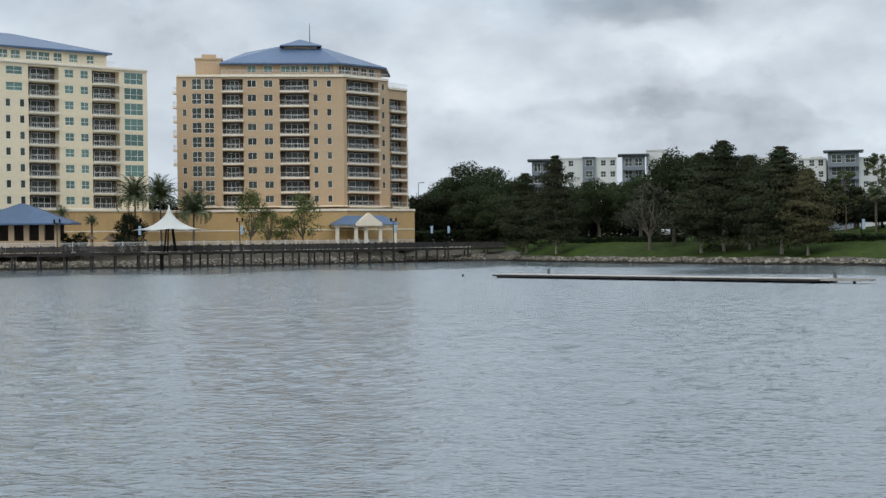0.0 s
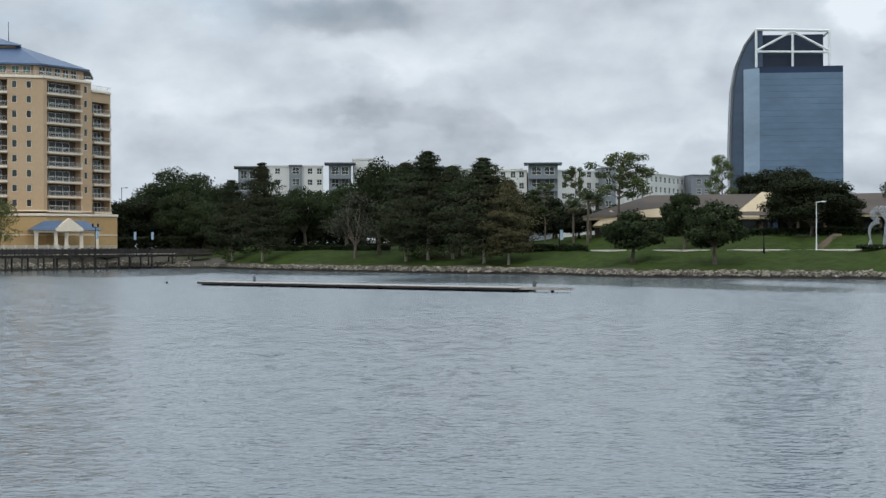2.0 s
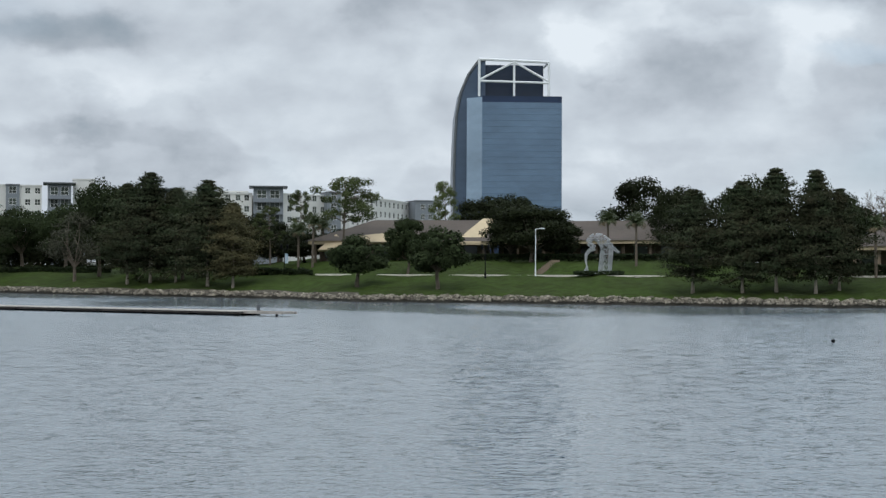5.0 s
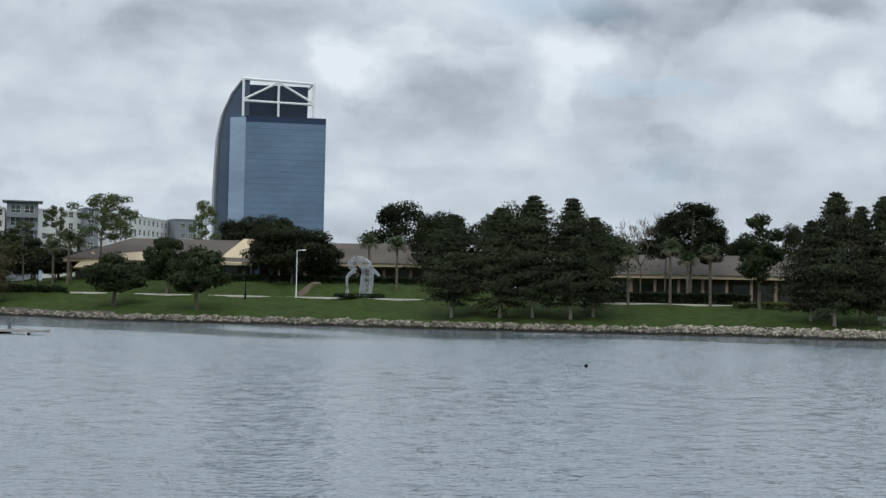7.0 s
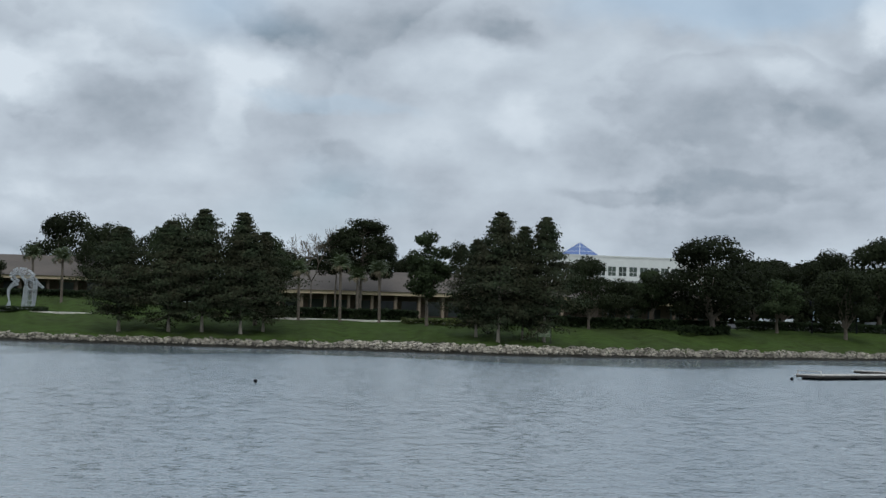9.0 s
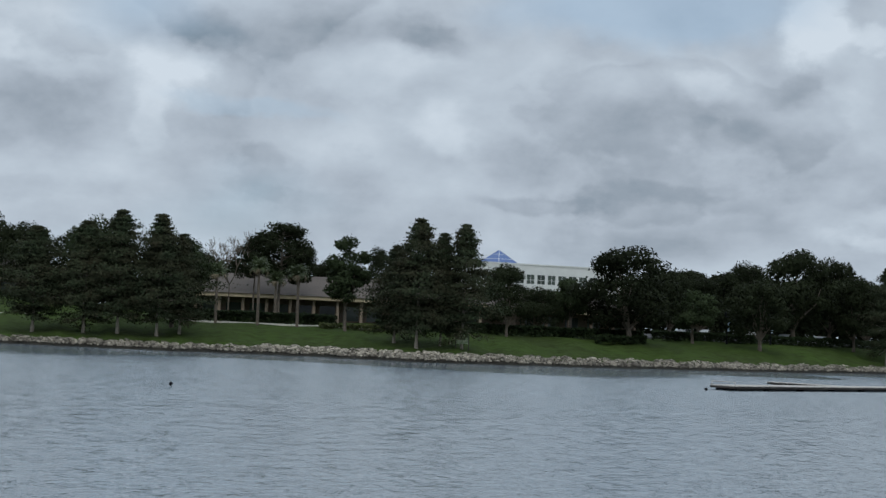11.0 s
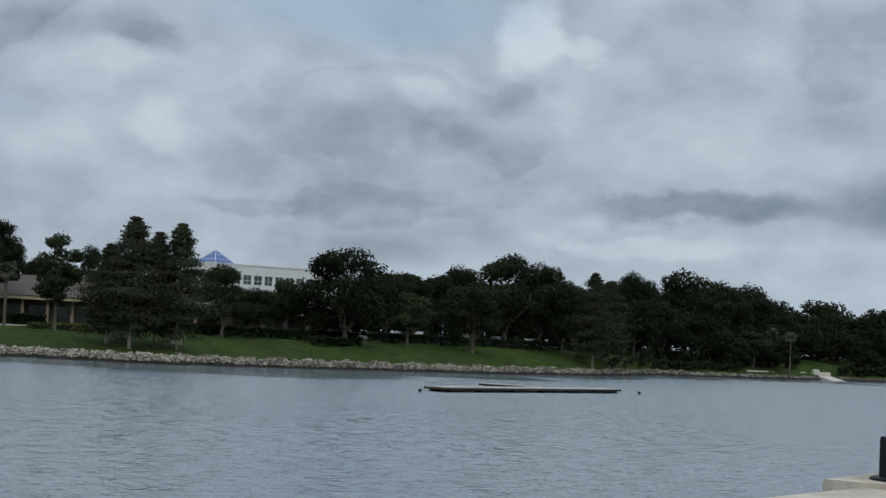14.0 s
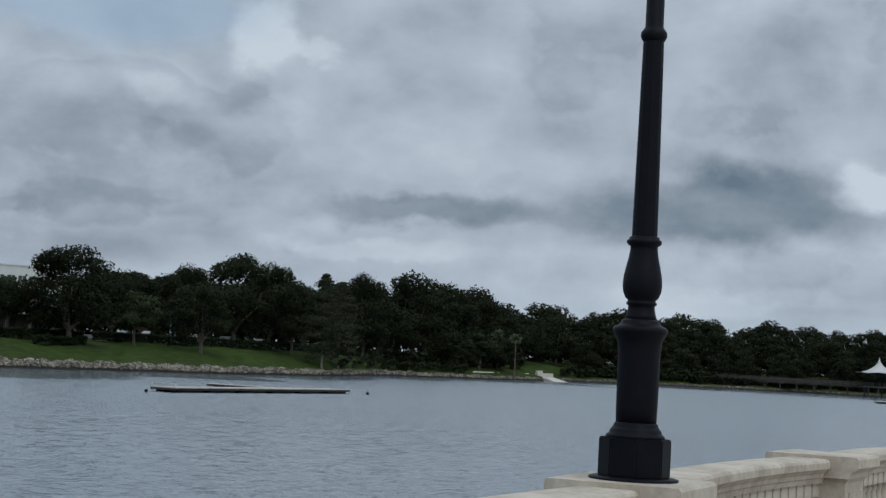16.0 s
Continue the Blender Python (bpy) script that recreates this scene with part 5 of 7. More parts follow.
plant([make_oak(s, 8, 7, LEAF_OAK, "small round-headed oak on the lawn", low=0.2, leaves=7000, size=0.19) for s in (21, 22)], (8, 7), [
    (17.2, 227, 7.2, 7.9), (19.0, 242, 8.4, 6.4), (20.05, 220, 8.3, 8.0), (47.89, 236, 8.3, 6.2), (52.21, 248, 8.0, 7.0), (64.39, 371, 8.1, 8.8)])
plant([make_cypress(s, 16, 8, LEAF_CYP, "tall conical bald cypress at the water's edge") for s in (31, 32, 33)], (16, 8), [
    (2.97, 333, 16.6, 10.0), (4.03, 316, 19.1, 8.8), (9.13, 275, 16.7, 10.4), (9.92, 270, 18.2, 11.1), (11.91, 257, 16.7, 11.0), (29.08, 207, 13.1, 9.2),
    (30.8, 206, 14.0, 8.6), (31.96, 205, 15.4, 9.0), (33.31, 203, 15.2, 8.4), (41.66, 205, 12.3, 8.0), (42.46, 200, 16.0, 8.6), (43.31, 203, 14.3, 6.4),
    (44.08, 201, 15.6, 8.0), (58.81, 277, 16.0, 7.6), (59.4, 289, 15.3, 8.4), (10.8, 268, 15.6, 9.5), (34.1, 205, 12.5, 7.5)])
plant([make_cypress(34, 13, 8.3, LEAF_GOLD, "bronze-tinted bald cypress on the stony shore")], (13, 8.3), [(12.8, 253, 13.1, 8.8)])
plant([make_pine(s, 14, 8, LEAF_PINE, "tall pine with an open clumped crown") for s in (41, 42)], (14, 8), [
    (14.1, 285, 10.5, 5.6), (15.18, 280, 12.3, 4.2)])
LEAF_PALE = leaf_mat("pale_pine_needles", (0.085, 0.105, 0.042), (0.060, 0.078, 0.030))
plant([make_pine(44, 14, 10, LEAF_PALE, "airy pale-green pine beside the restaurant", leaves=5600, clumps=46, low=0.5)], (14, 10), [(16.64, 261, 13.8, 10.2), (20.36, 286, 13.7, 5.2)])
plant([make_pine(s, 14, 8, LEAF_DARK, "tall dark pine with a dense rounded head", leaves=11000, clumps=60, low=0.52, size=0.16, fat=1.5) for s in (45, 46)], (14, 8), [
    (37.5, 238, 14.4, 8.2), (36.6, 241, 12.6, 5.4), (38.2, 239, 11.2, 4.4)])
plant([make_oak(51, 12.5, 5.6, LEAF_OAK, "narrow upright oak beside the hedge", low=0.2, leaves=7500)], (12.5, 5.6), [(39.92, 216, 12.7, 6.0)])
plant([make_oak(52, 13, 9.5, LEAF_GREY, "sparse grey-leaved tree on the bank", low=0.12, leaves=4200, size=0.15)], (13, 9.5), [(7.33, 288, 12.2, 9.8)])
plant([make_oak(s, 11, 7.5, LEAF_YOUNG, "young yellow-green tree on the quay", low=0.12, leaves=3400, size=0.15, name="young_tree") for s in (61, 62)], (11, 7.5), [
    (-6.81, 328, 12.4, 6.2), (-4.97, 330, 11.6, 7.4), (-6.2, 330, 8.6, 5.0), (-5.6, 331, 7.0, 4.6)])
plant([make_bare(71, 13, 5.5, "leafless pale tree behind the shops")], (13, 5.5), [(35.75, 242, 15.6, 6.4)])

# belts of trees behind: (first bearing, last, distance, elevation of the tops, step)
belt = random.Random(17)
belt_rows = []
for b0, b1, d0, d1, el, stp in ((50.8, 64.5, 300, 430, 2.35, 0.95), (50.5, 60.0, 288, 330, 1.7, 1.1), (29.5, 50.5, 292, 305, 1.25, 1.5), (-0.8, 13.0, 400, 345, 1.7, 1.4), (13.0, 21.0, 330, 330, 1.45, 1.5)):
    b = b0
    while b < b1:
        d = d0 + (d1 - d0) * (b - b0) / (b1 - b0) + belt.uniform(-6, 6)
        h = max(5.0, 4 + d * math.tan(radians(el)) - ground_z(b, d)) * belt.uniform(0.85, 1.1)
        belt_rows.append((b + belt.uniform(-0.3, 0.3), d, h, h * 0.6 + 6))
        b += stp
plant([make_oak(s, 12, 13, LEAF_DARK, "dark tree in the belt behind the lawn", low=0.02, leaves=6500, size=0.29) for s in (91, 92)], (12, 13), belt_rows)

# the wood along the far shore to the east
SKYLINE = [(63.9, 2.35), (65.3, 2.18), (67.3, 2.12), (69.4, 2.0), (71.3, 1.95), (73.3, 1.76), (75.2, 1.86), (77.1, 1.76), (80, 1.72), (88, 1.7)]


def skyline(b):
    for (a0, e0), (a1, e1) in zip(SKYLINE, SKYLINE[1:]):
        if a0 <= b <= a1:
            return e0 + (e1 - e0) * (b - a0) / (a1 - a0)
    return SKYLINE[-1][1]


wood = random.Random(7)
wood_rows = []
b = 64.2
while b < 87.5:
    for back, share_h in ((75, 1.0), (38, 0.78), (14, 0.46)):
        bb = b + wood.uniform(-0.4, 0.4)
        if back == 14 and 66.0 < bb < 68.2:
            continue
        d = min(shore(bb) + back, 590)
        h = (4 + d * math.tan(radians(skyline(bb))) - ground_z(bb, d)) * share_h * wood.uniform(0.92, 1.08)
        wood_rows.append((bb, d, h, h * wood.uniform(0.75, 1.0) + 2))
    b += 1.05
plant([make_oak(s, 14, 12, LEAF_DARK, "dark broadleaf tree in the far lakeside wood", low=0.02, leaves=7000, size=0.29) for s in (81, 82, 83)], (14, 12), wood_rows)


# ---------- palms ----------
def frond_mesh(key, ln, droop, leaflet, material):
    def make():
        bm = bmesh.new()
        n = 9
        pts = [Vector((ln * k / n * math.cos(droop * k / n), 0, ln * 0.35 * math.sin(math.pi * 0.55 * k / n) - droop * ln * 0.55 * (k / n) ** 2)) for k in range(n + 1)]
        for k in range(1, n + 1):
            s = leaflet * math.sin(math.pi * (0.12 + 0.8 * k / n))
            p, q = pts[k - 1], pts[k]
            for sd in (-1, 1):
                for f in (0.0, 0.5):
                    a, b_ = p.lerp(q, f), p.lerp(q, f + 0.38)
                    tip = a.lerp(b_, 0.5) + Vector((s * 0.55, sd * s, -s * 0.35))
                    bm.faces.new([bm.verts.new(v) for v in (a, b_, tip)])
            tube(bm, p, q, 0.03, 0.02, 3)
        return mesh_of("frond", bm, [material])
    return keep(("frond", key), make)


def palm(name, b, d, h, ln, label, seed, dry=0, count=26, leaflet=0.55):
    rng = random.Random(seed)
    base = at(b, d, ground_z(b, d) - 0.1)
    ob = empty(name, Matrix.Translation(base), label, "palm tree", "palms round the lake")
    bm = bmesh.new()
    th = h - ln * 0.45
    lean = rng.uniform(-0.03, 0.03) * h
    steps = 9
    for k in range(steps):
        f0, f1 = k / steps, (k + 1) / steps
        tube(bm, (lean * f0 * f0, 0, th * f0), (lean * f1 * f1, 0, th * f1), 0.21 - 0.03 * f0, 0.20 - 0.03 * f0, 8)
    part("trunk", bm, BARK, ob)
    for k in range(count):
        up_ = 1 - k / (count - 1) * 1.55
        is_dry = dry and k >= count - dry
        me = frond_mesh((round(ln, 1), 1 if up_ > 0 else 2, is_dry), ln, 0.55 if up_ > 0 else 0.95, leaflet, FROND_DRY if is_dry else FROND)
        share("frond", me, ob, pose(lean, 0, th, 0, -math.degrees(math.asin(max(-0.9, min(0.95, up_)))) * 0.85, k * 137.5 + rng.uniform(-12, 12)) @ Matrix.Scale(rng.uniform(0.85, 1.1), 4))


for b, d, h in ((-10.82, 309, 13.0), (-8.82, 311, 11.5), (-9.93, 331, 13.8)):
    palm("date_palm", b, d, h, 6.4, "tall date palm with a full feathery crown", int(b * 100) + 5000, count=52, leaflet=0.95)
for b, d, h in ((-13.35, 309, 9.5), (-12.3, 309, 7.7)):
    palm("queen_palm", b, d, h, 2.2, "small feathery palm by the quay fence", int(b * 100) + 5000, count=20)
for b, d, h in ((35.33, 224, 8.0), (36.8, 222, 9.0), (38.2, 222, 8.2), (26.12, 246, 7.2), (27.1, 240, 7.6), (15.6, 262, 8.2), (15.1, 266, 7.2), (16.0, 270, 6.6), (65.66, 378, 10.4), (65.0, 382, 8.4),
                (37.4, 236, 7.0)):
    palm("sabal_palm", b, d, h, 2.3, "sabal palm with a dense head and dry hanging fronds", int(b * 100), dry=5, count=36, leaflet=0.75)
# ---------- stony shore ----------
def stone_mesh(seed):
    rng = random.Random(seed)
    bm = bmesh.new()
    bmesh.ops.create_icosphere(bm, subdivisions=1, radius=0.5)
    for v in bm.verts:
        v.co *= rng.uniform(0.62, 1.25)
        v.co.z *= 0.7
    return mesh_of("stone", bm, [STONE])


STONES = [stone_mesh(s) for s in range(6)]
stones = empty("riprap_shore", Matrix.Identity(4), "band of pale rough boulders along the waterline", "stones", kind="structure")
rng = random.Random(5)
spots = []
for b0, b1, n in ((-17.5, 1.5, 2200), (2.0, 13.0, 1700), (13.0, 37.0, 3200), (37.0, 46.0, 1700), (46.0, 66.5, 4400), (66.5, 78, 400)):
    for _ in range(n):
        b = rng.uniform(b0, b1)
        s = 0.7 + rng.random() ** 1.15 * (0.85 + 0.22 * math.sin(b * 5.3) + 0.15 * math.sin(b * 13.7)) * (1.6 if b > 62 else 1.9 if 13 < b < 37 else 5.5 if b < 1.5 else 2.1 if b < 13 else 2.9)
        spots.append((b, s, rng.uniform(0.16, 0.58) * (1.25 if b < 13 else 1.0)))
vs, fs = [], []
for i, (b, s, r) in enumerate(spots):
    me = STONES[i % 6]
    d = shore(b) + s
    M = Matrix.Translation(at(b, d, ground_z(b, d) + 0.06 * r)) @ Euler((rng.uniform(-0.4, 0.4), rng.uniform(-0.4, 0.4), rng.uniform(0, 6.28))).to_matrix().to_4x4() @ Matrix.Scale(r, 4)
    k = len(vs)
    vs += [tuple(M @ v.co) for v in me.vertices]
    fs += [tuple(k + j for j in p.vertices) for p in me.polygons]
me = bpy.data.meshes.new("boulders")
me.from_pydata(vs, [], fs)
me.materials.append(STONE)
heap = new("boulders", me)
heap.parent = stones
tagged(heap, kind="stuff")
for i in range(290):
    b, s = rng.uniform(37.0, 46.0), rng.uniform(0.7, 3.1)
    d = shore(b) + s
    M = Matrix.Translation(at(b, d, ground_z(b, d) + 0.05)) @ Euler((rng.uniform(-0.4, 0.4), rng.uniform(-0.4, 0.4), rng.uniform(0, 6.28))).to_matrix().to_4x4() @ Matrix.Scale(rng.uniform(0.3, 0.65), 4)
    share("stone", STONES[i % 6], stones, M)

# ---------- hedges, paths, lawn furniture ----------
HEDGE = leaf_mat("hedge_leaves", (0.018, 0.027, 0.011), (0.013, 0.020, 0.008))
CONCRETE = mat("pale_concrete", (0.50, 0.47, 0.41), 0.85, spread=0.10, scale=0.5, second=(0.42, 0.39, 0.34), scale2=6, bump=0.15, bump_scale=30)
BLACK_METAL = mat("black_painted_iron", (0.003, 0.0035, 0.006), 0.5, 0.0, spec=0.10, spread=0.25, scale=3, second=(0.005, 0.0055, 0.008), scale2=25, bump=0.12, bump_scale=60)
WOOD_DARK = mat("dark_weathered_timber", (0.034, 0.029, 0.026), 0.9, spread=0.3, scale=0.6, second=(0.055, 0.050, 0.045), scale2=5, per_object=0.2)
WOOD_MID = mat("brown_weathered_deck", (0.095, 0.085, 0.075), 0.9, spread=0.25, scale=0.5, second=(0.065, 0.058, 0.05), scale2=4, per_object=0.2, spec=0.15)
WOOD_GREY = mat("grey_weathered_deck", (0.40, 0.375, 0.345), 0.9, spread=0.2, scale=0.5, second=(0.28, 0.25, 0.225), scale2=4, per_object=0.2)
FABRIC = mat("white_canopy_fabric", (0.80, 0.80, 0.78), 0.7, spread=0.03, scale2=2, trans=0.2)
BANNER = mat("blue_white_banner", (0.20, 0.34, 0.48), 0.7, spread=0.2, scale=1.2, second=(0.55, 0.60, 0.64), scale2=4)


def hedge(b0, b1, s, height, deep, label, leaf=None, dense=400, spray=(0.13, 0.27)):
    n = max(2, int((b1 - b0) / 0.5) + 1)
    rng = np.random.default_rng(int(b0 * 100) + 7000)
    pts = []
    for k in range(n - 1):
        ba, bb = b0 + (b1 - b0) * k / (n - 1), b0 + (b1 - b0) * (k + 1) / (n - 1)
        count = int(dense * (shore(ba) + s) * radians(bb - ba) / 2.0 * max(0.6, height))
        f = rng.random(count)
        da = shore(ba) + s + (shore(bb) - shore(ba)) * f
        bear = np.radians(ba + (bb - ba) * f)
        off = rng.uniform(-deep / 2, deep / 2, count)
        z = np.array([ground_z(ba, x) for x in da]) + height * (1 - rng.random(count) ** 2.2) + rng.normal(0, 0.05, count)
        pts.append(np.stack([(da + off) * np.sin(bear), (da + off) * np.cos(bear), z], 1))
    pts = np.vstack(pts)
    me = leaf_mesh("hedge", pts, np.tile(np.array([0.0, -0.5, 0.8]), (len(pts), 1)), rng.uniform(*spray, len(pts)), rng, leaf or HEDGE)
    return tagged(new("hedge", me), label, "hedge", "hedges on the lawn", "stuff")


hedge(34.2, 39.6, 31, 1.5, 1.4, "long clipped dark-green hedge in front of the shops")
hedge(39.0, 42.0, 25, 0.7, 1.0, "low yellow-green clipped hedge on the lawn", LEAF_YOUNG)
hedge(41.0, 50.5, 28, 1.35, 1.4, "clipped dark hedge along the shop arcade")
hedge(48.8, 50.6, 21, 1.0, 2.0, "rounded shrub bed below the big oak")
hedge(50.8, 60.5, 34, 1.3, 2.0, "low dark shrubs beside the car park")
hedge(12.6, 15.6, 26, 1.1, 2.2, "dark clipped shrubs beside the path")
hedge(4.4, 8.6, 30, 1.0, 1.4, "dark clipped hedge at the top of the lawn")
plant([make_oak(s, 5, 3.4, LEAF_DARK, "round clipped dark shrub on the quay", name="round_shrub", low=0.02, leaves=2600, size=0.13) for s in (77, 78)], (5, 3.4), [(-13.29, 305, 5.4, 3.3), (-12.73, 305, 5.2, 3.5)])


def patio_umbrella(b, d):
    ob = empty("patio_umbrella", Matrix.Translation(at(b, d, ground_z(b, d))), "small brown thatched umbrella on the quay terrace", "umbrella", "thatched umbrellas on the quay")
    bm = bmesh.new()
    tube(bm, (0, 0, -0.2), (0, 0, 4.3), 0.06, 0.05, 7)
    part("pole", bm, WOOD_DARK, ob)
    bm = bmesh.new()
    for k in range(3):
        tube(bm, (0, 0, 3.45 + 0.28 * k), (0, 0, 3.95 + 0.28 * k), 1.45 - 0.45 * k, 0.75 - 0.3 * k, 14)
    part("canopy", bm, mat("palm_thatch", (0.16, 0.11, 0.07), 0.95, spread=0.3, scale=2, second=(0.10, 0.07, 0.045), scale2=9), ob)


patio_umbrella(-12.37, 308)
patio_umbrella(-11.72, 308)
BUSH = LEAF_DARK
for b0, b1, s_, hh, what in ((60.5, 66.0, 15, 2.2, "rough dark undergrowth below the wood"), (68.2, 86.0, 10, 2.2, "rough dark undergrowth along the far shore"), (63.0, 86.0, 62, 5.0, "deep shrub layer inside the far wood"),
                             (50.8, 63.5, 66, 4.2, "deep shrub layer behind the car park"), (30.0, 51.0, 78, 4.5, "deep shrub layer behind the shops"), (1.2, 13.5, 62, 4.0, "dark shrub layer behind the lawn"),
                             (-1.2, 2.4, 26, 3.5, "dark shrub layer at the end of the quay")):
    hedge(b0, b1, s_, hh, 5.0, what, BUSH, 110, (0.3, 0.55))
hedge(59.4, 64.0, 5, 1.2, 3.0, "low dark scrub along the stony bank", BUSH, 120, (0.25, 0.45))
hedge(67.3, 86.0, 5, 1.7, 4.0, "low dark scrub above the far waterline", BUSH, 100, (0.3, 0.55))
hedge(16.2, 29.2, 46, 0.9, 1.6, "dark planting against the restaurant arcade")


def strip(name, b0, b1, s0, s1, lift, material, label, category):
    bm = bmesh.new()
    n = int((b1 - b0) / 0.25) + 1
    prev = None
    for k in range(n + 1):
        b = b0 + (b1 - b0) * k / n
        cur = [at(b, shore(b) + s, ground_z(b, shore(b) + s) + lift) for s in (s0, s1)]
        if prev:
            quad(bm, prev[0], cur[0], cur[1], prev[1])
            quad(bm, prev[0] - Vector((0, 0, 0.4)), cur[0] - Vector((0, 0, 0.4)), cur[0], prev[0])
        prev = cur
    return tagged(finish(name, bm, material), label, category, kind="structure")


strip("path", 15.7, 29.0, 26.3, 27.4, 0.12, CONCRETE, "pale concrete footpath crossing the lawn", "path")
strip("path", 33.6, 41.0, 28.3, 29.2, 0.14, CONCRETE, "pale concrete footpath below the hedge", "path")
strip("path", 64.2, 66.2, 7.0, 8.4, 0.05, CONCRETE, "pale footpath down to the boat ramp", "path")
strip("pavement", -17.5, 1.0, 12.2, 24, 0.12, CONCRETE, "pale quay paving between boardwalk and towers", "pavement")
strip("road", 50.5, 60.0, 38, 60, 0.15, mat("car_park_asphalt", (0.06, 0.06, 0.062), 0.9, spread=0.15, scale2=3), "grey asphalt car park behind the bank", "road")


STEP_STONE = mat("brown_step_stone", (0.20, 0.16, 0.12), 0.9, spread=0.25, scale=0.8, second=(0.14, 0.11, 0.085), scale2=6, spec=0.2)


def steps():
    ob = empty("garden_steps", Matrix.Identity(4), "broad brown stone steps climbing the grassed terrace", "steps")
    n = 12
    for k in range(n):
        f = k / (n - 1)
        b, s = 23.62 + 0.62 * f, 29 + 13.5 * f
        d = shore(b) + s
        M, w = basis(at(b - 0.16, d), at(b + 0.16, d))
        bm = bmesh.new()
        z = ground_z(b, d)
        box(bm, 0, 0, z - 0.3, w, 1.25, z + 0.17)
        st = part("step", bm, STEP_STONE, ob)
        st.matrix_basis = M


steps()


def crane_statue():
    """A tall white wading-bird sculpture, one plain mesh."""
    bm = bmesh.new()
    d = 231.0
    c = at(25.72, d, ground_z(25.72, d))

    def chain(pts, n=9):
        for (p, r), (q, r2) in zip(pts, pts[1:]):
            tube(bm, p, q, r, r2, n)

    chain([((0.35, 0, 0.2), 0.22), ((0.55, 0, 2.2), 0.20), ((0.75, 0, 3.4), 0.3)])
    chain([((1.2, 0.2, 0.2), 0.45), ((1.35, 0.2, 1.4), 0.62), ((1.5, 0.1, 3.0), 0.75), ((1.25, 0, 4.4), 0.95), ((0.5, 0, 5.2), 0.75), ((-0.3, 0, 5.5), 0.5), ((-0.95, 0, 5.2), 0.42),
           ((-1.2, 0, 4.6), 0.38), ((-0.7, 0, 4.1), 0.33), ((-0.35, 0, 3.85), 0.34), ((-1.1, 0, 3.5), 0.26), ((-1.55, 0, 2.9), 0.2), ((-1.6, 0, 2.1), 0.14), ((-1.45, 0, 1.2), 0.07)])
    chain([((1.2, 0, 4.7), 0.5), ((2.2, 0, 3.9), 0.26), ((3.1, 0, 3.2), 0.14)])
    chain([((2.0, 0.1, 3.6), 0.3), ((1.9, 0.2, 2.0), 0.3), ((1.8, 0.2, 0.4), 0.2)])
    chain([((-1.6, 0, 0.15), 0.4), ((-1.5, 0, 0.7), 0.25), ((-1.4, 0, 1.25), 0.1)])
    for k in range(9):
        a = k * 0.7
        tube(bm, (-2.4 + k * 0.55, -0.4 + 0.3 * math.sin(a), -0.2), (-2.3 + k * 0.55, -0.3, 0.32 + 0.14 * math.sin(a * 2)), 0.36, 0.2, 6)
    bmesh.ops.subdivide_edges(bm, edges=bm.edges[:], cuts=1, use_grid_fill=True)
    bmesh.ops.triangulate(bm, faces=bm.faces[:])
    bmesh.ops.wireframe(bm, faces=bm.faces[:], thickness=0.055, use_replace=True, use_even_offset=False)
    ob = finish("crane_statue", bm, mat("white_lattice_metal", (0.52, 0.54, 0.56), 0.55, 0.2, spread=0.35, scale=1.5, second=(0.38, 0.40, 0.42), scale2=6))
    ob.matrix_basis = Matrix.Translation(c) @ Matrix.Rotation(radians(-25.7), 4, "Z")
    tagged(ob, "tall white openwork statue of a wading bird on the lawn", "statue")
    rng = np.random.default_rng(3)
    n = 1500
    a, r = rng.random(n) * math.tau, np.sqrt(rng.random(n))
    pts = np.stack([c.x + 3.9 * r * np.cos(a), c.y + 2.2 * r * np.sin(a) - 0.6, c.z + 0.05 + 0.5 * rng.random(n) * (r > 0.6)], 1)
    me = leaf_mesh("hedge", pts, np.tile(np.array([0, -0.5, 0.8]), (n, 1)), rng.uniform(0.12, 0.24, n), rng, HEDGE)
    tagged(new("hedge", me), "low dark planting round the statue's base", "hedge", "hedges on the lawn", "stuff")


crane_statue()


def tall_lamp(b, d, h, material, label, arm=0.9):
    ob = empty("street_lamp", Matrix.Translation(at(b, d, ground_z(b, d) - 0.05)), label, "lamp", "lamp posts round the lake")
    bm = bmesh.new()
    tube(bm, (0, 0, 0), (0, 0, 1.2), 0.12, 0.10, 8), tube(bm, (0, 0, 1.2), (0, 0, h), 0.08, 0.06, 8)
    part("pole", bm, material, ob)
    bm = bmesh.new()
    tube(bm, (0, 0, h - 0.1), (arm, 0, h + 0.05), 0.05, 0.05, 6), box(bm, arm - 0.1, -0.14, h - 0.06, arm + 0.45, 0.14, h + 0.12)
    part("lamp_head", bm, material, ob)
    return ob


tall_lamp(23.54, 231, 6.9, STEEL_WHITE, "white steel lamp post beside the steps")


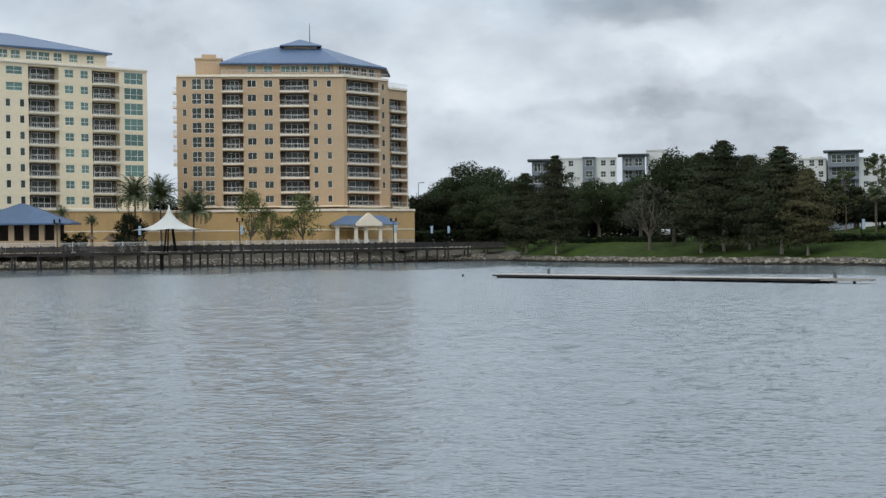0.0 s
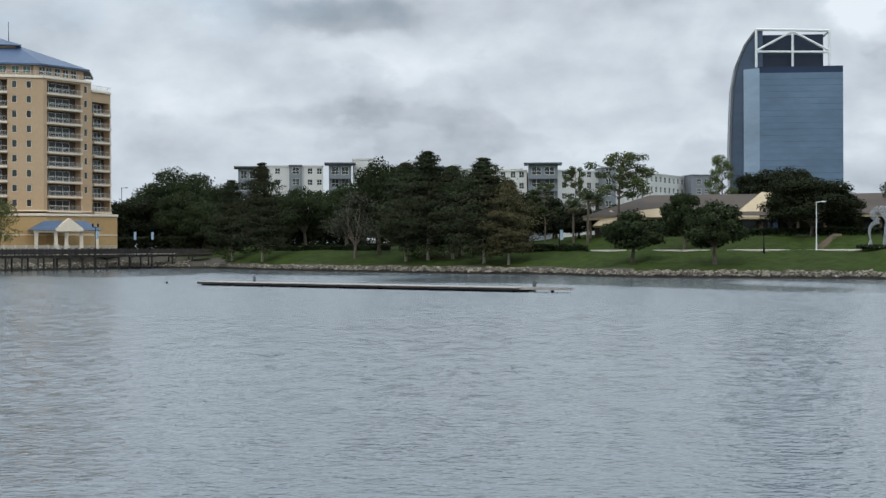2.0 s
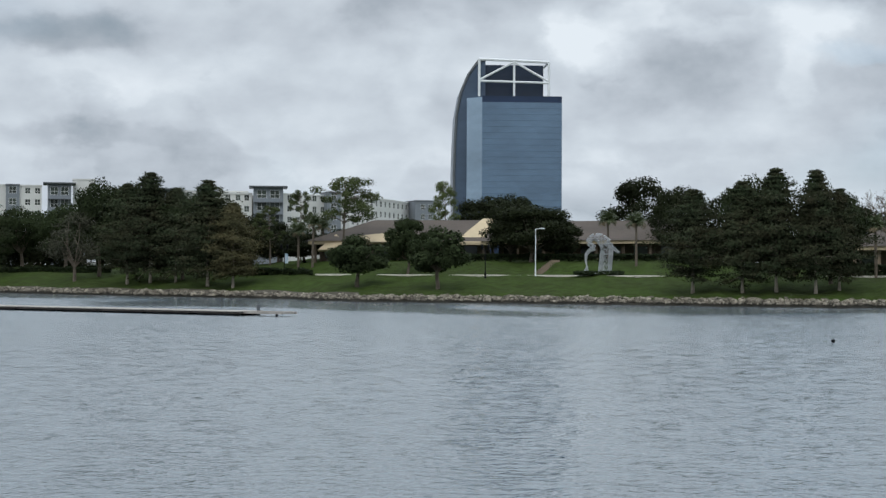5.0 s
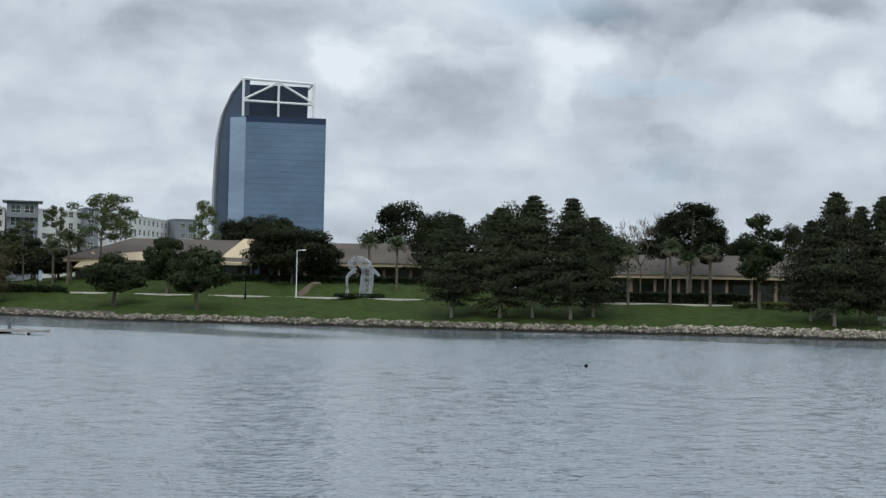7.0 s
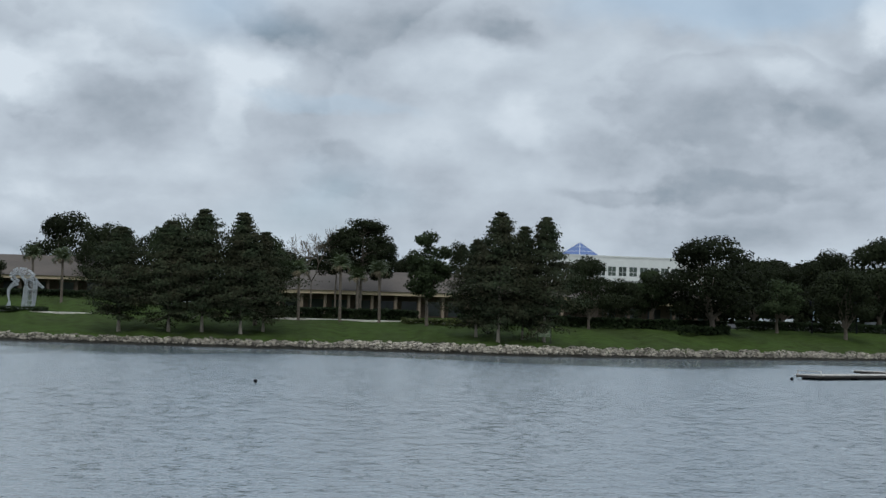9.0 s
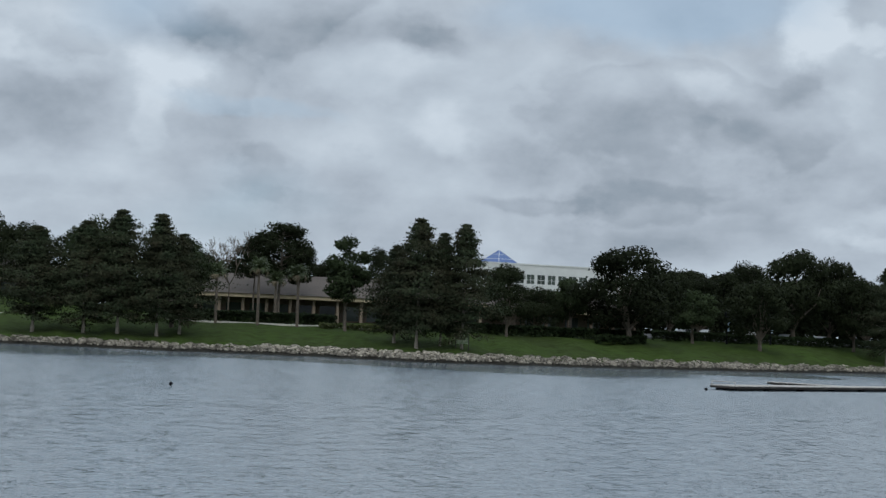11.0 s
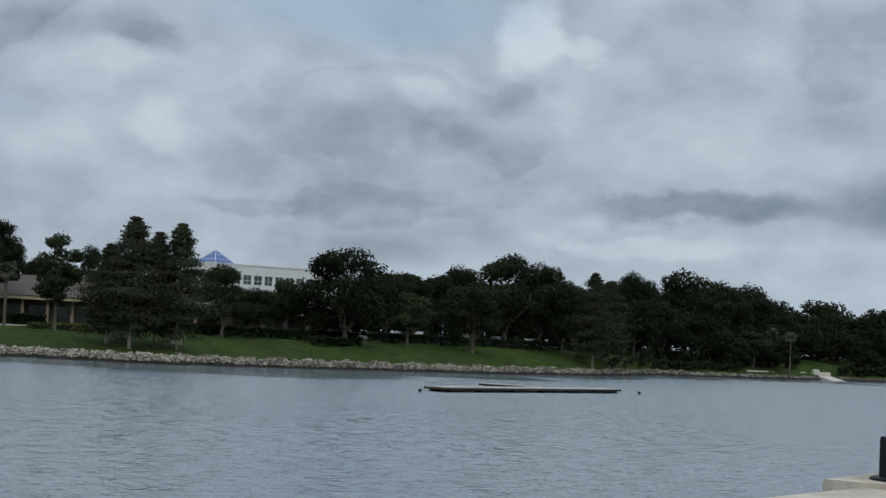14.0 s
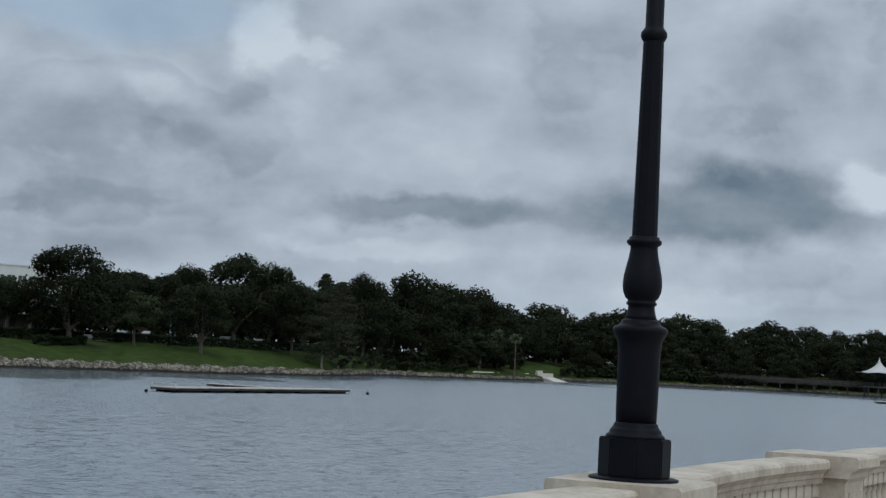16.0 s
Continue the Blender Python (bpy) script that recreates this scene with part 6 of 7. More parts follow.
def lantern_post(b, d, h, banner=False, z=None):
    ob = empty("lantern_post", Matrix.Translation(at(b, d, ground_z(b, d) - 0.05 if z is None else z)), "black lantern post beside the lake walk" + (" with a blue banner" if banner else ""), "lamp", "lamp posts round the lake")
    bm = bmesh.new()
    tube(bm, (0, 0, 0), (0, 0, 0.9), 0.17, 0.12, 8), tube(bm, (0, 0, 0.9), (0, 0, h - 0.7), 0.08, 0.065, 8), tube(bm, (-0.5, 0, h - 0.8), (0.5, 0, h - 0.8), 0.05, n=6)
    part("pole", bm, BLACK_METAL, ob)
    for x in (-0.5, 0.5):
        bm = bmesh.new()
        tube(bm, (x, 0, h - 0.75), (x, 0, h - 0.2), 0.12, 0.2, 8), tube(bm, (x, 0, h - 0.2), (x, 0, h), 0.22, 0.04, 8)
        part("lantern", bm, BLACK_METAL, ob)
    if banner:
        bm = bmesh.new()
        box(bm, 0.12, -0.02, h - 3.1, 0.62, 0.02, h - 1.5)
        part("banner", bm, BANNER, ob, "blue and white banner")


lantern_post(21.75, 230, 4.9)
for b, d, bn in ((-10.75, 296, True), (-13.5, 300, False), (-7.2, 304, True), (-1.75, 326, True), (-0.45, 350, True), (0.15, 353, True)):
    lantern_post(b, d, 6.2, bn, 3.0)
lantern_post(14.6, 262, 5.0, True)
lantern_post(7.6, 318, 5.5, True)
tall_lamp(-0.85, 372, 15.0, BLACK_METAL, "tall dark pole above the trees by the quay")
lantern_post(53.4, 258, 5.2, True)
lantern_post(54.9, 268, 5.2, True)


def notice_board(b, s, w, h):
    d = shore(b) + s
    M, _ = basis(at(b - 0.2, d), at(b + 0.2, d), ground_z(b, d))
    ob = empty("notice_board", M, "pale green information board on two posts", "sign")
    for x in (0, w):
        bm = bmesh.new()
        box(bm, x - 0.06, 0, -0.2, x + 0.06, 0.1, 0.8 + h)
        part("post", bm, WOOD_DARK, ob)
    bm = bmesh.new()
    box(bm, 0.06, -0.03, 0.8, w - 0.06, 0.05, 0.8 + h)
    part("panel", bm, mat("board_print", (0.10, 0.16, 0.06), 0.6, spread=0.3, scale=2.2, second=(0.30, 0.32, 0.22), scale2=7), ob)


notice_board(44.07, 7.5, 1.6, 1.1)


def car(b, d, turn, colour, label):
    ob = empty("parked_car", Matrix.Translation(at(b, d, ground_z(b, d) + 0.15)) @ Matrix.Rotation(radians(turn), 4, "Z"), label, "car", "parked cars")
    paint = mat("car_paint", colour, 0.3, 0.2, spread=0.03)
    side = [(-2.2, 0.3), (2.2, 0.3), (2.25, 0.75), (1.2, 0.92), (0.6, 1.42), (-1.2, 1.45), (-1.9, 0.98), (-2.25, 0.9)]
    bm = bmesh.new()
    f = [bm.verts.new((x, -0.88, z)) for x, z in side]
    r = [bm.verts.new((x, 0.88, z)) for x, z in side]
    bm.faces.new(f), bm.faces.new(r[::-1])
    for i in range(len(side)):
        j = (i + 1) % len(side)
        bm.faces.new((f[i], r[i], r[j], f[j]))
    bmesh.ops.recalc_face_normals(bm, faces=bm.faces)
    bmesh.ops.bevel(bm, geom=bm.edges[:], offset=0.08, segments=2, affect="EDGES")
    part("body", bm, paint, ob)
    for sy in (-0.89, 0.89):
        bm = bmesh.new()
        v = [bm.verts.new((x, sy, z)) for x, z in ((-1.6, 0.98), (0.85, 0.95), (0.5, 1.34), (-1.15, 1.36))]
        e = [bm.verts.new((x.co.x, sy * 0.97, x.co.z)) for x in v]
        bm.faces.new(v), bm.faces.new(e[::-1])
        part("side_window", bm, DARK_GLASS, ob)
        for x in (-1.35, 1.4):
            bm = bmesh.new()
            tube(bm, (x, sy * 0.8, 0.32), (x, sy * 1.01, 0.32), 0.33, n=14)
            w = part("wheel", bm, BLACK_METAL, ob)
            bm = bmesh.new()
            tube(bm, (x, sy * 1.0, 0.32), (x, sy * 1.03, 0.32), 0.18, n=10)
            part("rim", bm, STEEL_WHITE, w)


for b, d, t, c, l in ((52.6, 268, 30, (0.7, 0.7, 0.7), "white parked car half hidden by shrubs"), (54.3, 276, 20, (0.72, 0.72, 0.72), "white parked car in the tree-shaded car park"),
                      (55.4, 281, 25, (0.5, 0.52, 0.55), "silver parked car in the tree-shaded car park"), (51.9, 266, 15, (0.65, 0.66, 0.68), "pale parked car behind the hedge"),
                      (7.9, 330, 80, (0.7, 0.7, 0.7), "white parked car seen under the oaks"), (72.6, 505, 60, (0.72, 0.72, 0.72), "white parked car at the edge of the wood"),
                      (56.6, 288, 15, (0.6, 0.6, 0.62), "pale parked car below the trees")):
    car(b, d, t, c, l)

# boat ramp headwall on the east shore
M, w = basis(at(66.5, shore(66.6) + 2.5), at(67.05, shore(66.85) + 2.0))
ramp = empty("boat_ramp", M, "pale concrete boat ramp with a low headwall", "ramp")
bm = bmesh.new()
box(bm, 0, 0, 0.3, w, 1.0, 1.9), box(bm, 0, 0.2, 1.9, w * 0.35, 0.8, 2.5)
bmesh.ops.bevel(bm, geom=bm.edges[:], offset=0.05, segments=1, affect="EDGES")
part("headwall", bm, CONCRETE, ramp)
bm = bmesh.new()
v = [bm.verts.new(p) for p in ((w * 0.2, -6, -0.3), (w, -6, -0.3), (w, 0, 1.0), (w * 0.2, 0, 1.0), (w * 0.2, -6, -0.8), (w, -6, -0.8), (w, 0, 0.2), (w * 0.2, 0, 0.2))]
for f in ((0, 1, 2, 3), (7, 6, 5, 4), (0, 4, 5, 1), (1, 5, 6, 2), (2, 6, 7, 3), (3, 7, 4, 0)):
    bm.faces.new([v[i] for i in f])
part("slab", bm, CONCRETE, ramp)


# ---------- boardwalks on piles ----------
def boardwalk(name, pts, z, label, width=3.2, gap=4.6, infill=True):
    ob = empty(name, Matrix.Identity(4), label, "boardwalk")
    for a, b in zip(pts, pts[1:]):
        M, w = basis(a, b)
        bm = bmesh.new()
        n = max(1, int(w / 0.6))
        for k in range(n):
            box(bm, w * k / n + 0.01, 0, z - 0.12, w * (k + 1) / n - 0.01, width, z)
        dk = part("deck", bm, WOOD_MID, ob)
        dk.matrix_basis = M
        bm = bmesh.new()
        for y in (0.25, width - 0.45):
            box(bm, 0, y, z - 0.5, w, y + 0.2, z - 0.13)
        s = part("joist", bm, WOOD_DARK, ob)
        s.matrix_basis = M
        for y in (0.05, width - 0.1):
            bm = bmesh.new()
            box(bm, 0, y - 0.05, z + 1.02, w, y + 0.12, z + 1.1), box(bm, 0, y, z + 0.12, w, y + 0.05, z + 0.22)
            m = int(w / 0.16)
            for k in range(m):
                box(bm, w * k / m, y, z + 0.22, w * k / m + (0.115 if infill else 0.03), y + 0.04, z + 1.02)
            s = part("railing", bm, WOOD_DARK, ob)
            s.matrix_basis = M
        n = max(1, round(w / gap))
        for k in range(n):
            x = w * k / n
            for y in (0.3, width - 0.3):
                me = keep(("pile", round(z, 1)), lambda: pile_mesh(z))
                share("pile", me, ob, M @ pose(x, y, 0))
            for y in (0.02, width - 0.04):
                share("rail_post", keep(("railpost",), rail_post_mesh), ob, M @ pose(x, y, z))
                share("rail_post", keep(("railpost",), rail_post_mesh), ob, M @ pose(x + 0.5 * w / n, y, z))
            share("cap_beam", keep(("cap", round(z, 1)), lambda: cap_mesh(z)), ob, M @ pose(x, 0, 0))
            if k % 3 == 1:
                bm = bmesh.new()
                tube(bm, (x, 0.3, 0.3), (x + 1.0, 0.3, z - 0.5), 0.07, n=5), tube(bm, (x, 0.3, z - 0.5), (x + 1.0, 0.3, 0.3), 0.07, n=5)
                s = part("brace", bm, WOOD_MID, ob)
                s.matrix_basis = M
    return ob


def pile_mesh(z):
    bm = bmesh.new()
    tube(bm, (0, 0, -2.0), (0, 0, z - 0.12), 0.2, 0.17, 8)
    return mesh_of("pile", bm, [WOOD_DARK])


def cap_mesh(z):
    bm = bmesh.new()
    box(bm, -0.95, -0.05, z - 0.62, 0.95, 0.2, z - 0.38)
    return mesh_of("cap_beam", bm, [WOOD_DARK])


def rail_post_mesh():
    bm = bmesh.new()
    box(bm, -0.11, -0.08, -0.35, 0.11, 0.12, 1.2)
    box(bm, -0.15, -0.12, 1.2, 0.15, 0.16, 1.27)
    return mesh_of("rail_post", bm, [WOOD_DARK])


boardwalk("boardwalk", [at(-18.5, 295), at(-11.5, 288), at(-8.3, 290), at(-5.3, 300), at(-2.6, 315), at(-0.9, 332), at(0.2, 345), at(2.3, 349)], 3.0, "long dark timber boardwalk on piles along the quay")
boardwalk("boardwalk", [at(70.5, 470), at(75.5, 478), at(79.5, 476), at(86, 462)], 3.0, "dark timber boardwalk on piles along the far shore")


def quay_fence():
    ob = empty("quay_fence", Matrix.Identity(4), "pale metal picket fence along the quay", "fence")
    pts = [at(-17.5, 304), at(-10.5, 302), at(-6.0, 314), at(-1.0, 344)]
    for a, b in zip(pts, pts[1:]):
        M, w = basis(a, b, 3.45)
        bm = bmesh.new()
        tube(bm, (0, 0, 1.35), (w, 0, 1.35), 0.05, n=4), tube(bm, (0, 0, 0.25), (w, 0, 0.25), 0.05, n=4)
        part("rail", bm, RAIL, ob).matrix_basis = M
        bm = bmesh.new()
        for k in range(int(w / 0.2)):
            box(bm, k * 0.2, -0.02, 0.05, k * 0.2 + 0.05, 0.02, 1.4)
        tagged(part("pickets", bm, RAIL, ob), kind="stuff").matrix_basis = M
        for k in range(int(w / 3)):
            bm = bmesh.new()
            box(bm, k * 3.0 - 0.08, -0.08, -0.5, k * 3.0 + 0.08, 0.08, 1.55)
            part("fence_post", bm, RAIL, ob).matrix_basis = M


quay_fence()


def tent(b, d, label):
    c = at(b, d, 0)
    ob = empty("canopy_tent", Matrix.Translation(c) @ Matrix.Rotation(radians(-b), 4, "Z"), label, "tent", "white canopies on the boardwalks")
    bm = bmesh.new()
    rings, n = [], 24
    for k in range(10):
        f = k / 9
        r = 0.12 + 6.6 * f ** 1.6 if f else 0.12
        ring = []
        for j in range(n):
            a = j * math.tau / n
            scal = 1 - 0.10 * f * (0.5 - 0.5 * math.cos(a * 6))
            z = 10.9 - 4.15 * (1 - (1 - f) ** 1.6) ** 0.95 + 0.25 * f * (0.5 - 0.5 * math.cos(a * 6))
            ring.append(bm.verts.new((r * scal * math.cos(a), r * scal * math.sin(a), z)))
        rings.append(ring)
    for r0, r1 in zip(rings, rings[1:]):
        for j in range(n):
            f = bm.faces.new((r0[j], r1[j], r1[(j + 1) % n], r0[(j + 1) % n]))
            f.smooth = True
    bm.faces.new(rings[0])
    bmesh.ops.solidify(bm, geom=bm.faces[:], thickness=0.05)
    part("canopy", bm, FABRIC, ob)
    bm = bmesh.new()
    tube(bm, (0, 0, 10.8), (0, 0, 11.3), 0.14, 0.08, 8)
    part("finial", bm, FABRIC, ob)
    for x, y in ((-0.9, -0.6), (0.9, -0.6), (-0.3, 0.9), (1.2, 0.8)):
        bm = bmesh.new()
        tube(bm, (x, y, 2.95), (x * 0.3, y * 0.3, 9.4), 0.14, n=8)
        part("mast", bm, BLACK_METAL, ob)
    bm = bmesh.new()
    prism(bm, [(4.2 * math.cos(k * math.tau / 8), 4.2 * math.sin(k * math.tau / 8)) for k in range(8)], 2.7, 2.98)
    part("platform", bm, WOOD_MID, ob)
    for k in range(8):
        x, y = 3.8 * math.cos(k * math.tau / 8), 3.8 * math.sin(k * math.tau / 8)
        bm = bmesh.new()
        tube(bm, (x, y, -2), (x, y, 2.7), 0.22, 0.2, 8)
        part("pile", bm, WOOD_DARK, ob)


tent(-9.66, 287, "white peaked fabric canopy on the boardwalk platform")
tent(78.25, 474, "distant white peaked canopy on the far boardwalk")


# ---------- floating docks and buoys ----------
def dock(b0, d0, b1, d1, width, label, bays, high=0.42):
    M, w = basis(at(b0, d0), at(b1, d1))
    ob = empty("floating_dock", M, label, "dock", "floating docks on the lake")
    for k in range(bays):
        x0, x1 = w * k / bays + 0.05, w * (k + 1) / bays - 0.05
        n = max(4, int((x1 - x0) / 0.42))
        bw = (x1 - x0) / n

        def board_mesh():
            bm = bmesh.new()
            box(bm, 0.015, 0, -0.07, bw - 0.015, width, 0)
            return mesh_of("deck_board", bm, [WOOD_GREY])

        for j in range(n):
            share("deck_board", keep(("board", round(bw, 3), width), board_mesh), ob, pose(x0 + bw * j, 0, high))
        bm = bmesh.new()
        box(bm, x0, 0.08, 0.18, x1, width - 0.08, high - 0.075)
        part("frame", bm, WOOD_DARK, ob)
        for y in (0.25, width - 1.0):
            bm = bmesh.new()
            box(bm, x0 + 0.5, y, -0.25, x1 - 0.5, y + 0.75, 0.18)
            bmesh.ops.bevel(bm, geom=bm.edges[:], offset=0.06, segments=1, affect="EDGES")
            part("float", bm, BLACK_METAL, ob)
    return ob, w


dk, w = dock(1.72, 181, 13.02, 146, 3.4, "long low grey timber floating dock on the lake", 8)
for x in (6.5, w - 0.3):
    bm = bmesh.new()
    tube(bm, (x, 3.0, -1), (x, 3.0, 1.0), 0.16, n=8)
    part("mooring_post", bm, GREY_TRIM, dk)
bm = bmesh.new()
box(bm, w, 0.6, 0.22, w + 4.6, 0.85, 0.42), box(bm, w, 2.4, 0.22, w + 4.6, 2.65, 0.42)
for k in range(5):
    box(bm, w + 0.3 + k, 0.85, 0.25, w + 0.45 + k, 2.4, 0.38)
part("gangway_frame", bm, WOOD_GREY, dk)
dk2, w2 = dock(53.75, 136, 59.9, 163, 2.6, "grey floating dock with dark pontoons", 6)
bm = bmesh.new()
tube(bm, (0.1, 0.1, 0.4), (0.1, 0.1, 0.75), 0.035, n=6), tube(bm, (0.1, 2.4, 0.4), (0.1, 2.4, 0.75), 0.035, n=6), tube(bm, (0.1, 0.1, 0.72), (0.1, 2.4, 0.72), 0.03, n=6)
part("end_rail", bm, WOOD_GREY, dk2)
dock(54.8, 158, 56.95, 154.5, 1.6, "narrow grey floating dock behind a wider one", 3)
dock(78.1, 330, 80.5, 328, 2.5, "small grey floating dock near the far boardwalk", 2)


def buoy(b, d, r):
    bm = bmesh.new()
    lathe(bm, [(0.05, -0.5 * r), (0.6 * r, -0.35 * r), (0.98 * r, 0.1 * r), (0.95 * r, 0.5 * r), (0.6 * r, 0.9 * r), (0.18 * r, 1.05 * r), (0.16 * r, 1.3 * r), (0.05 * r, 1.32 * r)], 14)
    ob = finish("buoy", bm, BLACK_METAL)
    ob.matrix_basis = Matrix.Translation(at(b, d, 0.09))
    tagged(ob, "small dark round buoy floating on the lake", "buoy", "buoys")


for b, d, r in ((33.9, 96, 0.13), (14.35, 143, 0.16), (52.75, 133, 0.16), (60.5, 163, 0.18), (0.7, 190, 0.16)):
    buoy(b, d, r)

# ---------- the promenade where the camera stands ----------
PAVE = mat("promenade_paving", (0.40, 0.36, 0.31), 0.85, spread=0.12, scale=0.7, second=(0.33, 0.30, 0.26), scale2=9, bump=0.2, bump_scale=25)
CAST = mat("cast_stone", (0.50, 0.445, 0.365), 0.85, spread=0.2, scale=2.3, spec=0.25, second=(0.35, 0.295, 0.235), scale2=14, bump=0.12, bump_scale=45)
PIERS = [(-9.8, 0.1), (-5.2, 1.2), (-0.6, 2.1), (4.0, 2.75), (8.66, 3.15), (13.75, 3.30), (18.6, 3.0), (22.5, 2.45), (27.0, 1.5)]
bm = bmesh.new()
edge = [(x, y + 0.30) for x, y in PIERS]
prism(bm, [(-40, -60), (60, -60), (60, -6.0)] + edge[::-1] + [(-40, -6.0)], -2.0, 2.35)
tagged(finish("promenade", bm, PAVE), "pale paved lakeside promenade with a quay wall", "pavement", kind="structure")


def baluster_mesh():
    bm = bmesh.new()
    lathe(bm, [(0.055, 0.0), (0.055, 0.06), (0.035, 0.09), (0.062, 0.18), (0.068, 0.25), (0.045, 0.36), (0.034, 0.44), (0.05, 0.48), (0.035, 0.51), (0.055, 0.54), (0.055, 0.60)], 10)
    box(bm, -0.08, -0.08, -0.05, 0.08, 0.08, 0.0), box(bm, -0.082, -0.082, 0.52, 0.082, 0.082, 0.645)
    return mesh_of("baluster", bm, [CAST])


def moulding(bm, w, y0, y1, profile):
    """A run along x with stepped mouldings: profile of (inset, z) from below."""
    for (i0, z0), (i1, z1) in zip(profile, profile[1:]):
        v = [bm.verts.new(p) for p in ((0, y0 + i0, z0), (w, y0 + i0, z0), (w, y0 + i1, z1), (0, y0 + i1, z1), (0, y1 - i0, z0), (w, y1 - i0, z0), (w, y1 - i1, z1), (0, y1 - i1, z1))]
        for f in ((0, 1, 2, 3), (5, 4, 7, 6), (4, 0, 3, 7), (1, 5, 6, 2)):
            bm.faces.new([v[i] for i in f])
    (ia, za), (ib, zb) = profile[0], profile[-1]
    quad(bm, (0, y0 + ib, zb), (w, y0 + ib, zb), (w, y1 - ib, zb), (0, y1 - ib, zb))
    quad(bm, (0, y1 - ia, za), (w, y1 - ia, za), (w, y0 + ia, za), (0, y0 + ia, za))
    bmesh.ops.remove_doubles(bm, verts=bm.verts, dist=0.0005)


def sweep(run, profile):
    """A closed moulding profile of (offset, height) drawn along a bending line."""
    bm = bmesh.new()
    rings = []
    for k, p in enumerate(run):
        way = (run[min(k + 1, len(run) - 1)] - run[max(k - 1, 0)]).normalized()
        rings.append([bm.verts.new((p.x - way.y * o, p.y + way.x * o, z)) for o, z in profile])
    n = len(profile)
    for r0, r1 in zip(rings, rings[1:]):
        for k in range(n):
            bm.faces.new((r0[k], r1[k], r1[(k + 1) % n], r0[(k + 1) % n]))
    bm.faces.new(rings[0]), bm.faces.new(rings[-1][::-1])
    bmesh.ops.recalc_face_normals(bm, faces=bm.faces[:])
    return bm


def balustrade():
    ob = empty("balustrade", Matrix.Identity(4), "weathered cream cast-stone balustrade with square piers", "balustrade")
    bal = baluster_mesh()
    for k, (x, y) in enumerate(PIERS):
        if 0 < k < len(PIERS) - 1:
            dx, dy = PIERS[k + 1][0] - PIERS[k - 1][0], PIERS[k + 1][1] - PIERS[k - 1][1]
        else:
            dx, dy = 1.0, 0.0
        M = Matrix.Translation((x, y, 0)) @ Matrix.Rotation(math.atan2(dy, dx), 4, "Z")
        bm = bmesh.new()
        moulding(bm, 0.64, -0.32, 0.32, [(0.0, 2.3), (0.0, 2.55), (0.05, 2.6), (0.05, 3.16), (0.02, 3.2)])
        bmesh.ops.translate(bm, verts=bm.verts, vec=(-0.32, 0, 0))
        pier = part("pier", bm, CAST, ob)
        pier.matrix_basis = M
        for y0 in (-0.283, 0.27):
            bm = bmesh.new()
            box(bm, -0.2, y0, 2.68, 0.2, y0 + 0.013, 3.08)
            part("panel", bm, CAST, pier)
        bm = bmesh.new()
        moulding(bm, 0.78, -0.39, 0.39, [(0.08, 3.2), (0.07, 3.24), (0.03, 3.27), (0.0, 3.29), (0.0, 3.36), (0.015, 3.38)])
        bmesh.ops.translate(bm, verts=bm.verts, vec=(-0.39, 0, 0))
        part("pier_cap", bm, CAST, ob).matrix_basis = M
    knots = [Vector((2 * PIERS[0][0] - PIERS[1][0], 2 * PIERS[0][1] - PIERS[1][1]))] + [Vector(p) for p in PIERS]
    knots.append(2 * knots[-1] - knots[-2])
    for i in range(1, len(PIERS)):
        p0, p1, p2, p3 = knots[i - 1:i + 3]
        run = []
        g = 0.30 / (p2 - p1).length
        for k in range(13):  # the rail bends smoothly from pier to pier
            f = g + (1 - 2 * g) * k / 12
            bow = Vector((p1.y - p2.y, p2.x - p1.x)).normalized() * 0.14 * math.sin(math.pi * f)
            run.append(bow + 0.5 * (2 * p1 + (p2 - p0) * f + (2 * p0 - 5 * p1 + 4 * p2 - p3) * f * f + (3 * p1 - p0 - 3 * p2 + p3) * f ** 3))
        part("handrail", sweep(run, [(-0.11, 3.15), (-0.12, 3.19), (-0.135, 3.20), (-0.14, 3.23), (-0.175, 3.265), (-0.19, 3.275), (-0.19, 3.325), (-0.175, 3.345), (-0.14, 3.352),
                                     (0.14, 3.352), (0.175, 3.345), (0.19, 3.325), (0.19, 3.275), (0.175, 3.265), (0.14, 3.23), (0.135, 3.20), (0.12, 3.19), (0.11, 3.15)]), CAST, ob)
        part("base_rail", sweep(run, [(-0.15, 2.3), (-0.15, 2.5), (-0.12, 2.54), (0.12, 2.54), (0.15, 2.5), (0.15, 2.3)]), CAST, ob)
        n = int(((run[-1] - run[0]).length - 0.1) / 0.185)
        for k in range(n):
            u = (k + 0.5) / n * 12
            j = min(11, int(u))
            q, way = run[j].lerp(run[j + 1], u - j), run[j + 1] - run[j]
            share("baluster", bal, ob, Matrix.Translation((q.x, q.y, 2.585 - 0.07)) @ Matrix.Rotation(math.atan2(way.y, way.x), 4, "Z"))


balustrade()


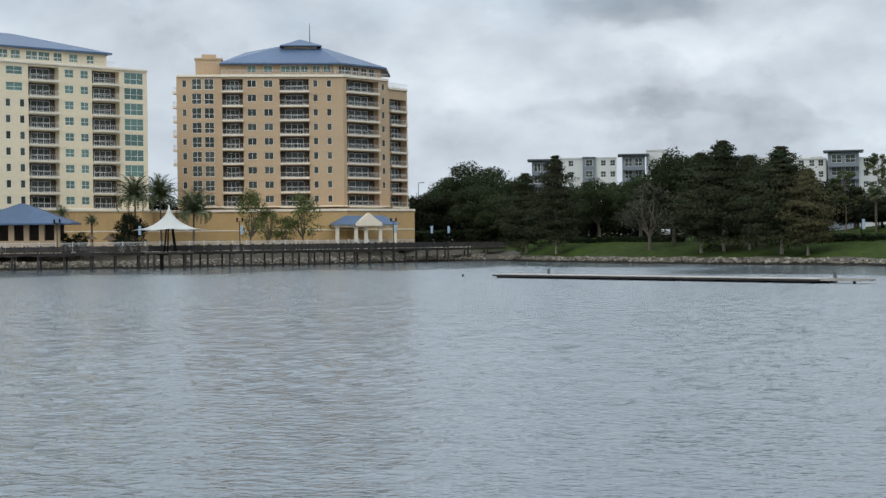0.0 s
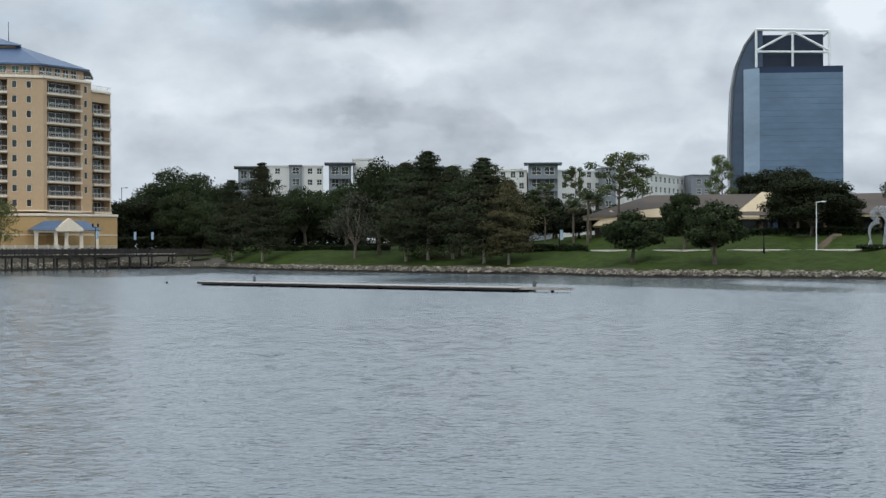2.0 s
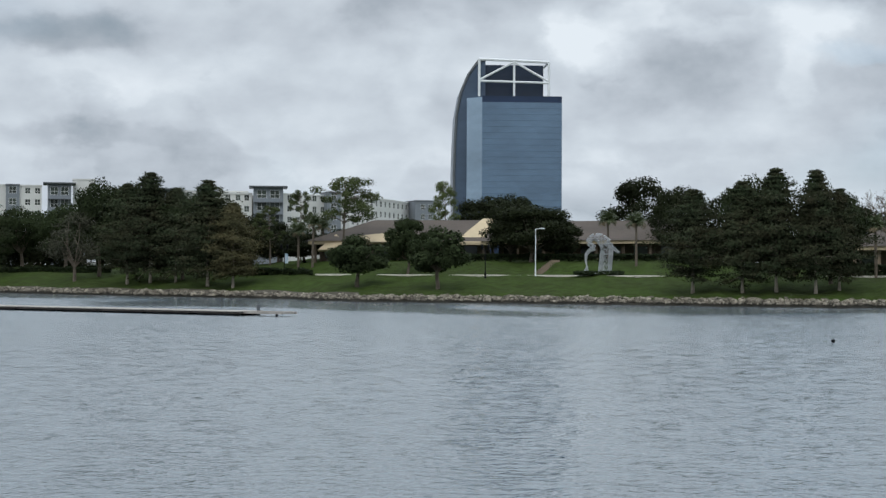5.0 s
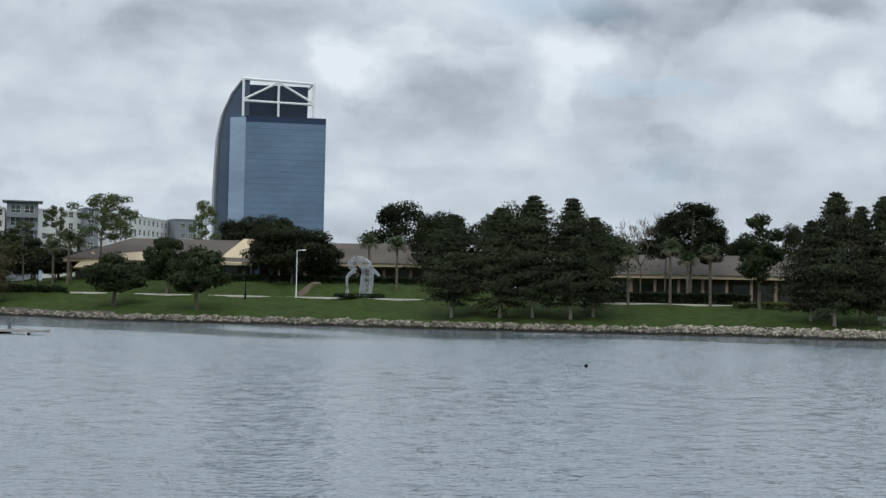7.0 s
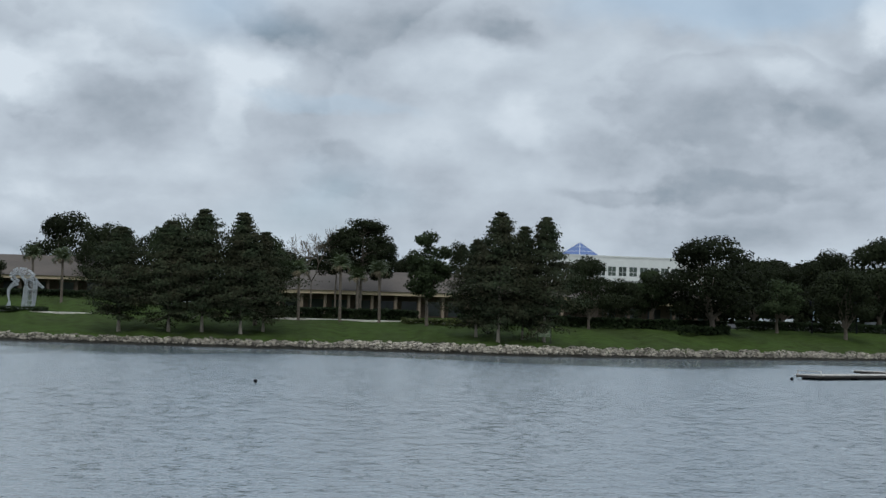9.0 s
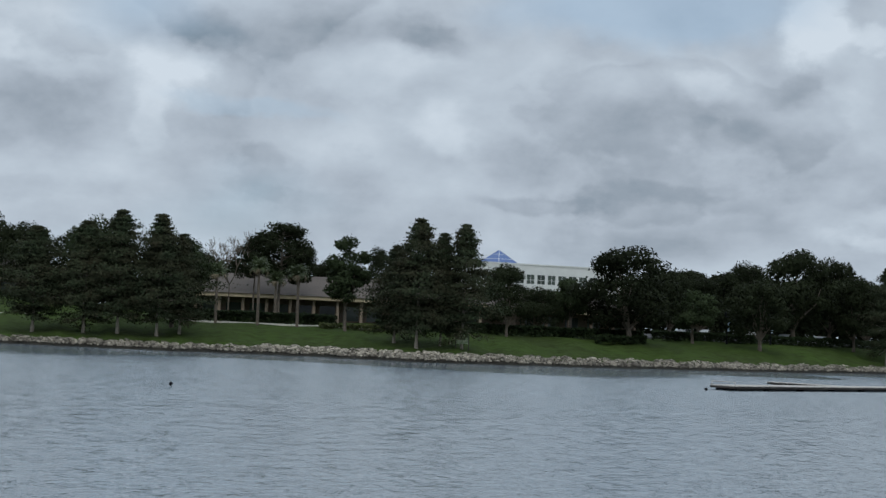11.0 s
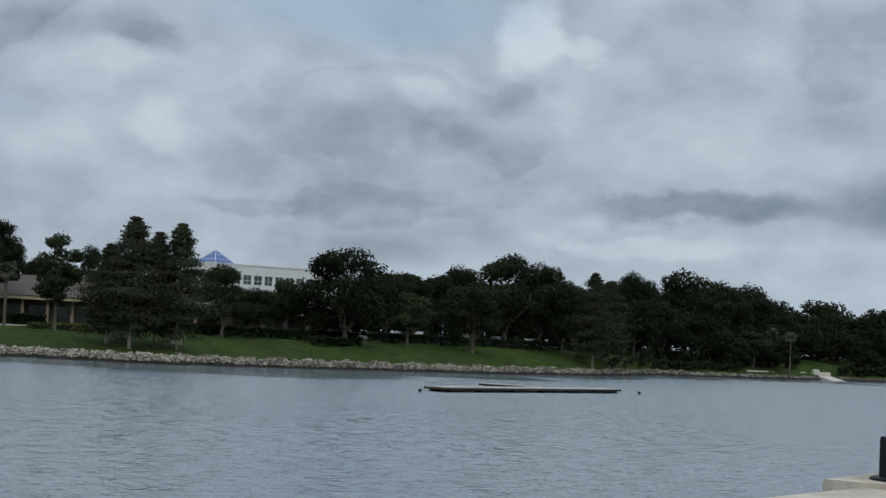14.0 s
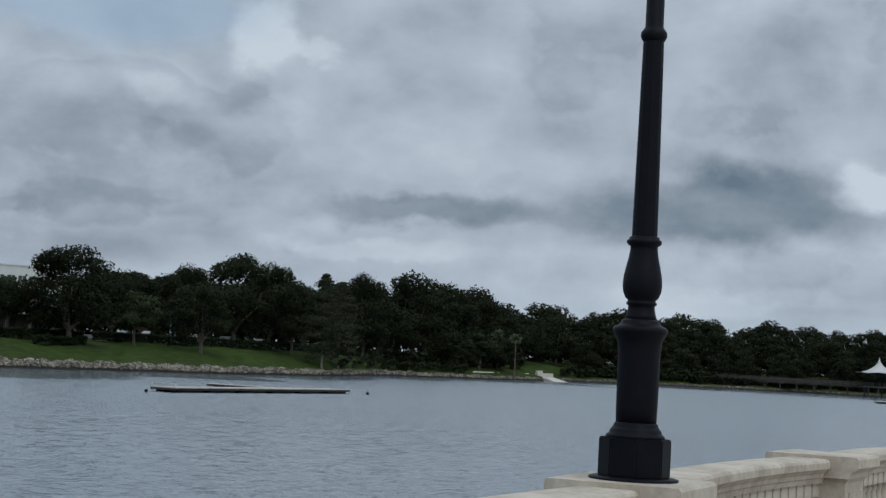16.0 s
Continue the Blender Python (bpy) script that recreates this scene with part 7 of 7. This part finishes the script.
def promenade_lamp():
    ob = empty("promenade_lamp_post", pose(8.67, 3.15, 3.38) @ Matrix.Diagonal((0.96, 0.96, 0.965, 1)), "black cast-iron lamp post standing on a balustrade pier", "lamp")
    bm = bmesh.new()
    lathe(bm, [(0.265, 0.0), (0.265, 0.012), (0.24, 0.02)], 32)
    part("base_plate", bm, BLACK_METAL, ob)
    bm = bmesh.new()
    r = 0.215
    pts = [(r * math.cos(math.tau * (k + 0.5) / 8), r * math.sin(math.tau * (k + 0.5) / 8)) for k in range(8)]
    prism(bm, pts, 0.02, 0.245)
    bmesh.ops.bevel(bm, geom=bm.edges[:], offset=0.008, segments=2, affect="EDGES")
    part("plinth", bm, BLACK_METAL, ob)
    bm = bmesh.new()
    lathe(bm, [(0.175, 0.24), (0.172, 0.262), (0.155, 0.27), (0.155, 0.285), (0.142, 0.30), (0.132, 0.315), (0.132, 0.325), (0.120, 0.335)], 28)
    part("base_moulding", bm, BLACK_METAL, ob)
    bm = bmesh.new()
    lathe(bm, [(0.120, 0.33), (0.123, 0.42), (0.126, 0.74), (0.132, 0.80), (0.148, 0.84), (0.162, 0.862), (0.164, 0.88), (0.156, 0.893), (0.128, 0.905), (0.118, 0.915), (0.116, 0.93), (0.10, 0.94)], 28)
    part("lower_shaft", bm, BLACK_METAL, ob)
    bm = bmesh.new()
    lathe(bm, [(0.10, 0.93), (0.088, 0.965), (0.080, 1.0), (0.079, 1.02), (0.090, 1.026), (0.092, 1.036), (0.084, 1.045), (0.082, 1.052), (0.098, 1.066), (0.113, 1.10), (0.118, 1.14), (0.114, 1.19),
               (0.102, 1.25), (0.088, 1.31), (0.082, 1.35), (0.082, 1.372), (0.098, 1.382), (0.104, 1.392), (0.104, 1.406), (0.092, 1.412), (0.09, 1.424), (0.078, 1.432)], 28)
    part("vase", bm, BLACK_METAL, ob)
    bm = bmesh.new()
    n = 32
    prof = [(0.076, 1.43), (0.062, 2.62)]
    rings = [[bm.verts.new((rr * (1 - 0.025 * (k % 2)) * math.cos(k * math.tau / n), rr * (1 - 0.025 * (k % 2)) * math.sin(k * math.tau / n), z)) for k in range(n)] for rr, z in prof]
    for k in range(n):
        bm.faces.new((rings[0][k], rings[0][(k + 1) % n], rings[1][(k + 1) % n], rings[1][k]))
    part("fluted_shaft", bm, BLACK_METAL, ob)
    bm = bmesh.new()
    lathe(bm, [(0.062, 2.60), (0.074, 2.615), (0.079, 2.63), (0.079, 2.65), (0.070, 2.665), (0.062, 2.675), (0.055, 2.69), (0.050, 3.9), (0.045, 4.4)], 24)
    part("upper_shaft", bm, BLACK_METAL, ob)


promenade_lamp()
